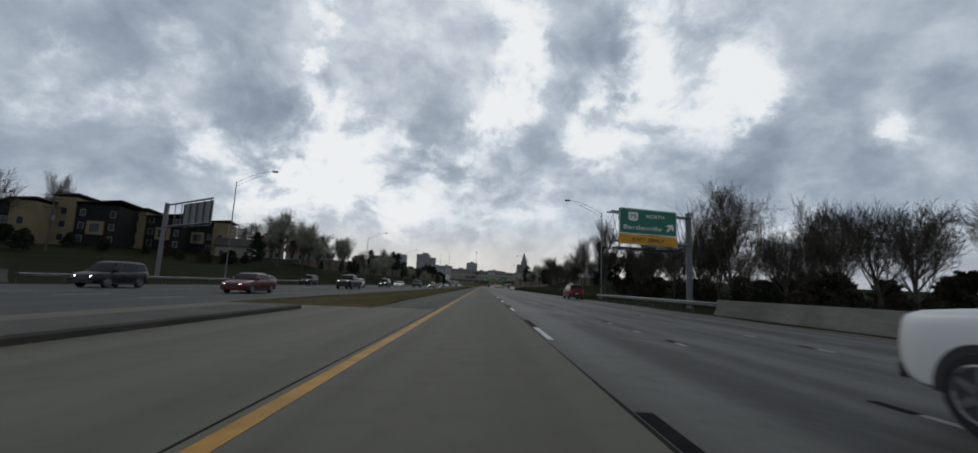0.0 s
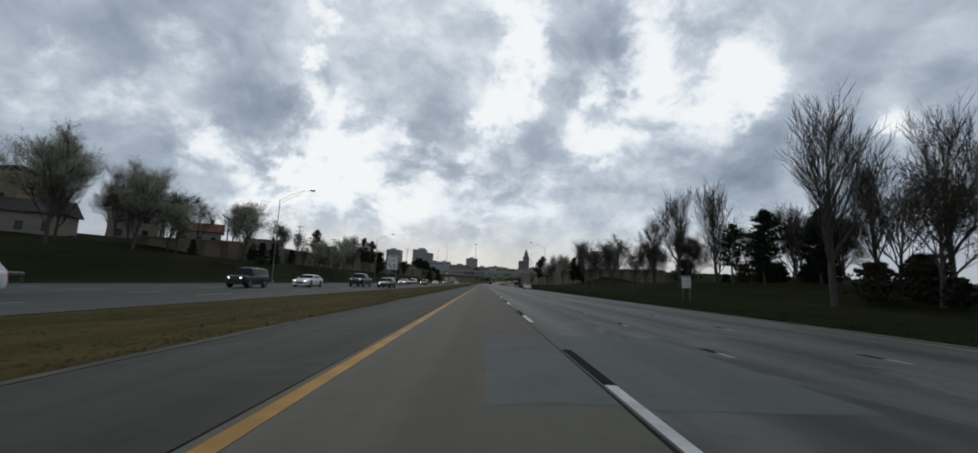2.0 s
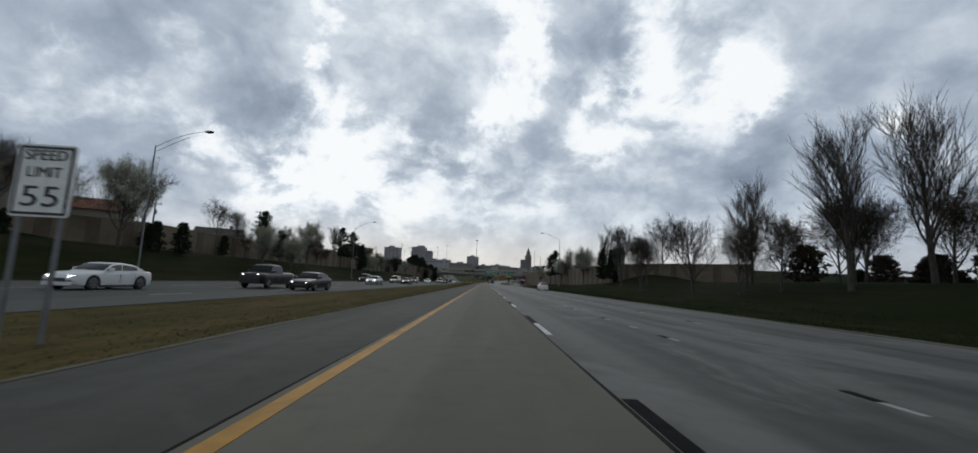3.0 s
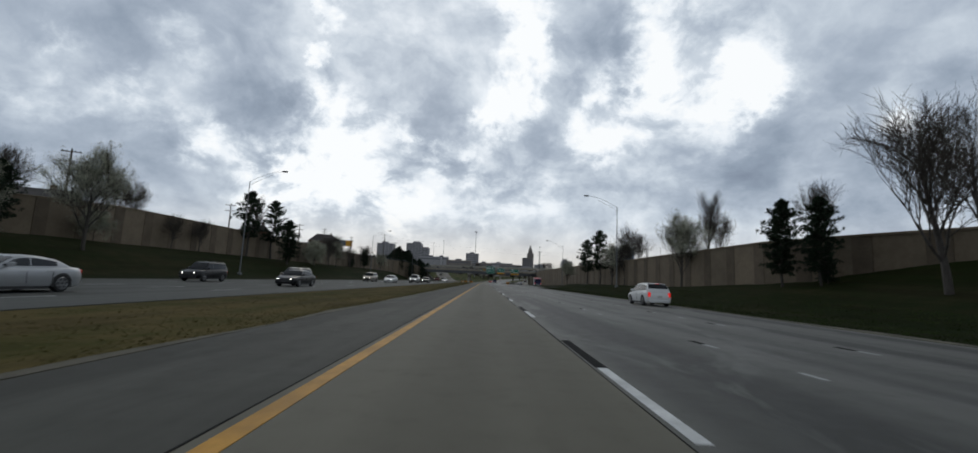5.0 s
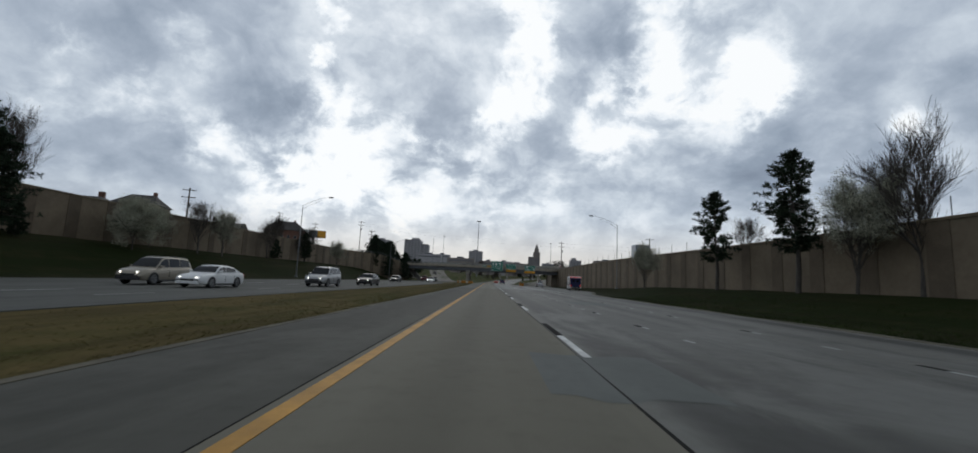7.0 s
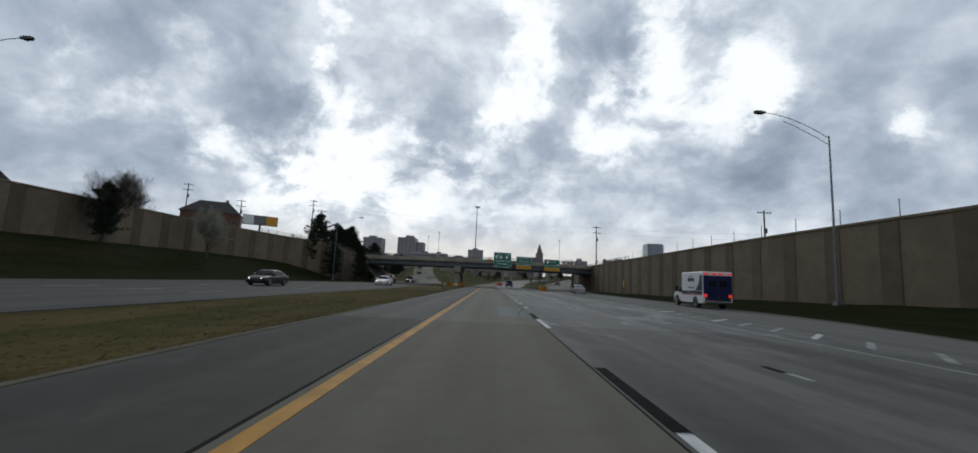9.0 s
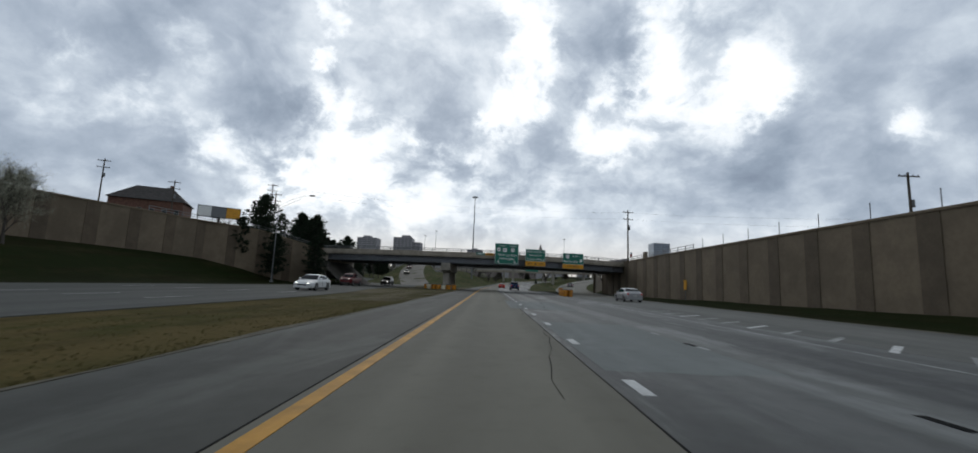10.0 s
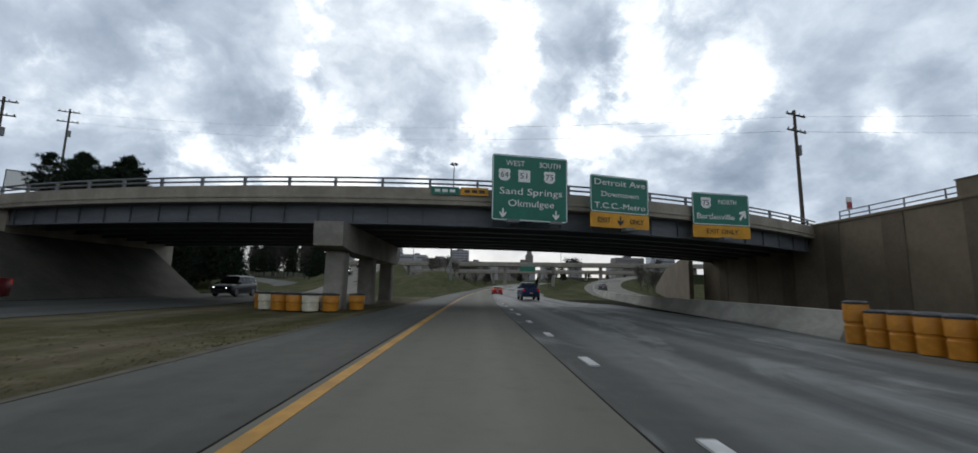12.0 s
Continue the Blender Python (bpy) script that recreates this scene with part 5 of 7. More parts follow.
def plant(proto, x, y, s=1.0, yaw=None, label="", sx=1.0, dz=0.0):
    r = random.Random(int(x * 31 + y * 17))
    a = r.uniform(0, 360) if yaw is None else yaw
    z = ground_at(x, y) + dz
    o = copy_thing(proto, pose(x, y, z, 0, 0, a) @ Matrix.Diagonal((s * sx, s * sx, s, 1)))
    if label:
        tagged(o, label)
    return o


def drop(proto):
    for o in (*proto.children_recursive, proto):
        bpy.data.objects.remove(o)


BIG = bare_tree(11, 13.0, 0.95, (15, 9, 6, 4), 0.75, 2, BUDS, "tall budding tree with a broad vase-shaped crown on the verge")
BARE_A = bare_tree(21, 12.0, 0.62, (13, 8, 6, 4), 1.0, 0, None, "slender bare tree with upswept grey branches on the bank")
BARE_B = bare_tree(22, 10.0, 0.78, (14, 8, 6, 4), 0.72, 0, None, "rounded bare tree with a dense twiggy crown")
BARE_C = bare_tree(23, 9.0, 0.85, (13, 7, 6, 4), 0.65, 1, BUDS, "spreading bare tree just coming into bud")
PEAR_A = bare_tree(31, 9.0, 0.72, (17, 7, 5, 3), 0.62, 16, BLOSSOM, "pear tree in pale blossom on the grass bank")
PEAR_B = bare_tree(32, 8.0, 0.85, (15, 7, 5, 3), 0.5, 12, BLOSSOM, "young blossoming tree with an oval grey-white crown")
BUSHY = bare_tree(33, 5.0, 1.15, (14, 7, 5, 3), 0.4, 20, BLOSSOM, "low wide shrub covered in pale blossom", stem=0.09)
OAK = bare_tree(35, 8.0, 0.9, (13, 7, 5, 3), 0.5, 9, BRUSH, "dark oak still holding brown dead leaves")
PINE_A = pine_tree(41, 13.0, 3.1, 0.30, "dark green pine with a bare lower trunk", 9.0, 0.3)
PINE_B = pine_tree(42, 11.0, 3.4, 0.16, "dense dark pine with an irregular crown", 18.0, 0.2)
CEDAR = cedar_tree(51, 5.0, 1.5, NEEDLE, "dark evergreen cedar with a ragged cone shape")
SHRUB_T = cedar_tree(52, 2.6, 1.5, SHRUB, "dark leafy shrub in the verge", "shrub", "shrub")
THICKET = cedar_tree(53, 4.2, 2.6, BRUSH, "tangled brown brush thicket", "brush", "shrub")

# verge of the near side
plant(BIG, 26.5, 46.0, 0.9, 40)
for x, y, s, p in ((23.5, 33, 0.55, BARE_B), (28.0, 34, 0.72, BARE_C), (33.5, 36, 0.85, BARE_B), (24.0, 38.5, 0.55, BARE_C), (31.5, 41, 0.75, BARE_A),
                   (28.5, 52, 0.72, BARE_B), (30.5, 58, 0.8, BARE_C), (30.0, 55, 0.95, BARE_B), (28.5, 64, 0.7, BARE_C), (32.5, 70, 0.85, BARE_B), (33.0, 66, 1.0, BARE_A),
                   (29.5, 78, 0.75, BARE_C), (33.5, 82, 0.95, BARE_B), (34.5, 88, 1.0, BARE_A), (38.5, 38, 0.9, BARE_C), (40.0, 52, 1.0, BARE_C), (39.0, 75, 1.0, BARE_B),
                   (27.4, 117.0, 0.95, BARE_A), (31.5, 114.8, 0.95, BARE_A), (37.5, 108.0, 0.85, BARE_B), (43.0, 115.0, 0.9, BARE_C), (39.0, 99.0, 0.95, BARE_A), (46, 104, 1.0, BARE_B), (34, 126, 0.7, BARE_C), (40, 130, 0.8, BARE_B), (47, 122, 0.9, BARE_B),
                   (24.2, 126.0, 0.62, BARE_C), (27.5, 130.0, 0.6, BARE_B), (30.5, 134.0, 0.85, BARE_A), (23.5, 150.0, 0.72, BARE_B), (27.5, 158.0, 0.7, BARE_B),
                   (25.4, 164.8, 1.0, BARE_B), (22.7, 131.7, 0.75, BARE_B), (25.0, 87.3, 1.05, BARE_A), (29.7, 84.5, 0.95, BARE_C), (36.0, 172.0, 0.95, BARE_C), (38.0, 190.0, 0.66, BARE_B), (33.0, 205.0, 0.75, BARE_A), (40.0, 215.0, 0.85, BARE_C), (32.5, 232.0, 0.7, BARE_B),
                   (36.0, 248.0, 0.7, BARE_C), (27.0, 225.0, 0.8, BARE_A), (38.0, 262.0, 0.6, BARE_B), (48.0, 300.0, 0.5, BARE_B), (52.0, 304.0, 0.5, BARE_C)):
    plant(p, x, y, s)
for x, y, s in ((26.0, 198.6, 0.9), (25.4, 228.0, 0.78), (22.8, 262.0, 0.62)):
    plant(PEAR_A, x, y, s)
for x, y, s in ((24.3, 244.4, 0.80), (24.0, 231.8, 0.86), (29.8, 108.0, 0.55)):
    plant(PINE_A, x, y, s)
plant(PINE_B, 25.3, 178.0, 0.66, None, "", 0.85)
plant(PINE_B, 26.3, 175.0, 0.62, None, "", 0.8)
plant(PINE_B, 31.0, 104.0, 0.72)
plant(PINE_B, 34.5, 100.5, 0.68)
for x, y, s in ((27.6, 176.0, 0.5),):
    plant(CEDAR, x, y, s)
for x, y, s in ((26.4, 123.1, 0.8), (29.8, 119.5, 0.85), (36.0, 99.5, 0.8)):
    plant(OAK, x, y, s)
rt = random.Random(7)
for i in range(46):
    y = rt.uniform(26, 96)
    x = 21.5 + rt.random() * 16 + (5.0 if y > 62 else 0.0)
    plant(THICKET if i % 3 else SHRUB_T, x, y, rt.uniform(0.5, 0.9) * (0.7 if y < 34 else 1.0))
for i in range(20):
    plant(SHRUB_T if i % 3 == 0 else THICKET, rt.uniform(33, 50), rt.uniform(96, 138), rt.uniform(0.55, 0.95))
for i in range(4):
    plant(OAK if i % 2 else CEDAR, rt.uniform(30, 46), rt.uniform(100, 124), rt.uniform(0.7, 1.1))

# bank of the far side
for x, y, s in ((-50.0, 106.5, 1.25), (-48.6, 117.0, 1.15), (-41.5, 186.0, 1.0)):
    plant(PEAR_A, x, y, s)
for x, y, s in ((-46.5, 122.5, 0.85), (-44.5, 137.5, 1.2), (-40.5, 164.3, 0.85), (-39.2, 173.0, 0.8), (-42.5, 318.0, 0.78), (-43.5, 268.0, 0.8)):
    plant(PEAR_B, x, y, s)
for x, y, s, p in ((-47.0, 226.5, 0.98, PINE_A), (-46.2, 234.5, 0.95, PINE_A), (-42.2, 233.8, 0.82, PINE_B), (-45.0, 364.0, 1.15, PINE_B), (-40.5, 350.0, 0.62, PINE_A), (-39.5, 354.0, 0.82, PINE_B), (-31.0, 357.0, 0.72, PINE_B), (-36.0, 352.5, 0.7, PINE_B),
                   (-44.2, 171.0, 0.75, PINE_A), (-45.5, 181.0, 0.6, PINE_B), (-45.0, 303.0, 0.62, PINE_B), (-42.5, 380.0, 0.95, PINE_B), (-38.5, 378.5, 0.9, PINE_B), (-46.5, 384.0, 1.05, PINE_B), (-36.0, 382.0, 0.8, PINE_B)):
    plant(p, x, y, s)
for x, y, s in ((-42.5, 249.0, 1.15), (-44.5, 254.0, 1.0), (-46.0, 192.0, 0.7)):
    plant(BUSHY, x, y, s)
for x, y, s, p in ((-51.5, 99.0, 0.68, PINE_B), (-55.5, 113.0, 0.9, BARE_B), (-53.0, 121.5, 0.85, BARE_C), (-51.5, 127.5, 0.85, BARE_B), (-55.0, 131.0, 0.8, BARE_C),
                   (-45, 455, 0.95, PINE_B), (-49, 462, 1.0, BARE_B), (-41, 449, 0.8, PINE_B), (-54, 474, 1.0, PINE_B), (-60, 486, 1.1, BARE_C), (-47, 471, 0.9, PINE_B), (-66, 500, 1.1, PINE_B),
                   (-37, 395, 0.75, PINE_B), (-39, 402, 0.8, PINE_B), (-42, 409, 0.8, PINE_B), (-36.5, 388, 0.75, PINE_B), (-39.5, 394, 0.8, PINE_B), (-42.5, 401, 0.85, PINE_B), (-46, 410, 0.9, PINE_B), (-112, 92, 1.1, BARE_C), (-104, 104, 1.2, BARE_A), (-86, 74, 1.2, BARE_B), (-100, 68, 1.2, BARE_C), (-110, 84, 1.2, BARE_B),
                   (-55, 140, 0.85, BARE_C), (-60, 160, 0.9, BARE_B), (-58, 178, 0.85, BARE_C), (-53, 150, 0.6, BARE_B), (-66, 200, 0.85, BARE_B), (-60, 214, 0.75, BARE_C), (-72, 225, 0.9, BARE_B),
                   (-57, 248, 0.85, BARE_A), (-43.5, 262, 0.7, BARE_B), (-44.5, 284, 0.65, BARE_C), (-45.2, 303, 0.75, BARE_B), (-66, 330, 0.9, BARE_B), (-72, 338, 0.9, BARE_C), (-44.8, 352, 0.62, BARE_C),
                   (-46, 168, 0.5, BARE_C), (-47.0, 206, 0.5, BARE_C), (-46.8, 212, 0.45, BARE_B), (-64, 132, 0.9, BARE_A), (-60, 137, 0.85, BARE_B), (-80, 150, 1.0, BARE_B), (-90, 160, 1.1, BARE_C)):
    plant(p, x, y, s)
for x, y, s in ((-43.5, 142.0, 0.8), (-43.5, 147.0, 0.9), (-47.0, 127.0, 0.5), (-44.0, 237.5, 0.6), (-47, 145, 0.7), (-46.5, 162, 0.7), (-45.8, 290, 0.8)):
    plant(CEDAR, x, y, s)
for i in range(12):
    plant(THICKET if i % 2 else SHRUB_T, rt.uniform(-76, -57), rt.uniform(92, 112), rt.uniform(0.45, 0.75))
for i in range(14):
    plant(SHRUB_T, rt.uniform(-120, -70), rt.uniform(50, 90), rt.uniform(0.8, 1.5))
# beyond the overpass
for x, y, s, p in ((-47, 392, 1.1, PINE_B), (-52, 398, 1.2, PINE_B), (-57, 405, 1.0, PINE_B), (-50, 412, 0.9, PINE_B), (-61, 415, 0.95, PINE_B), (-45, 402, 0.75, CEDAR), (-54, 422, 1.3, CEDAR),
                   (-38, 391, 1.25, CEDAR), (-36, 398, 1.2, CEDAR), (-40, 387, 1.3, CEDAR), (-41, 397, 1.35, CEDAR), (-39, 405, 1.2, CEDAR), (-52, 386, 0.8, PINE_A), (-44, 388, 1.15, PINE_B), (-39, 396, 1.05, PINE_B), (-42, 384, 1.0, PINE_B), (-47, 408, 0.9, PINE_B), (-12, 492, 0.55, BARE_B), (-15, 497, 0.55, BARE_C), (-18, 502, 0.6, BARE_B), (-9, 503, 0.55, BARE_B), (-4, 515, 0.5, PEAR_B), (-1, 522, 0.5, BARE_C), (3, 530, 0.5, BARE_B),
                   (40, 440, 0.62, BARE_C), (44, 446, 0.65, PEAR_B), (50, 452, 0.65, BARE_C), (38, 428, 0.55, BARE_C), (46, 432, 0.6, BARE_B), (55, 470, 0.6, BARE_C), (30, 520, 0.6, BARE_B), (24, 512, 0.5, CEDAR)):
    plant(p, x, y, s)
for i in range(18):
    plant((THICKET, BARE_B)[i % 3 == 0], 42 + rt.random() * 16, 24 + i * 3.4, rt.uniform(0.8, 1.1))
for i in range(14):
    plant((PINE_B, BARE_B)[i % 2], -84 - 2.6 * i + rt.uniform(-2, 2), 532 + 2.5 * i, rt.uniform(1.1, 1.5))
for i in range(34):
    plant((THICKET, BARE_B, SHRUB_T, BARE_C)[i % 4], rt.uniform(-40, 150), rt.uniform(668, 720), rt.uniform(1.0, 1.6))
for proto in (BIG, BARE_A, BARE_B, BARE_C, PEAR_A, PEAR_B, BUSHY, OAK, PINE_A, PINE_B, CEDAR, SHRUB_T, THICKET):
    drop(proto)


# ---- buildings ----
TOWER = material("tower_concrete", (0.36, 0.35, 0.36), 0.9, vary=0.1, scale=0.05, bump=0)
TOWERDARK = material("tower_window_bands", (0.13, 0.135, 0.15), 0.5, vary=0.2, scale=0.2, bump=0)
# stone made paler than it is, to paint in the distance haze
TOWERSTONE = material("hazed_tower_stone", (0.24, 0.21, 0.195), 0.9, vary=0.15, scale=0.05, bump=0)
GLASSTOWER = material("tower_glass", (0.30, 0.35, 0.41), 0.25, 0.2, vary=0.1, scale=0.05, bump=0)
STUCCO = material("tan_stucco", (0.21, 0.165, 0.095), 0.9, vary=0.12, scale=0.6)
CLAD = material("dark_cladding", (0.020, 0.022, 0.021), 0.85, vary=0.25, scale=0.8, spec=0.1)
ROOFDARK = material("dark_shingles", (0.05, 0.045, 0.042), 0.9, vary=0.3, scale=1.2, bump=0.4, bscale=12)
ROOFRED = material("rust_shingles", (0.16, 0.062, 0.035), 0.9, vary=0.3, scale=1.2, bump=0.4, bscale=12)
BRICK = material("red_brick", (0.13, 0.065, 0.045), 0.9, vary=0.25, scale=1.5, bump=0.4, bscale=20)
SIDING = material("pale_siding", (0.23, 0.21, 0.175), 0.85, vary=0.12, scale=0.8, stretch=(0.3, 0.3, 6))
WINDOW = glass("window_glass", (0.03, 0.035, 0.04))
TRIM = material("pale_trim", (0.26, 0.25, 0.22), 0.7, vary=0.1, scale=2, bump=0)


def add_window(wall, x, z, w, h, y=0.0):
    """A window on a wall that faces -y: frame, pane, sill."""
    f = M()
    for a in ((x - w / 2 - 0.08, x + w / 2 + 0.08, z + h / 2, z + h / 2 + 0.08), (x - w / 2 - 0.08, x - w / 2, z - h / 2, z + h / 2), (x + w / 2, x + w / 2 + 0.08, z - h / 2, z + h / 2), (x - w / 2 - 0.12, x + w / 2 + 0.12, z - h / 2 - 0.09, z - h / 2)):
        f.box(a[0], a[1], y - 0.07, y + 0.02, a[2], a[3])
    win = part("window", f, TRIM, wall)
    p = M()
    p.box(x - w / 2, x + w / 2, y - 0.025, y + 0.01, z - h / 2, z + h / 2)
    part("pane", p, WINDOW, win)


def tower(x0, x1, y, depth, top, mat, label, bays=5, floors=16, steps=()):
    cx, z0 = (x0 + x1) / 2, ground_at((x0 + x1) / 2, y) - 1
    t = thing("tower_block", pose(cx, y, 0), label, "building", "towers")
    w = (x1 - x0) / 2
    m = M()
    m.bev(-w, w, 0, depth, z0, top, 0.4)
    part("wall", m, mat, t)
    for i in range(floors):
        z = z0 + (top - z0) * (i + 0.55) / floors
        b = M()
        b.box(-w * 0.94, w * 0.94, -0.12, 0.2, z, z + (top - z0) / floors * 0.42)
        part("window_band", b, TOWERDARK, t)
    for i in range(bays + 1):
        x = -w + 2 * w * i / bays
        b = M()
        b.box(max(-w, x - 0.5), min(w, x + 0.5), -0.5, 0.3, z0, top + 0.3)
        part("rib", b, mat, t)
    for a, b_, h in steps:
        r = M()
        r.bev(a * w, b_ * w, depth * 0.2, depth * 0.8, top, top + h, 0.3)
        part("roof_block", r, mat, t)
    return t


tower(-180, -154, 854, 22, 55.5, TOWER, "grey concrete apartment tower on the skyline", 4, 17, ((-0.5, 0.2, 3),))
tower(-131.6, -107, 854, 22, 57.5, TOWER, "wide grey concrete apartment tower on the skyline", 5, 17, ((-0.2, 0.7, 3.5),))
tower(-107.5, -96, 858, 20, 52, TOWER, "lower grey wing of the apartment tower", 2, 15)
tower(-33, -12, 858, 20, 45, TOWER, "mid-rise grey slab on the skyline", 4, 12, ((-0.4, 0.3, 2.5),))
tower(269, 296, 1000, 24, 80, GLASSTOWER, "pale glass office tower on the skyline", 6, 22)
tower(205, 232, 1300, 24, 62, TOWER, "small grey office blocks on the skyline", 4, 12, ((-0.7, 0.1, 6),))


def spire_tower():
    t = thing("spire_tower", pose(150, 1668, 0), "dark stone tower with a stepped crown and pointed spire", "building")
    for a, b_, d, z0, z1 in ((-19, 19, 30, 0, 88), (-3, 19, 24, 88, 104), (0.5, 14.5, 16, 104, 116)):
        m = M()
        m.bev(a, b_, 0, d, z0, z1, 0.8)
        part("wall", m, TOWERSTONE, t)
    m = M()
    m.tube([(7.5, 8, 116), (7.5, 8, 122), (7.5, 8, 133)], [6.0, 4.6, 0.3], 8)
    part("spire", m, TOWERSTONE, t)
    for k in range(6):
        m = M()
        m.box(-17 + k * 6, -14 + k * 6, -0.3, 0.3, 6, 84)
        part("window_band", m, TOWERDARK, t)


spire_tower()
rb = random.Random(12)
for i in range(22):
    y = rb.uniform(760, 1250)
    x = rb.uniform(-0.26, 0.30) * y
    h = rb.uniform(8, 20)
    w = rb.uniform(9, 20)
    b = thing("low_block", pose(x, y, ground_at(x, y) - 1), "low dark city block on the skyline", "building", "low city blocks")
    m = M()
    m.bev(-w, w, 0, 18, 0, h + 10, 0.3)
    part("wall", m, TOWERSTONE if i % 2 else TOWER, b)
    m = M()
    m.box(-w * 0.9, w * 0.9, -0.15, 0.2, h + 6, h + 7.5)
    part("window_band", m, TOWERDARK, b)
    m = M()
    m.bev(-w * 0.3, w * 0.2, 4, 10, h + 10, h + 12, 0.2)
    part("roof_block", m, TOWERDARK, b)


def apartment(x, y, yaw, w, h, tan_left, label):
    """Modern block: tan stucco tower beside dark cladding, under shed roofs."""
    z = ground_at(x, y) - 0.5
    t = thing("apartment_block", pose(x, y, z, 0, 0, yaw), label, "building", "apartment blocks")
    a, b = (-w / 2, -w / 6) if tan_left else (w / 6, w / 2)
    m = M()
    m.box(a, b, -0.6, 10, 0, h)
    wl = part("wall", m, STUCCO, t)
    c, d = (-w / 6, w / 2) if tan_left else (-w / 2, w / 6)
    m = M()
    m.box(c, d, 0, 10.5, 0, h - 1.2)
    w2 = part("wall", m, CLAD, t)
    r = M()
    r.loft([[(a - 0.5, -1.3, h + 0.1), (a - 0.5, -1.3, h + 0.4), (b + 0.5, -1.3, h + 0.9), (b + 0.5, -1.3, h + 0.6)], [(a - 0.5, 10.4, h + 0.1), (a - 0.5, 10.4, h + 0.4), (b + 0.5, 10.4, h + 0.9), (b + 0.5, 10.4, h + 0.6)]])
    part("roof", r, ROOFDARK, t)
    r = M()
    r.loft([[(c, -0.9, h - 1.15), (c, -0.9, h - 0.9), (d + 0.6, -0.9, h + 0.2), (d + 0.6, -0.9, h - 0.05)], [(c, 10.8, h - 1.15), (c, 10.8, h - 0.9), (d + 0.6, 10.8, h + 0.2), (d + 0.6, 10.8, h - 0.05)]])
    part("roof", r, ROOFDARK, t)
    m = M()
    cx = (c + d) / 2
    m.box(cx - 1.6, cx + 1.6, -0.5, 0.0, 3.2, 6.4)
    bay = part("bay_box", m, STUCCO, t)
    add_window(bay, cx, 4.8, 1.9, 2.0, -0.5)
    for zz in (2.2, 5.2, 8.2):
        if zz < h - 1.5:
            add_window(wl, (a + b) / 2, zz, 1.1, 1.5, -0.6)
            add_window(w2, c + (d - c) * 0.15, zz, 0.9, 1.4, 0.0)
            add_window(w2, c + (d - c) * 0.87, zz, 0.9, 1.4, 0.0)


apartment(-92, 100, 18, 12, 11.5, True, "modern tan and dark apartment block with shed roofs")
apartment(-86, 113, 18, 12, 10.2, True, "modern dark clad apartment block with a tan corner")
apartment(-79, 123, 18, 11, 9.5, False, "modern apartment block with a framed bay window")
apartment(-101, 90, 18, 12, 9.5, False, "older dark apartment block among trees")


def house(x, y, yaw, w, d, h, roof_h, wall_mat, roof_mat, label, hip=False, dz=0.0, name="house"):
    z = ground_at(x, y) - 0.4 + dz
    t = thing(name, pose(x, y, z, 0, 0, yaw), label, "house", "houses")
    m = M()
    m.box(-w / 2, w / 2, 0, d, 0, h)
    wl = part("wall", m, wall_mat, t)
    e = 0.55
    r = M()
    k = w * 0.28 if hip else 0.0
    a = [(-w / 2 - e, -e, h), (w / 2 + e, -e, h), (w / 2 + e, d + e, h), (-w / 2 - e, d + e, h)]
    p, q = (-w / 2 - e + (k or 0), d / 2, h + roof_h), (w / 2 + e - (k or 0), d / 2, h + roof_h)
    r.poly([a[0], a[1], q, p])
    r.poly([a[2], a[3], p, q])
    r.poly([a[1], a[2], q])
    r.poly([a[3], a[0], p])
    r.poly(list(reversed(a)))
    rf = part("roof", r, roof_mat, t)
    c = M()
    c.bev(w * 0.2, w * 0.2 + 0.8, d * 0.55, d * 0.55 + 0.6, h + roof_h * 0.4, h + roof_h + 0.9, 0.05)
    part("chimney", c, BRICK, rf)
    n = max(2, int(w / 2.8))
    for f in range(int(h / 2.7)):
        for i in range(n):
            add_window(wl, -w / 2 + w * (i + 0.5) / n, 1.5 + 2.8 * f, 1.0, 1.4)


house(-66, 157, 30, 8.5, 7, 3.4, 2.3, SIDING, ROOFRED, "pale house with a rust-coloured gable roof behind the wall")
house(-70, 143, 30, 8, 8, 5.8, 2.8, SIDING, ROOFRED, "tall pale house with a steep rust roof behind trees", True)
house(-70, 122, 25, 9, 7, 3.6, 2.4, SIDING, ROOFDARK, "pale cottage with a dark roof on the hill")
house(-80, 214, 25, 12, 8, 4.0, 2.4, SIDING, ROOFDARK, "low house with a grey roof behind the wall")
house(-64, 262, 15, 8, 7, 3.4, 1.2, BRICK, ROOFDARK, "small flat-topped brick house above the wall", True)
house(-66, 300, 15, 10, 8, 3.2, 2.2, SIDING, ROOFDARK, "low house with a dark gable roof above the wall")
house(-70, 325, 15, 10, 8, 3.2, 2.2, SIDING, ROOFDARK, "low house with a dark gable roof above the wall")
house(-86, 300, 15, 9, 8, 7.5, 2.8, BRICK, ROOFDARK, "tall dark house with a hipped roof above the wall", True)
house(-96, 398, 25, 17, 12, 10.2, 4.6, BRICK, ROOFDARK, "large red brick school-like building with a hipped dark roof", True, 3.0, "brick_building")


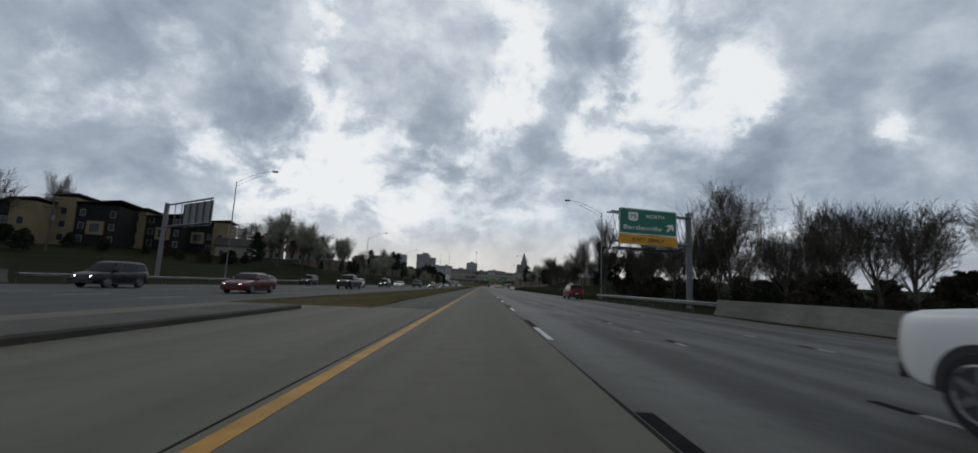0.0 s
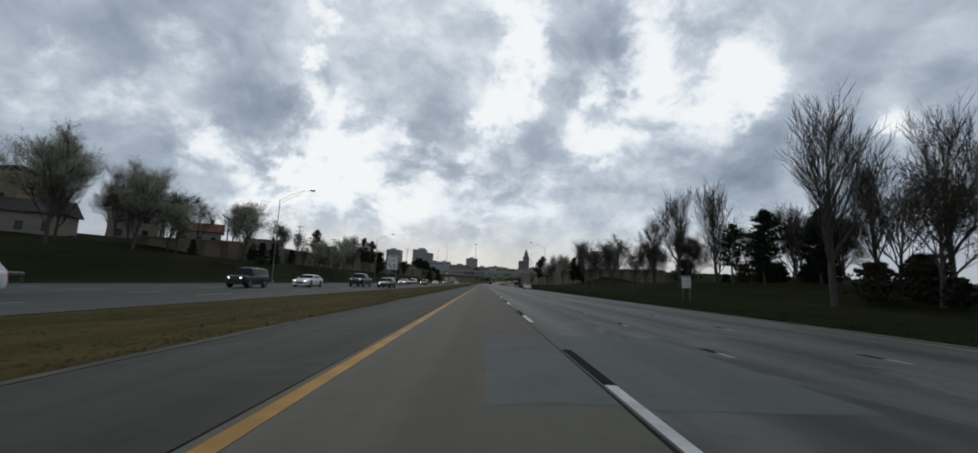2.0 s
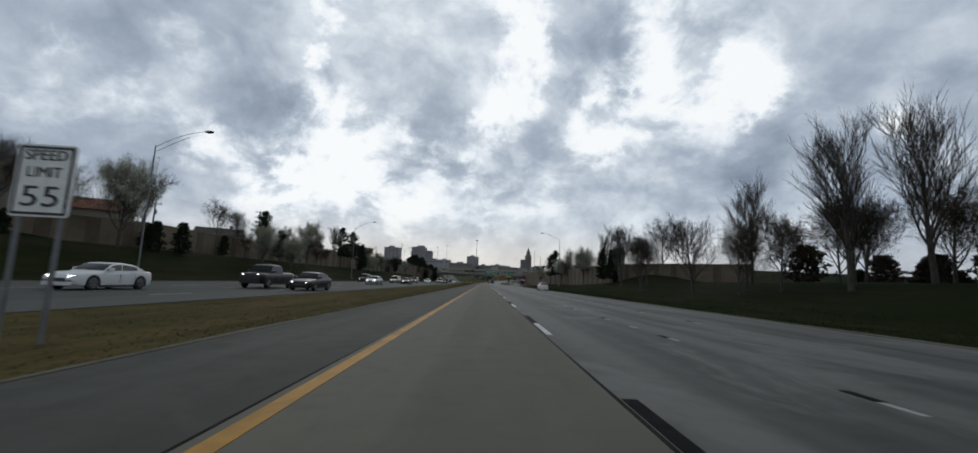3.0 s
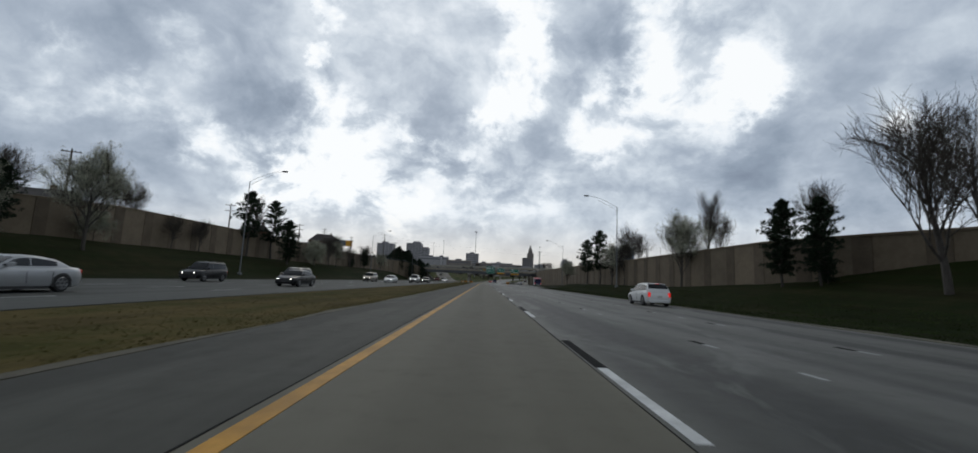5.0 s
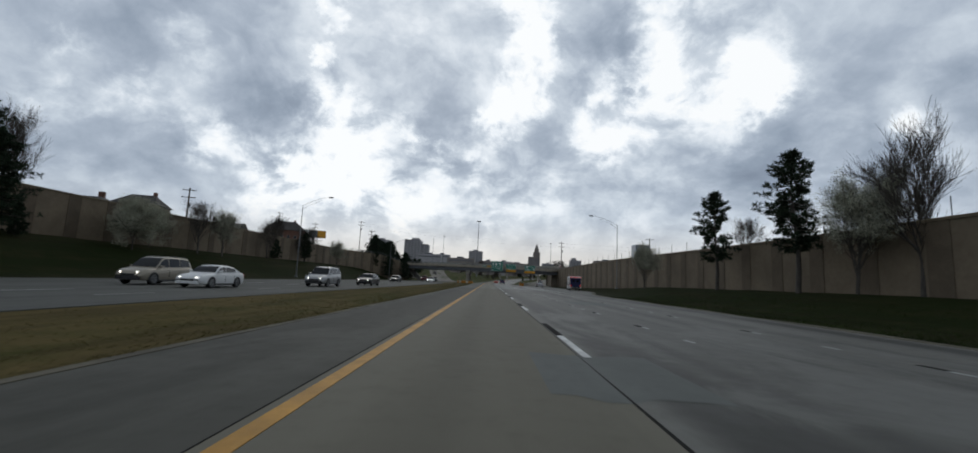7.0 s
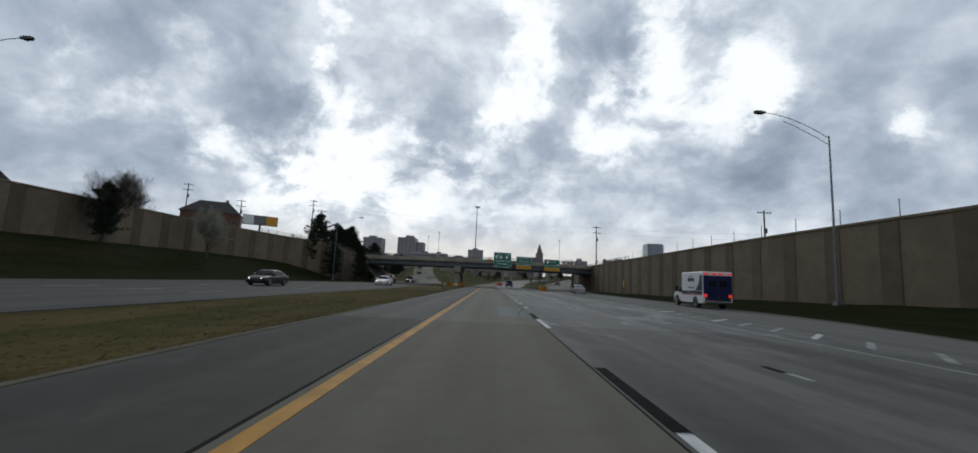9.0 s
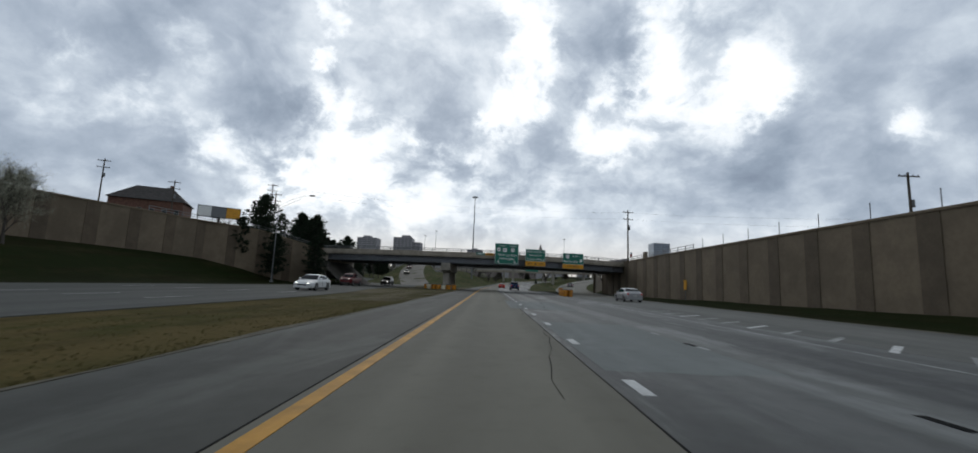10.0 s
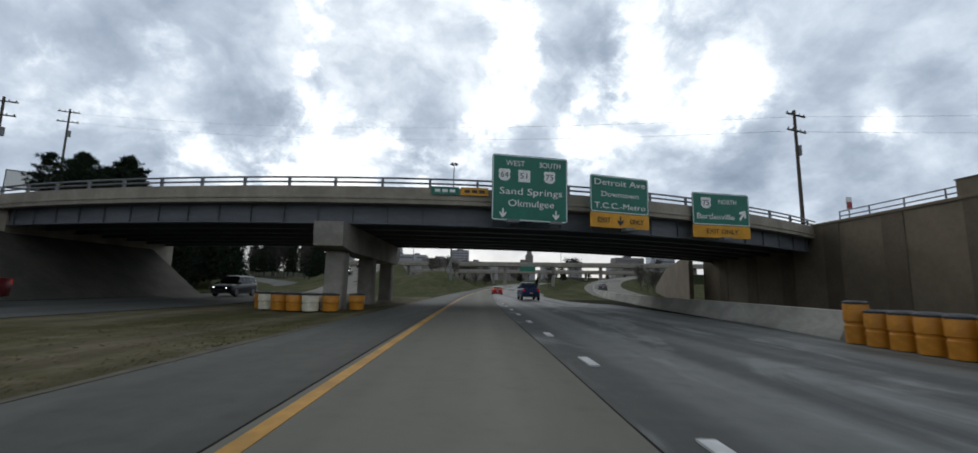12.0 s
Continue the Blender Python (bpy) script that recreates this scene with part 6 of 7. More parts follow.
def far_overpass(y, z, x0, x1, label, sign=True):
    t = thing("far_overpass", Matrix(), label, "bridge", "", "structure")
    m = M()
    m.loft([[(x, y + yy, z + dz + 0.012 * (x - x0)) for yy, dz in ((0, -1.6), (0, 0), (9, 0), (9, -1.6))] for x in np.linspace(x0, x1, 9)])
    part("deck", m, PARAPET, t)
    m = M()
    m.loft([[(x, y + yy, z + dz + 0.012 * (x - x0)) for yy, dz in ((-0.1, -0.2), (-0.1, 0.85), (0.25, 0.85), (0.25, -0.2))] for x in np.linspace(x0, x1, 9)])
    part("parapet", m, BARRIER, t)
    for i in range(8):
        x = x0 + 6 + (x1 - x0 - 12) * i / 7
        m = M()
        m.bev(x - 0.8, x + 0.8, y + 3.5, y + 5.5, ground_at(x, y + 4) - 1, z - 1.0 + 0.012 * (x - x0), 0.1)
        part("column", m, PIER, t)
    if sign:
        m = M()
        m.box(24, 33, y - 0.5, y - 0.3, z - 3.2, z - 0.4)
        part("sign_panel", m, SIGNGREEN, t, "green sign panel, too far to read")


far_overpass(585, 14.0, -75, 135, "pale concrete flyover crossing in the distance")
far_overpass(640, 11.5, -95, 150, "lower concrete flyover in the distance", False)


def sign_back():
    """Overhead sign for the other direction, seen from behind."""
    t = thing("sign_gantry", pose(-37.3, 54.0, 0, 0, 0, -34), "grey steel sign gantry seen from behind with its bare panel", "gantry")
    m = M()
    m.tube([(-6.3, 0, -0.4), (-6.3, 0, 10.4)], [0.3, 0.25], 10)
    part("post", m, GALV, t, smooth=40)
    for z in (10.1, 7.2):
        c = M()
        c.tube([(-6.3, 0, z), (6.4, 0, z)], 0.11, 6)
        part("chord", c, GALV, t)
    for i in range(7):
        c = M()
        x = -5.4 + i * 1.9
        c.tube([(x, 0, 7.2), (x, 0, 10.1)], 0.045, 5)
        part("strut", c, GALV, t)
    p = M()
    p.box(-1.5, 6.2, 0.16, 0.22, 6.9, 9.9)
    pn = part("panel", p, GALV, t, "bare grey back of a sign panel")
    for i in range(5):
        c = M()
        c.box(-1.3 + i * 1.8, -1.22 + i * 1.8, 0.08, 0.158, 6.9, 9.9)
        part("rib", c, DARKMETAL, pn)


sign_back()


def billboard(x, y, z0, z1, yaw, label):
    g = ground_at(x, y)
    t = thing("billboard", pose(x, y, g, 0, 0, yaw), label, "billboard")
    m = M()
    m.tube([(0, 0.5, -0.5), (0, 0.5, z0 - g)], 0.4, 10)
    part("post", m, DARKMETAL, t)
    m = M()
    m.bev(-6.5, 6.5, 0, 0.9, z0 - g, z1 - g, 0.06)
    b = part("board", m, DARKMETAL, t)
    for i, (a, c, mt) in enumerate(((-6.3, -2.4, SIGNWHITE), (-2.3, 2.0, GALV), (2.1, 6.3, SIGNYELLOW))):
        p = M()
        p.box(a, c, -0.03, 0.01, z0 - g + 0.25, z1 - g - 0.25)
        part("poster", p, mt, b)


billboard(-96, 430, 20.0, 24.0, 35, "wide dark-framed billboard on a post behind the wall")
for a in ((28.4, 371.0, 17.9), (-50.3, 378.5, 20.0), (-60.4, 396.0, 25.8), (-88.0, 375.0, 25.5), (-74.5, 379.0, 22.0), (-70.0, 258.0, 19.0), (-63.0, 286.0, 17.5), (-72.0, 178.0, 17.0), (-64.0, 206.0, 18.5), (-75.0, 75.0, 13.5)):
    utility_pole(*a, yaw=20.0)
for x, y, top in ((49.0, 331.0, 16.5), (42.5, 204.0, 12.0), (44.0, 259.0, 12.0)):
    utility_pole(x, y, top, 1, label="slim grey pole behind the wall")
for i in range(4):
    wire((28.4 - 0.4 * i, 371, 17.3 - 1.4 * (i // 2)), (-60.4 + 0.4 * i, 396, 25.2 - 1.4 * (i // 2)), 1.6)
    wire((28.4 + 0.4 * i, 371, 17.3 - 1.4 * (i // 2)), (120.0, 352 + i, 19 - 1.4 * (i // 2)), 1.6)
mast(70, 700, 40, "distant high-mast light pole")
mast(-55, 700, 40, "distant high-mast light pole")
mast(-75, 760, 40, "distant high-mast light pole")


# ---- vehicles ----
TYRE = material("tyre_rubber", (0.014, 0.014, 0.015), 0.85, vary=0.2, scale=6)
RIM = material("alloy_rim", (0.24, 0.245, 0.25), 0.35, 0.7, vary=0.1, scale=6, bump=0)
CARGLASS = glass("car_glass")
PLASTIC = material("black_trim_plastic", (0.018, 0.018, 0.019), 0.6, vary=0.15, scale=5)
CHROME = material("chrome_trim", (0.5, 0.5, 0.51), 0.15, 0.95, vary=0.05, scale=5, bump=0)
HEADLAMP = material("lit_headlamp", (0.8, 0.8, 0.78), 0.2, vary=0.02, bump=0, emit=((1.0, 0.96, 0.86), 5.0))
HEADOFF = material("clear_headlamp", (0.5, 0.5, 0.5), 0.15, vary=0.05, bump=0)
TAIL = material("red_tail_lamp", (0.22, 0.012, 0.01), 0.25, vary=0.05, bump=0, emit=((1.0, 0.05, 0.03), 0.12))
BRAKE = material("lit_brake_lamp", (0.5, 0.02, 0.02), 0.25, vary=0.05, bump=0, emit=((1.0, 0.05, 0.04), 0.45))
AMBER = material("amber_lamp", (0.5, 0.2, 0.02), 0.25, vary=0.05, bump=0, emit=((1.0, 0.45, 0.08), 0.8))
PLATE = material("plain_plate", (0.5, 0.5, 0.48), 0.6, vary=0.1, scale=8, bump=0)
PAINTS = {k: paint(k + "_car_paint", c, 0.34, 0.15, mt) for k, c, mt in (
    ("white", (0.66, 0.67, 0.67), 0.0), ("black", (0.005, 0.0055, 0.007), 0.0), ("red", (0.095, 0.006, 0.008), 0.2), ("darkred", (0.09, 0.012, 0.012), 0.2),
    ("silver", (0.36, 0.37, 0.38), 0.5), ("grey", (0.09, 0.098, 0.105), 0.3), ("tan", (0.30, 0.27, 0.22), 0.4), ("blue", (0.02, 0.045, 0.13), 0.3), ("charcoal", (0.011, 0.0125, 0.013), 0.0),
    ("brightred", (0.30, 0.02, 0.012), 0.1), ("ambulance_blue", (0.008, 0.014, 0.06), 0.0), ("ambulance_red", (0.35, 0.02, 0.02), 0.0))}

# length, width, height, wheelbase, wheel radius, ride; belt line along the length (0 rear, 1 front): (place, height)
STYLES = {
    "sedan": dict(L=4.75, W=1.82, H=1.45, wb=2.75, r=0.33, low=0.22, belt=((0, .86), (.03, .98), (.16, 1.02), (.30, .98), (.62, .95), (.66, .96), (.86, .84), (.97, .70), (1, .55)),
                  cab=(.12, .72, .30, .56), panes=2),
    "coupe": dict(L=4.95, W=1.88, H=1.44, wb=3.0, r=0.36, low=0.2, belt=((0, .88), (.03, 1.0), (.14, 1.04), (.30, 1.0), (.60, .97), (.66, .98), (.88, .88), (.97, .76), (1, .58)),
                  cab=(.12, .69, .29, .54), panes=2),
    "hatch": dict(L=4.1, W=1.76, H=1.56, wb=2.5, r=0.33, low=0.22, belt=((0, .72), (.03, .98), (.1, 1.04), (.3, 1.02), (.66, .96), (.72, .97), (.9, .84), (.98, .68), (1, .55)),
                  cab=(.02, .78, .14, .56), panes=2),
    "suv": dict(L=4.7, W=1.92, H=1.84, wb=2.8, r=0.38, low=0.28, belt=((0, .85), (.02, 1.1), (.08, 1.2), (.3, 1.16), (.64, 1.1), (.70, 1.11), (.90, 1.0), (.98, .82), (1, .62)),
                cab=(.01, .77, .09, .58), panes=3),
    "jeep": dict(L=4.5, W=1.86, H=1.82, wb=2.65, r=0.39, low=0.32, belt=((0, .9), (.02, 1.15), (.08, 1.2), (.3, 1.18), (.66, 1.15), (.70, 1.14), (.93, 1.06), (.98, .95), (1, .66)),
                 cab=(.01, .74, .06, .62), panes=3),
    "van": dict(L=5.1, W=1.96, H=1.75, wb=3.0, r=0.34, low=0.24, belt=((0, .8), (.02, 1.05), (.08, 1.12), (.3, 1.08), (.70, 1.0), (.78, 1.0), (.92, .86), (.98, .72), (1, .55)),
                cab=(.01, .86, .08, .60), panes=3),
    "pickup": dict(L=5.8, W=2.0, H=1.92, wb=3.7, r=0.41, low=0.36, belt=((0, .95), (.02, 1.25), (.06, 1.28), (.38, 1.28), (.40, 1.24), (.70, 1.22), (.74, 1.24), (.95, 1.17), (.985, 1.12), (1, .92)),
                   cab=(.38, .77, .41, .66), panes=2),
}


def belt_at(st, t):
    b = st["belt"]
    for (t0, z0), (t1, z1) in zip(b[:-1], b[1:]):
        if t <= t1:
            return z0 + (z1 - z0) * (t - t0) / (t1 - t0)
    return b[-1][1]


def wheel(parent, x, y, r, side, w=0.22):
    m = M()
    m.tube([(x - w / 2, y, r), (x - w / 2 + 0.03, y, r), (x + w / 2 - 0.03, y, r), (x + w / 2, y, r)], [r * 0.93, r, r, r * 0.93], 20)
    wh = part("wheel", m, TYRE, parent, smooth=40)
    xo = x + side * (w / 2 + 0.004)
    d = M()
    d.tube([(xo - side * 0.02, y, r), (xo, y, r)], [r * 0.66, r * 0.62], 18)
    rim = part("rim", d, DARKMETAL, wh)
    for k in range(6):
        a = k * math.pi / 3
        s = M()
        c, sn = math.cos(a), math.sin(a)
        p = [(-0.045, 0.05), (0.045, 0.05), (0.03, r * 0.62), (-0.03, r * 0.62)]
        q = [(y + u * c - v * sn, r + u * sn + v * c) for u, v in p]
        s.loft([[(xo, yy, zz) for yy, zz in q], [(xo + side * 0.012, yy, zz) for yy, zz in q]])
        part("spoke", s, RIM, wh)
    g = M()
    g.tube([(xo, y + 0.66 * r * math.cos(a), r + 0.66 * r * math.sin(a)) for a in (i * math.pi / 9 for i in range(19))], 0.018, 4, cap=False)
    part("rim_edge", g, RIM, wh)


def smooth_run(pts, n):
    """Points along a soft curve through (place, height) pairs."""
    out = []
    for i in range(len(pts) - 1):
        p0, p1, p2, p3 = pts[max(i - 1, 0)], pts[i], pts[i + 1], pts[min(i + 2, len(pts) - 1)]
        for j in range(n):
            t = j / n
            out.append(tuple(0.5 * (2 * b + (c - a) * t + (2 * a - 5 * b + 4 * c - d) * t * t + (3 * b - a - 3 * c + d) * t ** 3)
                             for a, b, c, d in zip(p0, p1, p2, p3)))
    return out + [pts[-1]]


def car_body(t, st, mat, lit, brake, away):
    L, W, H, r, low = st["L"], st["W"], st["H"], st["r"], st["low"]
    hw = W / 2
    at = lambda a: -L / 2 + L * a
    belt = lambda y: belt_at(st, min(1, max(0, (y + L / 2) / L)))
    # lower body, rounded at the ends and along the shoulder
    m = M()
    rings = []
    for i in range(33):
        s = 0.5 - 0.5 * math.cos(math.pi * i / 32)
        z, y = belt_at(st, s), at(s)
        end = min(s, 1 - s)
        b = hw * (1 - (0.24 if s > 0.5 else 0.15) * max(0, 1 - end / 0.10) ** 2.2)
        zl = low + 0.14 * max(0, 1 - end / 0.05)
        mid = zl + (z - zl) * 0.52
        half = [(0.88, zl), (0.965, zl + 0.05), (0.99, zl + 0.16), (1.0, mid), (0.99, z - 0.17), (0.965, z - 0.09), (0.92, z - 0.035), (0.82, z - 0.004), (0.45, z + 0.022)]
        rings.append([(-b * k, y, zz) for k, zz in half] + [(b * k, y, zz) for k, zz in reversed(half)])
    m.loft(rings)
    part("body", m, mat, t, smooth=42)
    # greenhouse as one soft shell: rear glass, roof, windscreen
    c0, c1, r0, r1 = st["cab"]
    zb0, zb1 = belt_at(st, c0 + 0.02) - 0.03, belt_at(st, c1) - 0.03
    prof = smooth_run([(at(c0), zb0), (at(c0 + (r0 - c0) * 0.6), zb0 + (H - zb0) * 0.68), (at(r0 + 0.02), H - 0.055), (at(r0 * 0.45 + r1 * 0.55), H),
                       (at(r1), H - 0.045), (at(r1 + (c1 - r1) * 0.5), zb1 + (H - zb1) * 0.56), (at(c1), zb1)], 5)
    bw, tum = hw * 0.93, 0.34 if H < 1.6 else 0.26

    def wide(y, z):
        e = abs(y) / (L / 2)
        return bw * (1 - 0.10 * max(0, e - 0.45)) - tum * max(0, z - belt(y))
    m = M()
    rings = []
    for y, z in prof:
        h = max(z - belt(y), 0.0)
        c = min(0.10, 0.35 * h + 0.005)
        zl = belt(y) - 0.05
        half = [(wide(y, zl), zl), (wide(y, z - c), max(z - c, zl + 0.002)), (wide(y, z - c) - 0.035 * c / 0.1, z - c * 0.4), (wide(y, z - c) - c, z - c * 0.08), (0.4 * bw, z + 0.012)]
        rings.append([(-a, y, b) for a, b in half] + [(a, y, b) for a, b in reversed(half)])
    m.loft(rings)
    part("cabin", m, mat, t, smooth=48)

    def roof_z(y):
        return float(np.interp(y, [p[0] for p in prof], [p[1] for p in prof]))

    def end_glass(name, ya, yb, lean):
        g = M()
        rr = []
        for i in range(7):
            y = ya + (yb - ya) * i / 6
            z = roof_z(y)
            w = wide(y, z - 0.08) - 0.07
            rr.append([(-w, y, z + 0.008), (-w * 0.4, y + lean * 0.012, z + 0.02), (w * 0.4, y + lean * 0.012, z + 0.02), (w, y, z + 0.008), (w, y - lean * 0.02, z - 0.04), (-w, y - lean * 0.02, z - 0.04)])
        g.loft(rr)
        part(name, g, CARGLASS, t, smooth=30)
    end_glass("windscreen", at(r1 + 0.025), at(c1 - 0.02), 1)
    end_glass("rear_window", at(c0 + (r0 - c0) * 0.30), at(r0 + 0.01), -1)
    n = st["panes"]
    y0, y1 = at(c0 + (r0 - c0) * 0.55 + 0.02), at(c1 - (c1 - r1) * 0.22)
    for sd in (-1, 1):
        for k in range(n):
            g = M()
            rr = []
            for i in range(6):
                y = y0 + (y1 - y0) * (k + 0.03 + 0.94 * i / 5) / n
                zl = belt(y) + 0.045
                zh = max(zl + 0.012, min(roof_z(y), H) - 0.105)
                rr.append([(sd * (wide(y, zl) + 0.006), y, zl), (sd * (wide(y, zh) + 0.006), y, zh), (sd * (wide(y, zh) - 0.03), y, zh), (sd * (wide(y, zl) - 0.03), y, zl)])
            g.loft(rr)
            part("side_window", g, CARGLASS, t)
        for k in range(2):
            y = at(r1) - 0.15 - 1.0 * k
            z = belt(y) - 0.15
            h = M()
            h.bev(sd * hw * 0.985 - 0.02, sd * hw * 0.985 + 0.025, y - 0.10, y + 0.10, z - 0.018, z + 0.018, 0.006)
            part("door_handle", h, mat, t)
            d = M()
            d.box(sd * hw - 0.012, sd * hw + 0.003, y - 0.145, y - 0.137, low + 0.16, z - 0.02)
            part("door_gap", d, PLASTIC, t)
        mr = M()
        zm = zb1 + 0.06
        ym = at(c1) - 0.42
        mr.loft([[(sd * (bw - 0.06), ym + a, zm + b) for a, b in ((0, 0.02), (0.10, 0.02), (0.10, 0.08), (0, 0.08))], [(sd * (bw + 0.06), ym + a, zm + b) for a, b in ((-0.02, 0), (0.12, 0), (0.12, 0.15), (-0.02, 0.17))],
                 [(sd * (bw + 0.22), ym + a, zm + b) for a, b in ((-0.02, 0.02), (0.08, 0.02), (0.08, 0.14), (-0.02, 0.15))]])
        part("mirror", mr, mat, t)
        # wheel openings and wheels
        for fy in (-st["wb"] / 2, st["wb"] / 2):
            a = M()
            xo = sd * hw
            pts = [(math.cos(q), math.sin(q)) for q in (math.pi * j / 14 for j in range(15))]
            arc = [(fy + (r + 0.06) * c_, r + (r + 0.06) * s_) for c_, s_ in pts] + [(fy - r - 0.06, low + 0.01), (fy + r + 0.06, low + 0.01)]
            a.loft([[(xo - sd * 0.14, p, q) for p, q in arc], [(xo + sd * 0.004, p, q) for p, q in arc]])
            part("wheel_arch", a, PLASTIC, t)
            wheel(t, sd * (hw - 0.10), fy, r, sd)
        s = M()
        s.bev(min(sd * hw * 0.90, sd * hw * 0.985), max(sd * hw * 0.90, sd * hw * 0.985), -st["wb"] / 2 + r + 0.1, st["wb"] / 2 - r - 0.1, low - 0.05, low + 0.07, 0.02)
        part("sill", s, PLASTIC, t)
        # lamps
        zf = belt_at(st, 0.965) - 0.04
        hl = M()
        hl.loft([[(sd * hw * k, L / 2 - dy, zz) for dy, zz in ((0.02 + 0.30 * (k - 0.5), zf - 0.14), (0.05 + 0.34 * (k - 0.5), zf + 0.0), (0.25 + 0.3 * (k - 0.5), zf + 0.01), (0.25 + 0.3 * (k - 0.5), zf - 0.14))] for k in (0.52, 0.66, 0.79)])
        part("headlight", hl, HEADLAMP if lit else HEADOFF, t)
        zr = belt_at(st, 0.03) - 0.05
        tall = 0.30 if H > 1.5 else 0.17
        tl = M()
        tl.bev(min(sd * hw * 0.66, sd * hw * 0.875), max(sd * hw * 0.66, sd * hw * 0.875), -L / 2 - 0.004, -L / 2 + 0.2, zr - tall, zr, 0.035)
        part("taillight", tl, BRAKE if brake else TAIL, t)
    gr = M()
    zf = belt_at(st, 0.985)
    gr.bev(-hw * 0.46, hw * 0.46, L / 2 - 0.1, L / 2 + 0.012, zf - 0.28, zf - 0.07, 0.02)
    part("grille", gr, PLASTIC, t)
    ct = M()
    ct.box(-hw * 0.42, hw * 0.42, L / 2 + 0.013, L / 2 + 0.022, zf - 0.19, zf - 0.165)
    part("grille_bar", ct, CHROME, t)
    for y in (L / 2 - 0.10, -L / 2 - 0.03):
        b = M()
        b.bev(-hw * 0.80, hw * 0.80, y, y + 0.13, low + 0.04, low + 0.24, 0.05)
        part("bumper", b, PLASTIC if H > 1.6 else mat, t)
    pl = M()
    pl.box(-0.16, 0.16, -L / 2 - 0.045, -L / 2 - 0.02, low + 0.36, low + 0.50)
    part("plate", pl, PLATE, t)
    if H > 1.5 and st["panes"] == 3 or L < 4.2:
        sp = M()
        yr = at(r0) - 0.1
        zs = roof_z(at(r0 + 0.02))
        sp.loft([[(-hw * 0.62, yr + a, zs + b) for a, b in ((-0.06, -0.01), (-0.06, 0.025), (0.25, 0.045), (0.25, 0.0))], [(hw * 0.62, yr + a, zs + b) for a, b in ((-0.06, -0.01), (-0.06, 0.025), (0.25, 0.045), (0.25, 0.0))]])
        part("spoiler", sp, mat, t)
        hb = M()
        hb.box(-0.16, 0.16, yr - 0.067, yr - 0.058, zs - 0.003, zs + 0.02)
        part("high_brake_lamp", hb, BRAKE if brake else TAIL, t)
    if H > 1.7 and st["panes"] == 3:
        for sd in (-1, 1):
            rr = M()
            xr = wide(at(0.35), H - 0.1) - 0.08
            rr.tube([(sd * xr, at(r0) + 0.15, H - 0.01), (sd * xr, at(r0) + 0.3, H + 0.05), (sd * xr, at(r1) - 0.35, H + 0.05), (sd * xr, at(r1) - 0.2, H - 0.01)], 0.018, 5)
            part("roof_rail", rr, DARKMETAL, t)


def car(style, colour, x, y, away, label, lit=True, brake=False, yaw=0.0, category="car", z=None):
    st = STYLES[style]
    zz = 0.0 if z is None else z
    t = thing("pickup_truck" if style == "pickup" else style if style in ("van", "suv") else "car", pose(x, y, zz, 0, 0, (0 if away else 180) + yaw), label, category, "traffic")
    car_body(t, st, PAINTS[colour], lit and not away, brake, away)
    if style == "pickup":
        b = M()
        L, hw = st["L"], st["W"] / 2
        b.box(-hw * 0.8, hw * 0.8, -L / 2 + 0.12, -L / 2 + L * 0.37, 1.296, 1.304)
        part("bed_floor", b, PLASTIC, t, "dark open cargo bed")
    return t


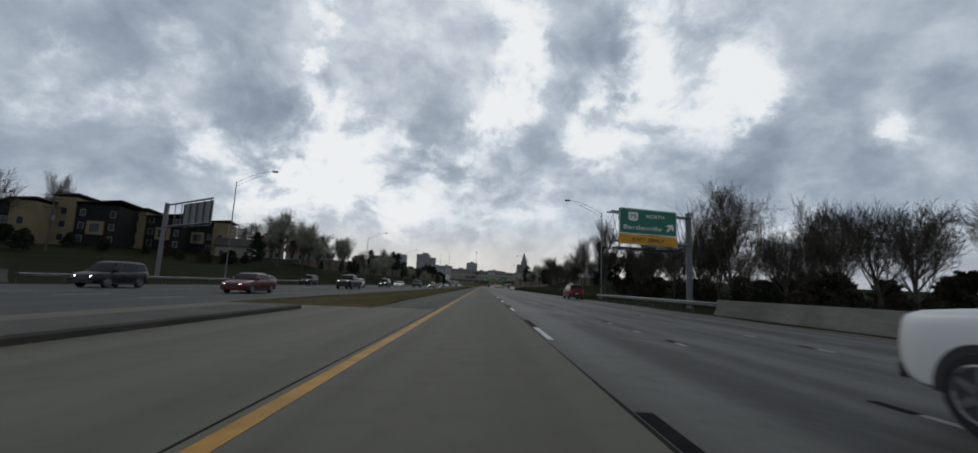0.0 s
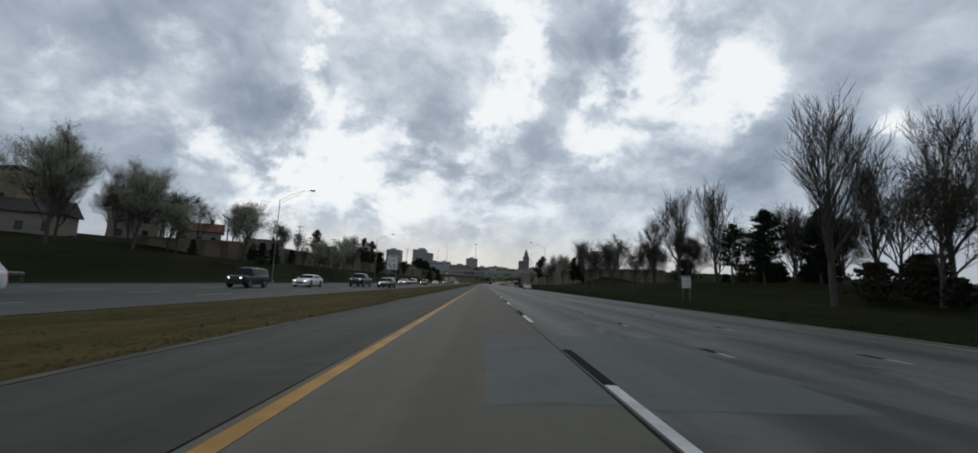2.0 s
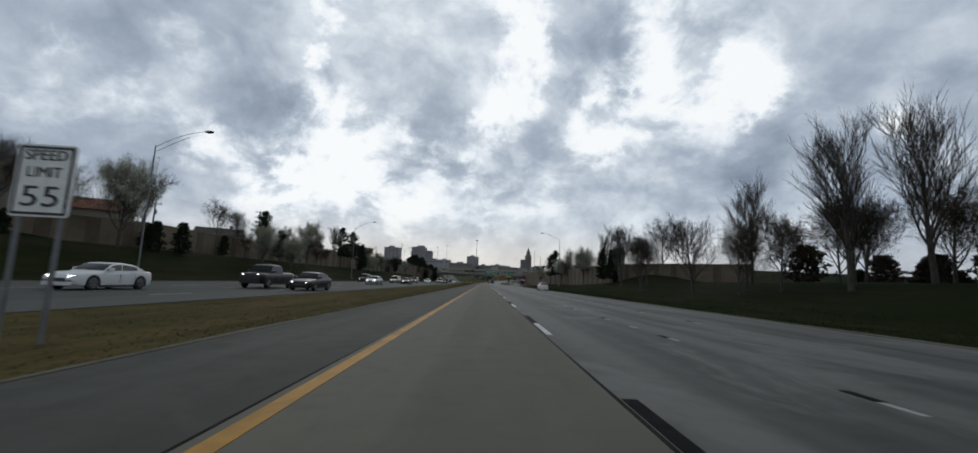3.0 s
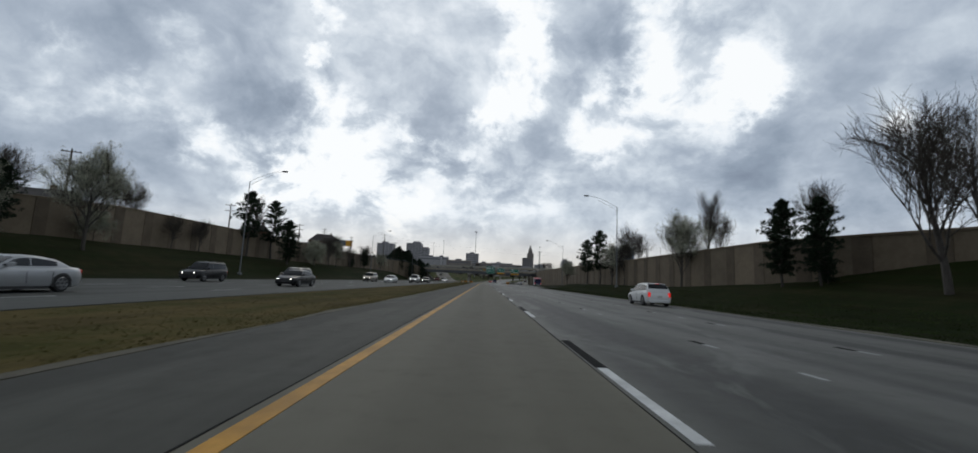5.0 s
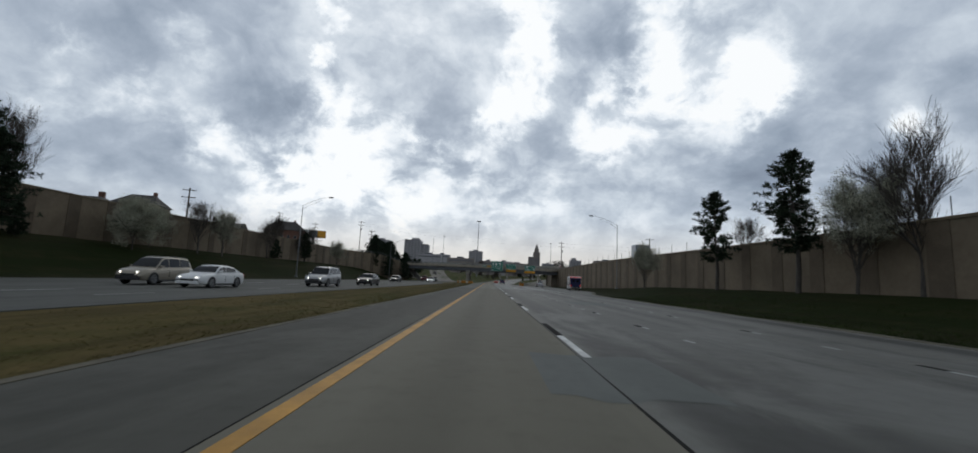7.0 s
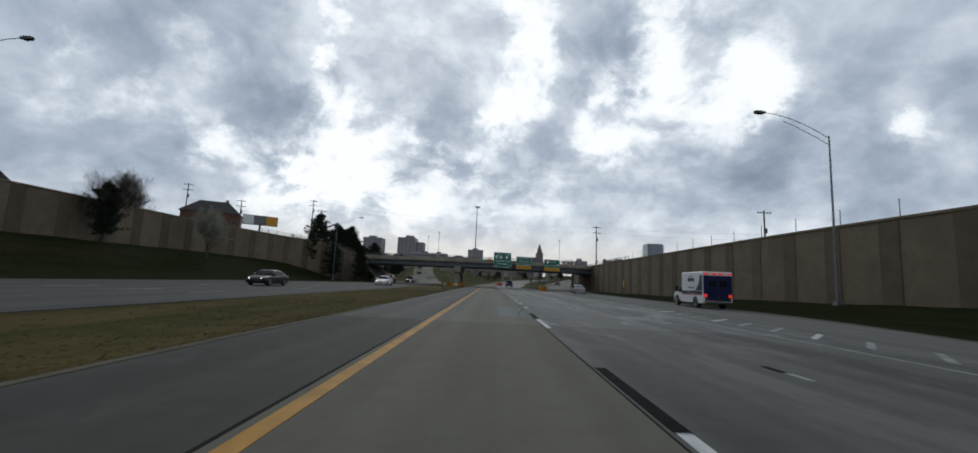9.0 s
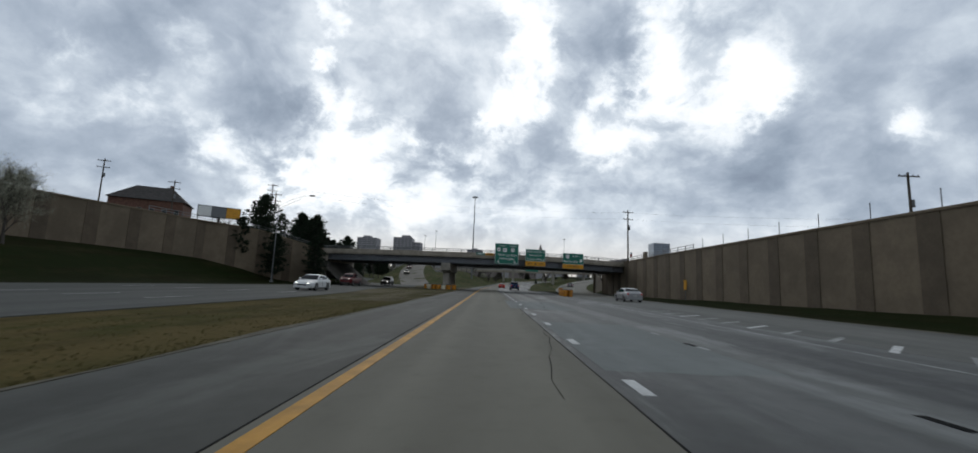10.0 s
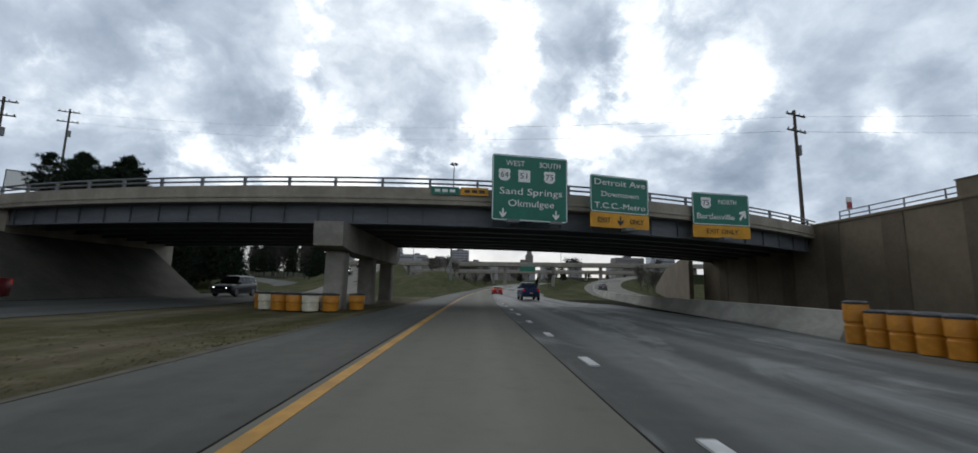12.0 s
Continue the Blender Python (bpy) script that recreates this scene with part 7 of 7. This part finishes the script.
def ambulance(x, y, yaw):
    t = thing("ambulance", pose(x, y, 0, 0, 0, yaw), "white box ambulance with blue and red stripes and lit lamps", "ambulance", "traffic")
    W = PAINTS["white"]
    hw = 1.15
    box = M()
    box.bev(-hw, hw, -3.5, 0.75, 0.62, 2.92, 0.07)
    body = part("box_body", box, W, t)
    cab = M()
    c = 0.95
    rings = []
    for yy, zl, zh, k in ((0.76, 0.45, 2.0, 1.0), (1.35, 0.45, 2.02, 1.0), (1.75, 0.45, 1.98, 0.97), (2.25, 0.45, 1.32, 0.99), (3.05, 0.45, 1.2, 0.97), (3.3, 0.5, 1.02, 0.9), (3.36, 0.55, 0.8, 0.86)):
        rings.append([(-c * k, yy, zl), (-c * k, yy, min(zh, 1.2)), (-c * k * (0.86 if zh > 1.4 else 0.96), yy, zh - 0.05), (-c * k * 0.7, yy, zh), (c * k * 0.7, yy, zh), (c * k * (0.86 if zh > 1.4 else 0.96), yy, zh - 0.05), (c * k, yy, min(zh, 1.2)), (c * k, yy, zl)])
    cab.loft(rings)
    part("cab", cab, W, t, smooth=30)
    for sd in (-1, 1):
        w = M()
        w.loft([[(sd * 0.955, 0.95, 1.24), (sd * 0.955, 2.05, 1.24), (sd * 0.86, 1.72, 1.86), (sd * 0.84, 0.95, 1.9)], [(sd * 0.97, 0.95, 1.24), (sd * 0.97, 2.05, 1.24), (sd * 0.875, 1.72, 1.86), (sd * 0.855, 0.95, 1.9)]])
        part("side_window", w, CARGLASS, t)
        x0 = sd * (hw + 0.004)
        for z0, z1, mt, y0, y1, nm in ((1.14, 1.36, PAINTS["ambulance_blue"], -3.42, 0.70, "blue_stripe"), (1.04, 1.12, PAINTS["ambulance_red"], -3.42, 0.70, "red_stripe")):
            s = M()
            s.box(min(x0, x0 + sd * 0.006), max(x0, x0 + sd * 0.006), y0, y1, z0, z1)
            part(nm, s, mt, t)
        # sweep of blue towards the rear
        s = M()
        arc = [(-3.43, 1.40), (-1.95, 1.40), (-2.35, 1.55), (-2.7, 1.85), (-2.9, 2.25), (-2.98, 2.62), (-3.43, 2.62)]
        s.loft([[(x0, p, q) for p, q in arc], [(x0 + sd * 0.007, p, q) for p, q in arc]])
        part("blue_sweep", s, PAINTS["ambulance_blue"], t)
        ob = new("lettering", text_mesh("AMBULANCE", 0.22, SIGNBLACK, 1.25))
        ob.parent = t
        ob.matrix_basis = Matrix.Translation((sd * (hw + 0.012), -1.35, 1.62)) @ Matrix.Rotation(radians(90 * sd), 4, "Z")
        for k, (a, b, z0, z1) in enumerate(((-1.95, -0.62, 2.12, 2.42), (-1.6, -0.95, 2.5, 2.58))):
            e = M()
            e.bev(min(x0, x0 + sd * 0.008), max(x0, x0 + sd * 0.008), a, b, z0, z1, 0.003)
            part("emblem_bar", e, PAINTS["ambulance_blue"], t, "plain dark blue emblem")
        for yy in (-2.1, 2.35):
            a = M()
            pts = [(math.cos(q), math.sin(q)) for q in (math.pi * j / 12 for j in range(13))]
            arc = [(yy + 0.52 * u, 0.42 + 0.52 * v) for u, v in pts]
            xo = sd * (hw if yy < 0 else 0.96)
            a.loft([[(xo - sd * 0.1, p, q) for p, q in arc], [(xo + sd * 0.008, p, q) for p, q in arc]])
            part("wheel_arch", a, PLASTIC, t)
            wheel(t, sd * (hw - 0.16 if yy < 0 else 0.86), yy, 0.42, sd, 0.28)
        m = M()
        m.bev(min(sd * 0.98, sd * 1.28), max(sd * 0.98, sd * 1.28), 1.95, 2.08, 1.3, 1.75, 0.03)
        part("mirror", m, PLASTIC, t)
        s = M()
        s.box(min(sd * 0.7, sd * hw), max(sd * 0.7, sd * hw), -3.4, 0.7, 0.42, 0.62)
        part("skirt", s, W, t)
        for k, yy in enumerate((-0.1, -0.9)):
            d = M()
            d.bev(min(x0, x0 + sd * 0.02), max(x0, x0 + sd * 0.02), yy - 0.14, yy + 0.14, 1.18, 1.32, 0.006)
            part("grab_plate", d, CHROME, t)
        l = M()
        l.bev(min(sd * 0.62, sd * 0.92), max(sd * 0.62, sd * 0.92), 3.2, 3.38, 0.78, 0.98, 0.03)
        part("headlight", l, HEADOFF, t)
        l = M()
        l.bev(min(sd * 0.82, sd * 1.08), max(sd * 0.82, sd * 1.08), -3.53, -3.49, 0.92, 1.16, 0.01)
        part("taillight", l, BRAKE, t)
    r = M()
    r.box(-hw + 0.06, hw - 0.06, -3.512, -3.49, 1.14, 2.6)
    part("rear_panel", r, PAINTS["ambulance_blue"], t, "dark blue rear end")
    for sd in (-1, 1):
        d = M()
        d.bev(min(sd * 0.03, sd * 0.78), max(sd * 0.03, sd * 0.78), -3.53, -3.511, 0.75, 2.45, 0.008)
        door = part("rear_door", d, PAINTS["ambulance_blue"], t)
        w = M()
        w.box(min(sd * 0.14, sd * 0.66), max(sd * 0.14, sd * 0.66), -3.542, -3.529, 1.75, 2.2)
        part("window", w, CARGLASS, door)
    for xx in (-0.9, -0.25, 0.25, 0.9):
        b = M()
        b.bev(xx - 0.16, xx + 0.16, -3.56, -3.49, 2.68, 2.8, 0.02)
        part("warning_lamp", b, BRAKE, t, "red rear warning lamp")
    b = M()
    b.bev(-1.05, 1.05, -3.72, -3.48, 0.42, 0.6, 0.03)
    part("bumper", b, CHROME, t, "bright tread-plate step")
    b = M()
    b.box(-1.0, 1.0, -3.515, -3.49, 0.62, 1.12)
    part("rear_kick_panel", b, CHROME, t)
    b = M()
    b.bev(-0.9, 0.9, 3.28, 3.46, 0.42, 0.66, 0.05)
    part("bumper", b, PLASTIC, t)
    b = M()
    b.loft([[(-0.78, 1.80, 1.9), (0.78, 1.80, 1.9), (0.86, 2.22, 1.36), (-0.86, 2.22, 1.36)], [(-0.78, 1.83, 1.92), (0.78, 1.83, 1.92), (0.86, 2.26, 1.38), (-0.86, 2.26, 1.38)]])
    part("windscreen", b, CARGLASS, t)


ambulance(18.0, 291.2, -3.0)
car("suv", "red", 12.0, 57.0, True, "dark red family SUV driving in an outer lane")
car("hatch", "white", 11.9, 172.8, True, "white hatchback with brake lamps lit", brake=True)
car("sedan", "silver", 15.2, 329.0, True, "silver sedan in the exit lane beside the wall")
car("pickup", "white", 5.75, 2.2, True, "white pickup truck alongside in an outer lane", category="truck")
car("pickup", "blue", 5.6, 383.0, True, "dark blue pickup truck under the overpass", category="truck")
car("sedan", "brightred", 3.4, 412.0, True, "bright red car beyond the overpass", brake=True)
car("sedan", "grey", 27.0, 428.0, True, "grey car on the exit ramp", z=1.15, yaw=-14)
for a in (("suv", "black", -26.4, 31.5, "black SUV coming the other way"), ("sedan", "darkred", -16.8, 32.0, "dark red sedan coming the other way"),
          ("pickup", "charcoal", -18.0, 59.6, "dark pickup with headlamps lit"), ("sedan", "grey", -29.2, 58.6, "grey sedan with headlamps lit"),
          ("hatch", "white", -21.0, 73.6, "white hatchback with a black grille"), ("jeep", "black", -30.6, 77.5, "boxy black off-roader coming the other way"),
          ("jeep", "charcoal", -21.6, 97.2, "dark boxy off-roader coming the other way"), ("coupe", "white", -20.6, 108.6, "white muscle car with a dark grille"),
          ("pickup", "charcoal", -18.0, 121.5, "dark pickup with headlamps lit"), ("sedan", "charcoal", -13.8, 120.0, "dark sedan with headlamps lit"),
          ("coupe", "silver", -18.3, 157.8, "silver coupe coming the other way"), ("sedan", "black", -16.8, 180.2, "black sedan with headlamps lit"),
          ("suv", "black", -26.8, 183.0, "black SUV in the far lane"), ("van", "tan", -21.5, 191.0, "beige minivan with headlamps lit"),
          ("suv", "tan", -22.6, 227.4, "beige SUV with headlamps lit"), ("sedan", "white", -18.4, 226.8, "white sedan coming the other way"),
          ("suv", "silver", -15.8, 239.5, "silver crossover with headlamps lit"), ("sedan", "charcoal", -15.0, 252.0, "dark sedan with headlamps lit"),
          ("sedan", "black", -20.6, 293.8, "black sedan coming the other way"), ("sedan", "white", -16.6, 321.5, "white sedan before the overpass"),
          ("suv", "black", -22.2, 374.5, "black SUV under the overpass"), ("pickup", "red", -23.0, 352.5, "dark red pickup with headlamps lit before the overpass")):
    car(a[0], a[1], a[2], a[3], False, a[4], category="truck" if a[0] == "pickup" else "car")
for i, (k, c) in enumerate((("sedan", "charcoal"), ("suv", "darkred"), ("sedan", "silver"), ("pickup", "black"))):
    p = UPHILL[min(len(UPHILL) - 1, 8 + 5 * i)]
    car(k, c, p.x - 1.8, p.y, False, "car coming down the climbing branch, headlamps lit", yaw=10, z=p.z + 0.03, category="truck" if k == "pickup" else "car")
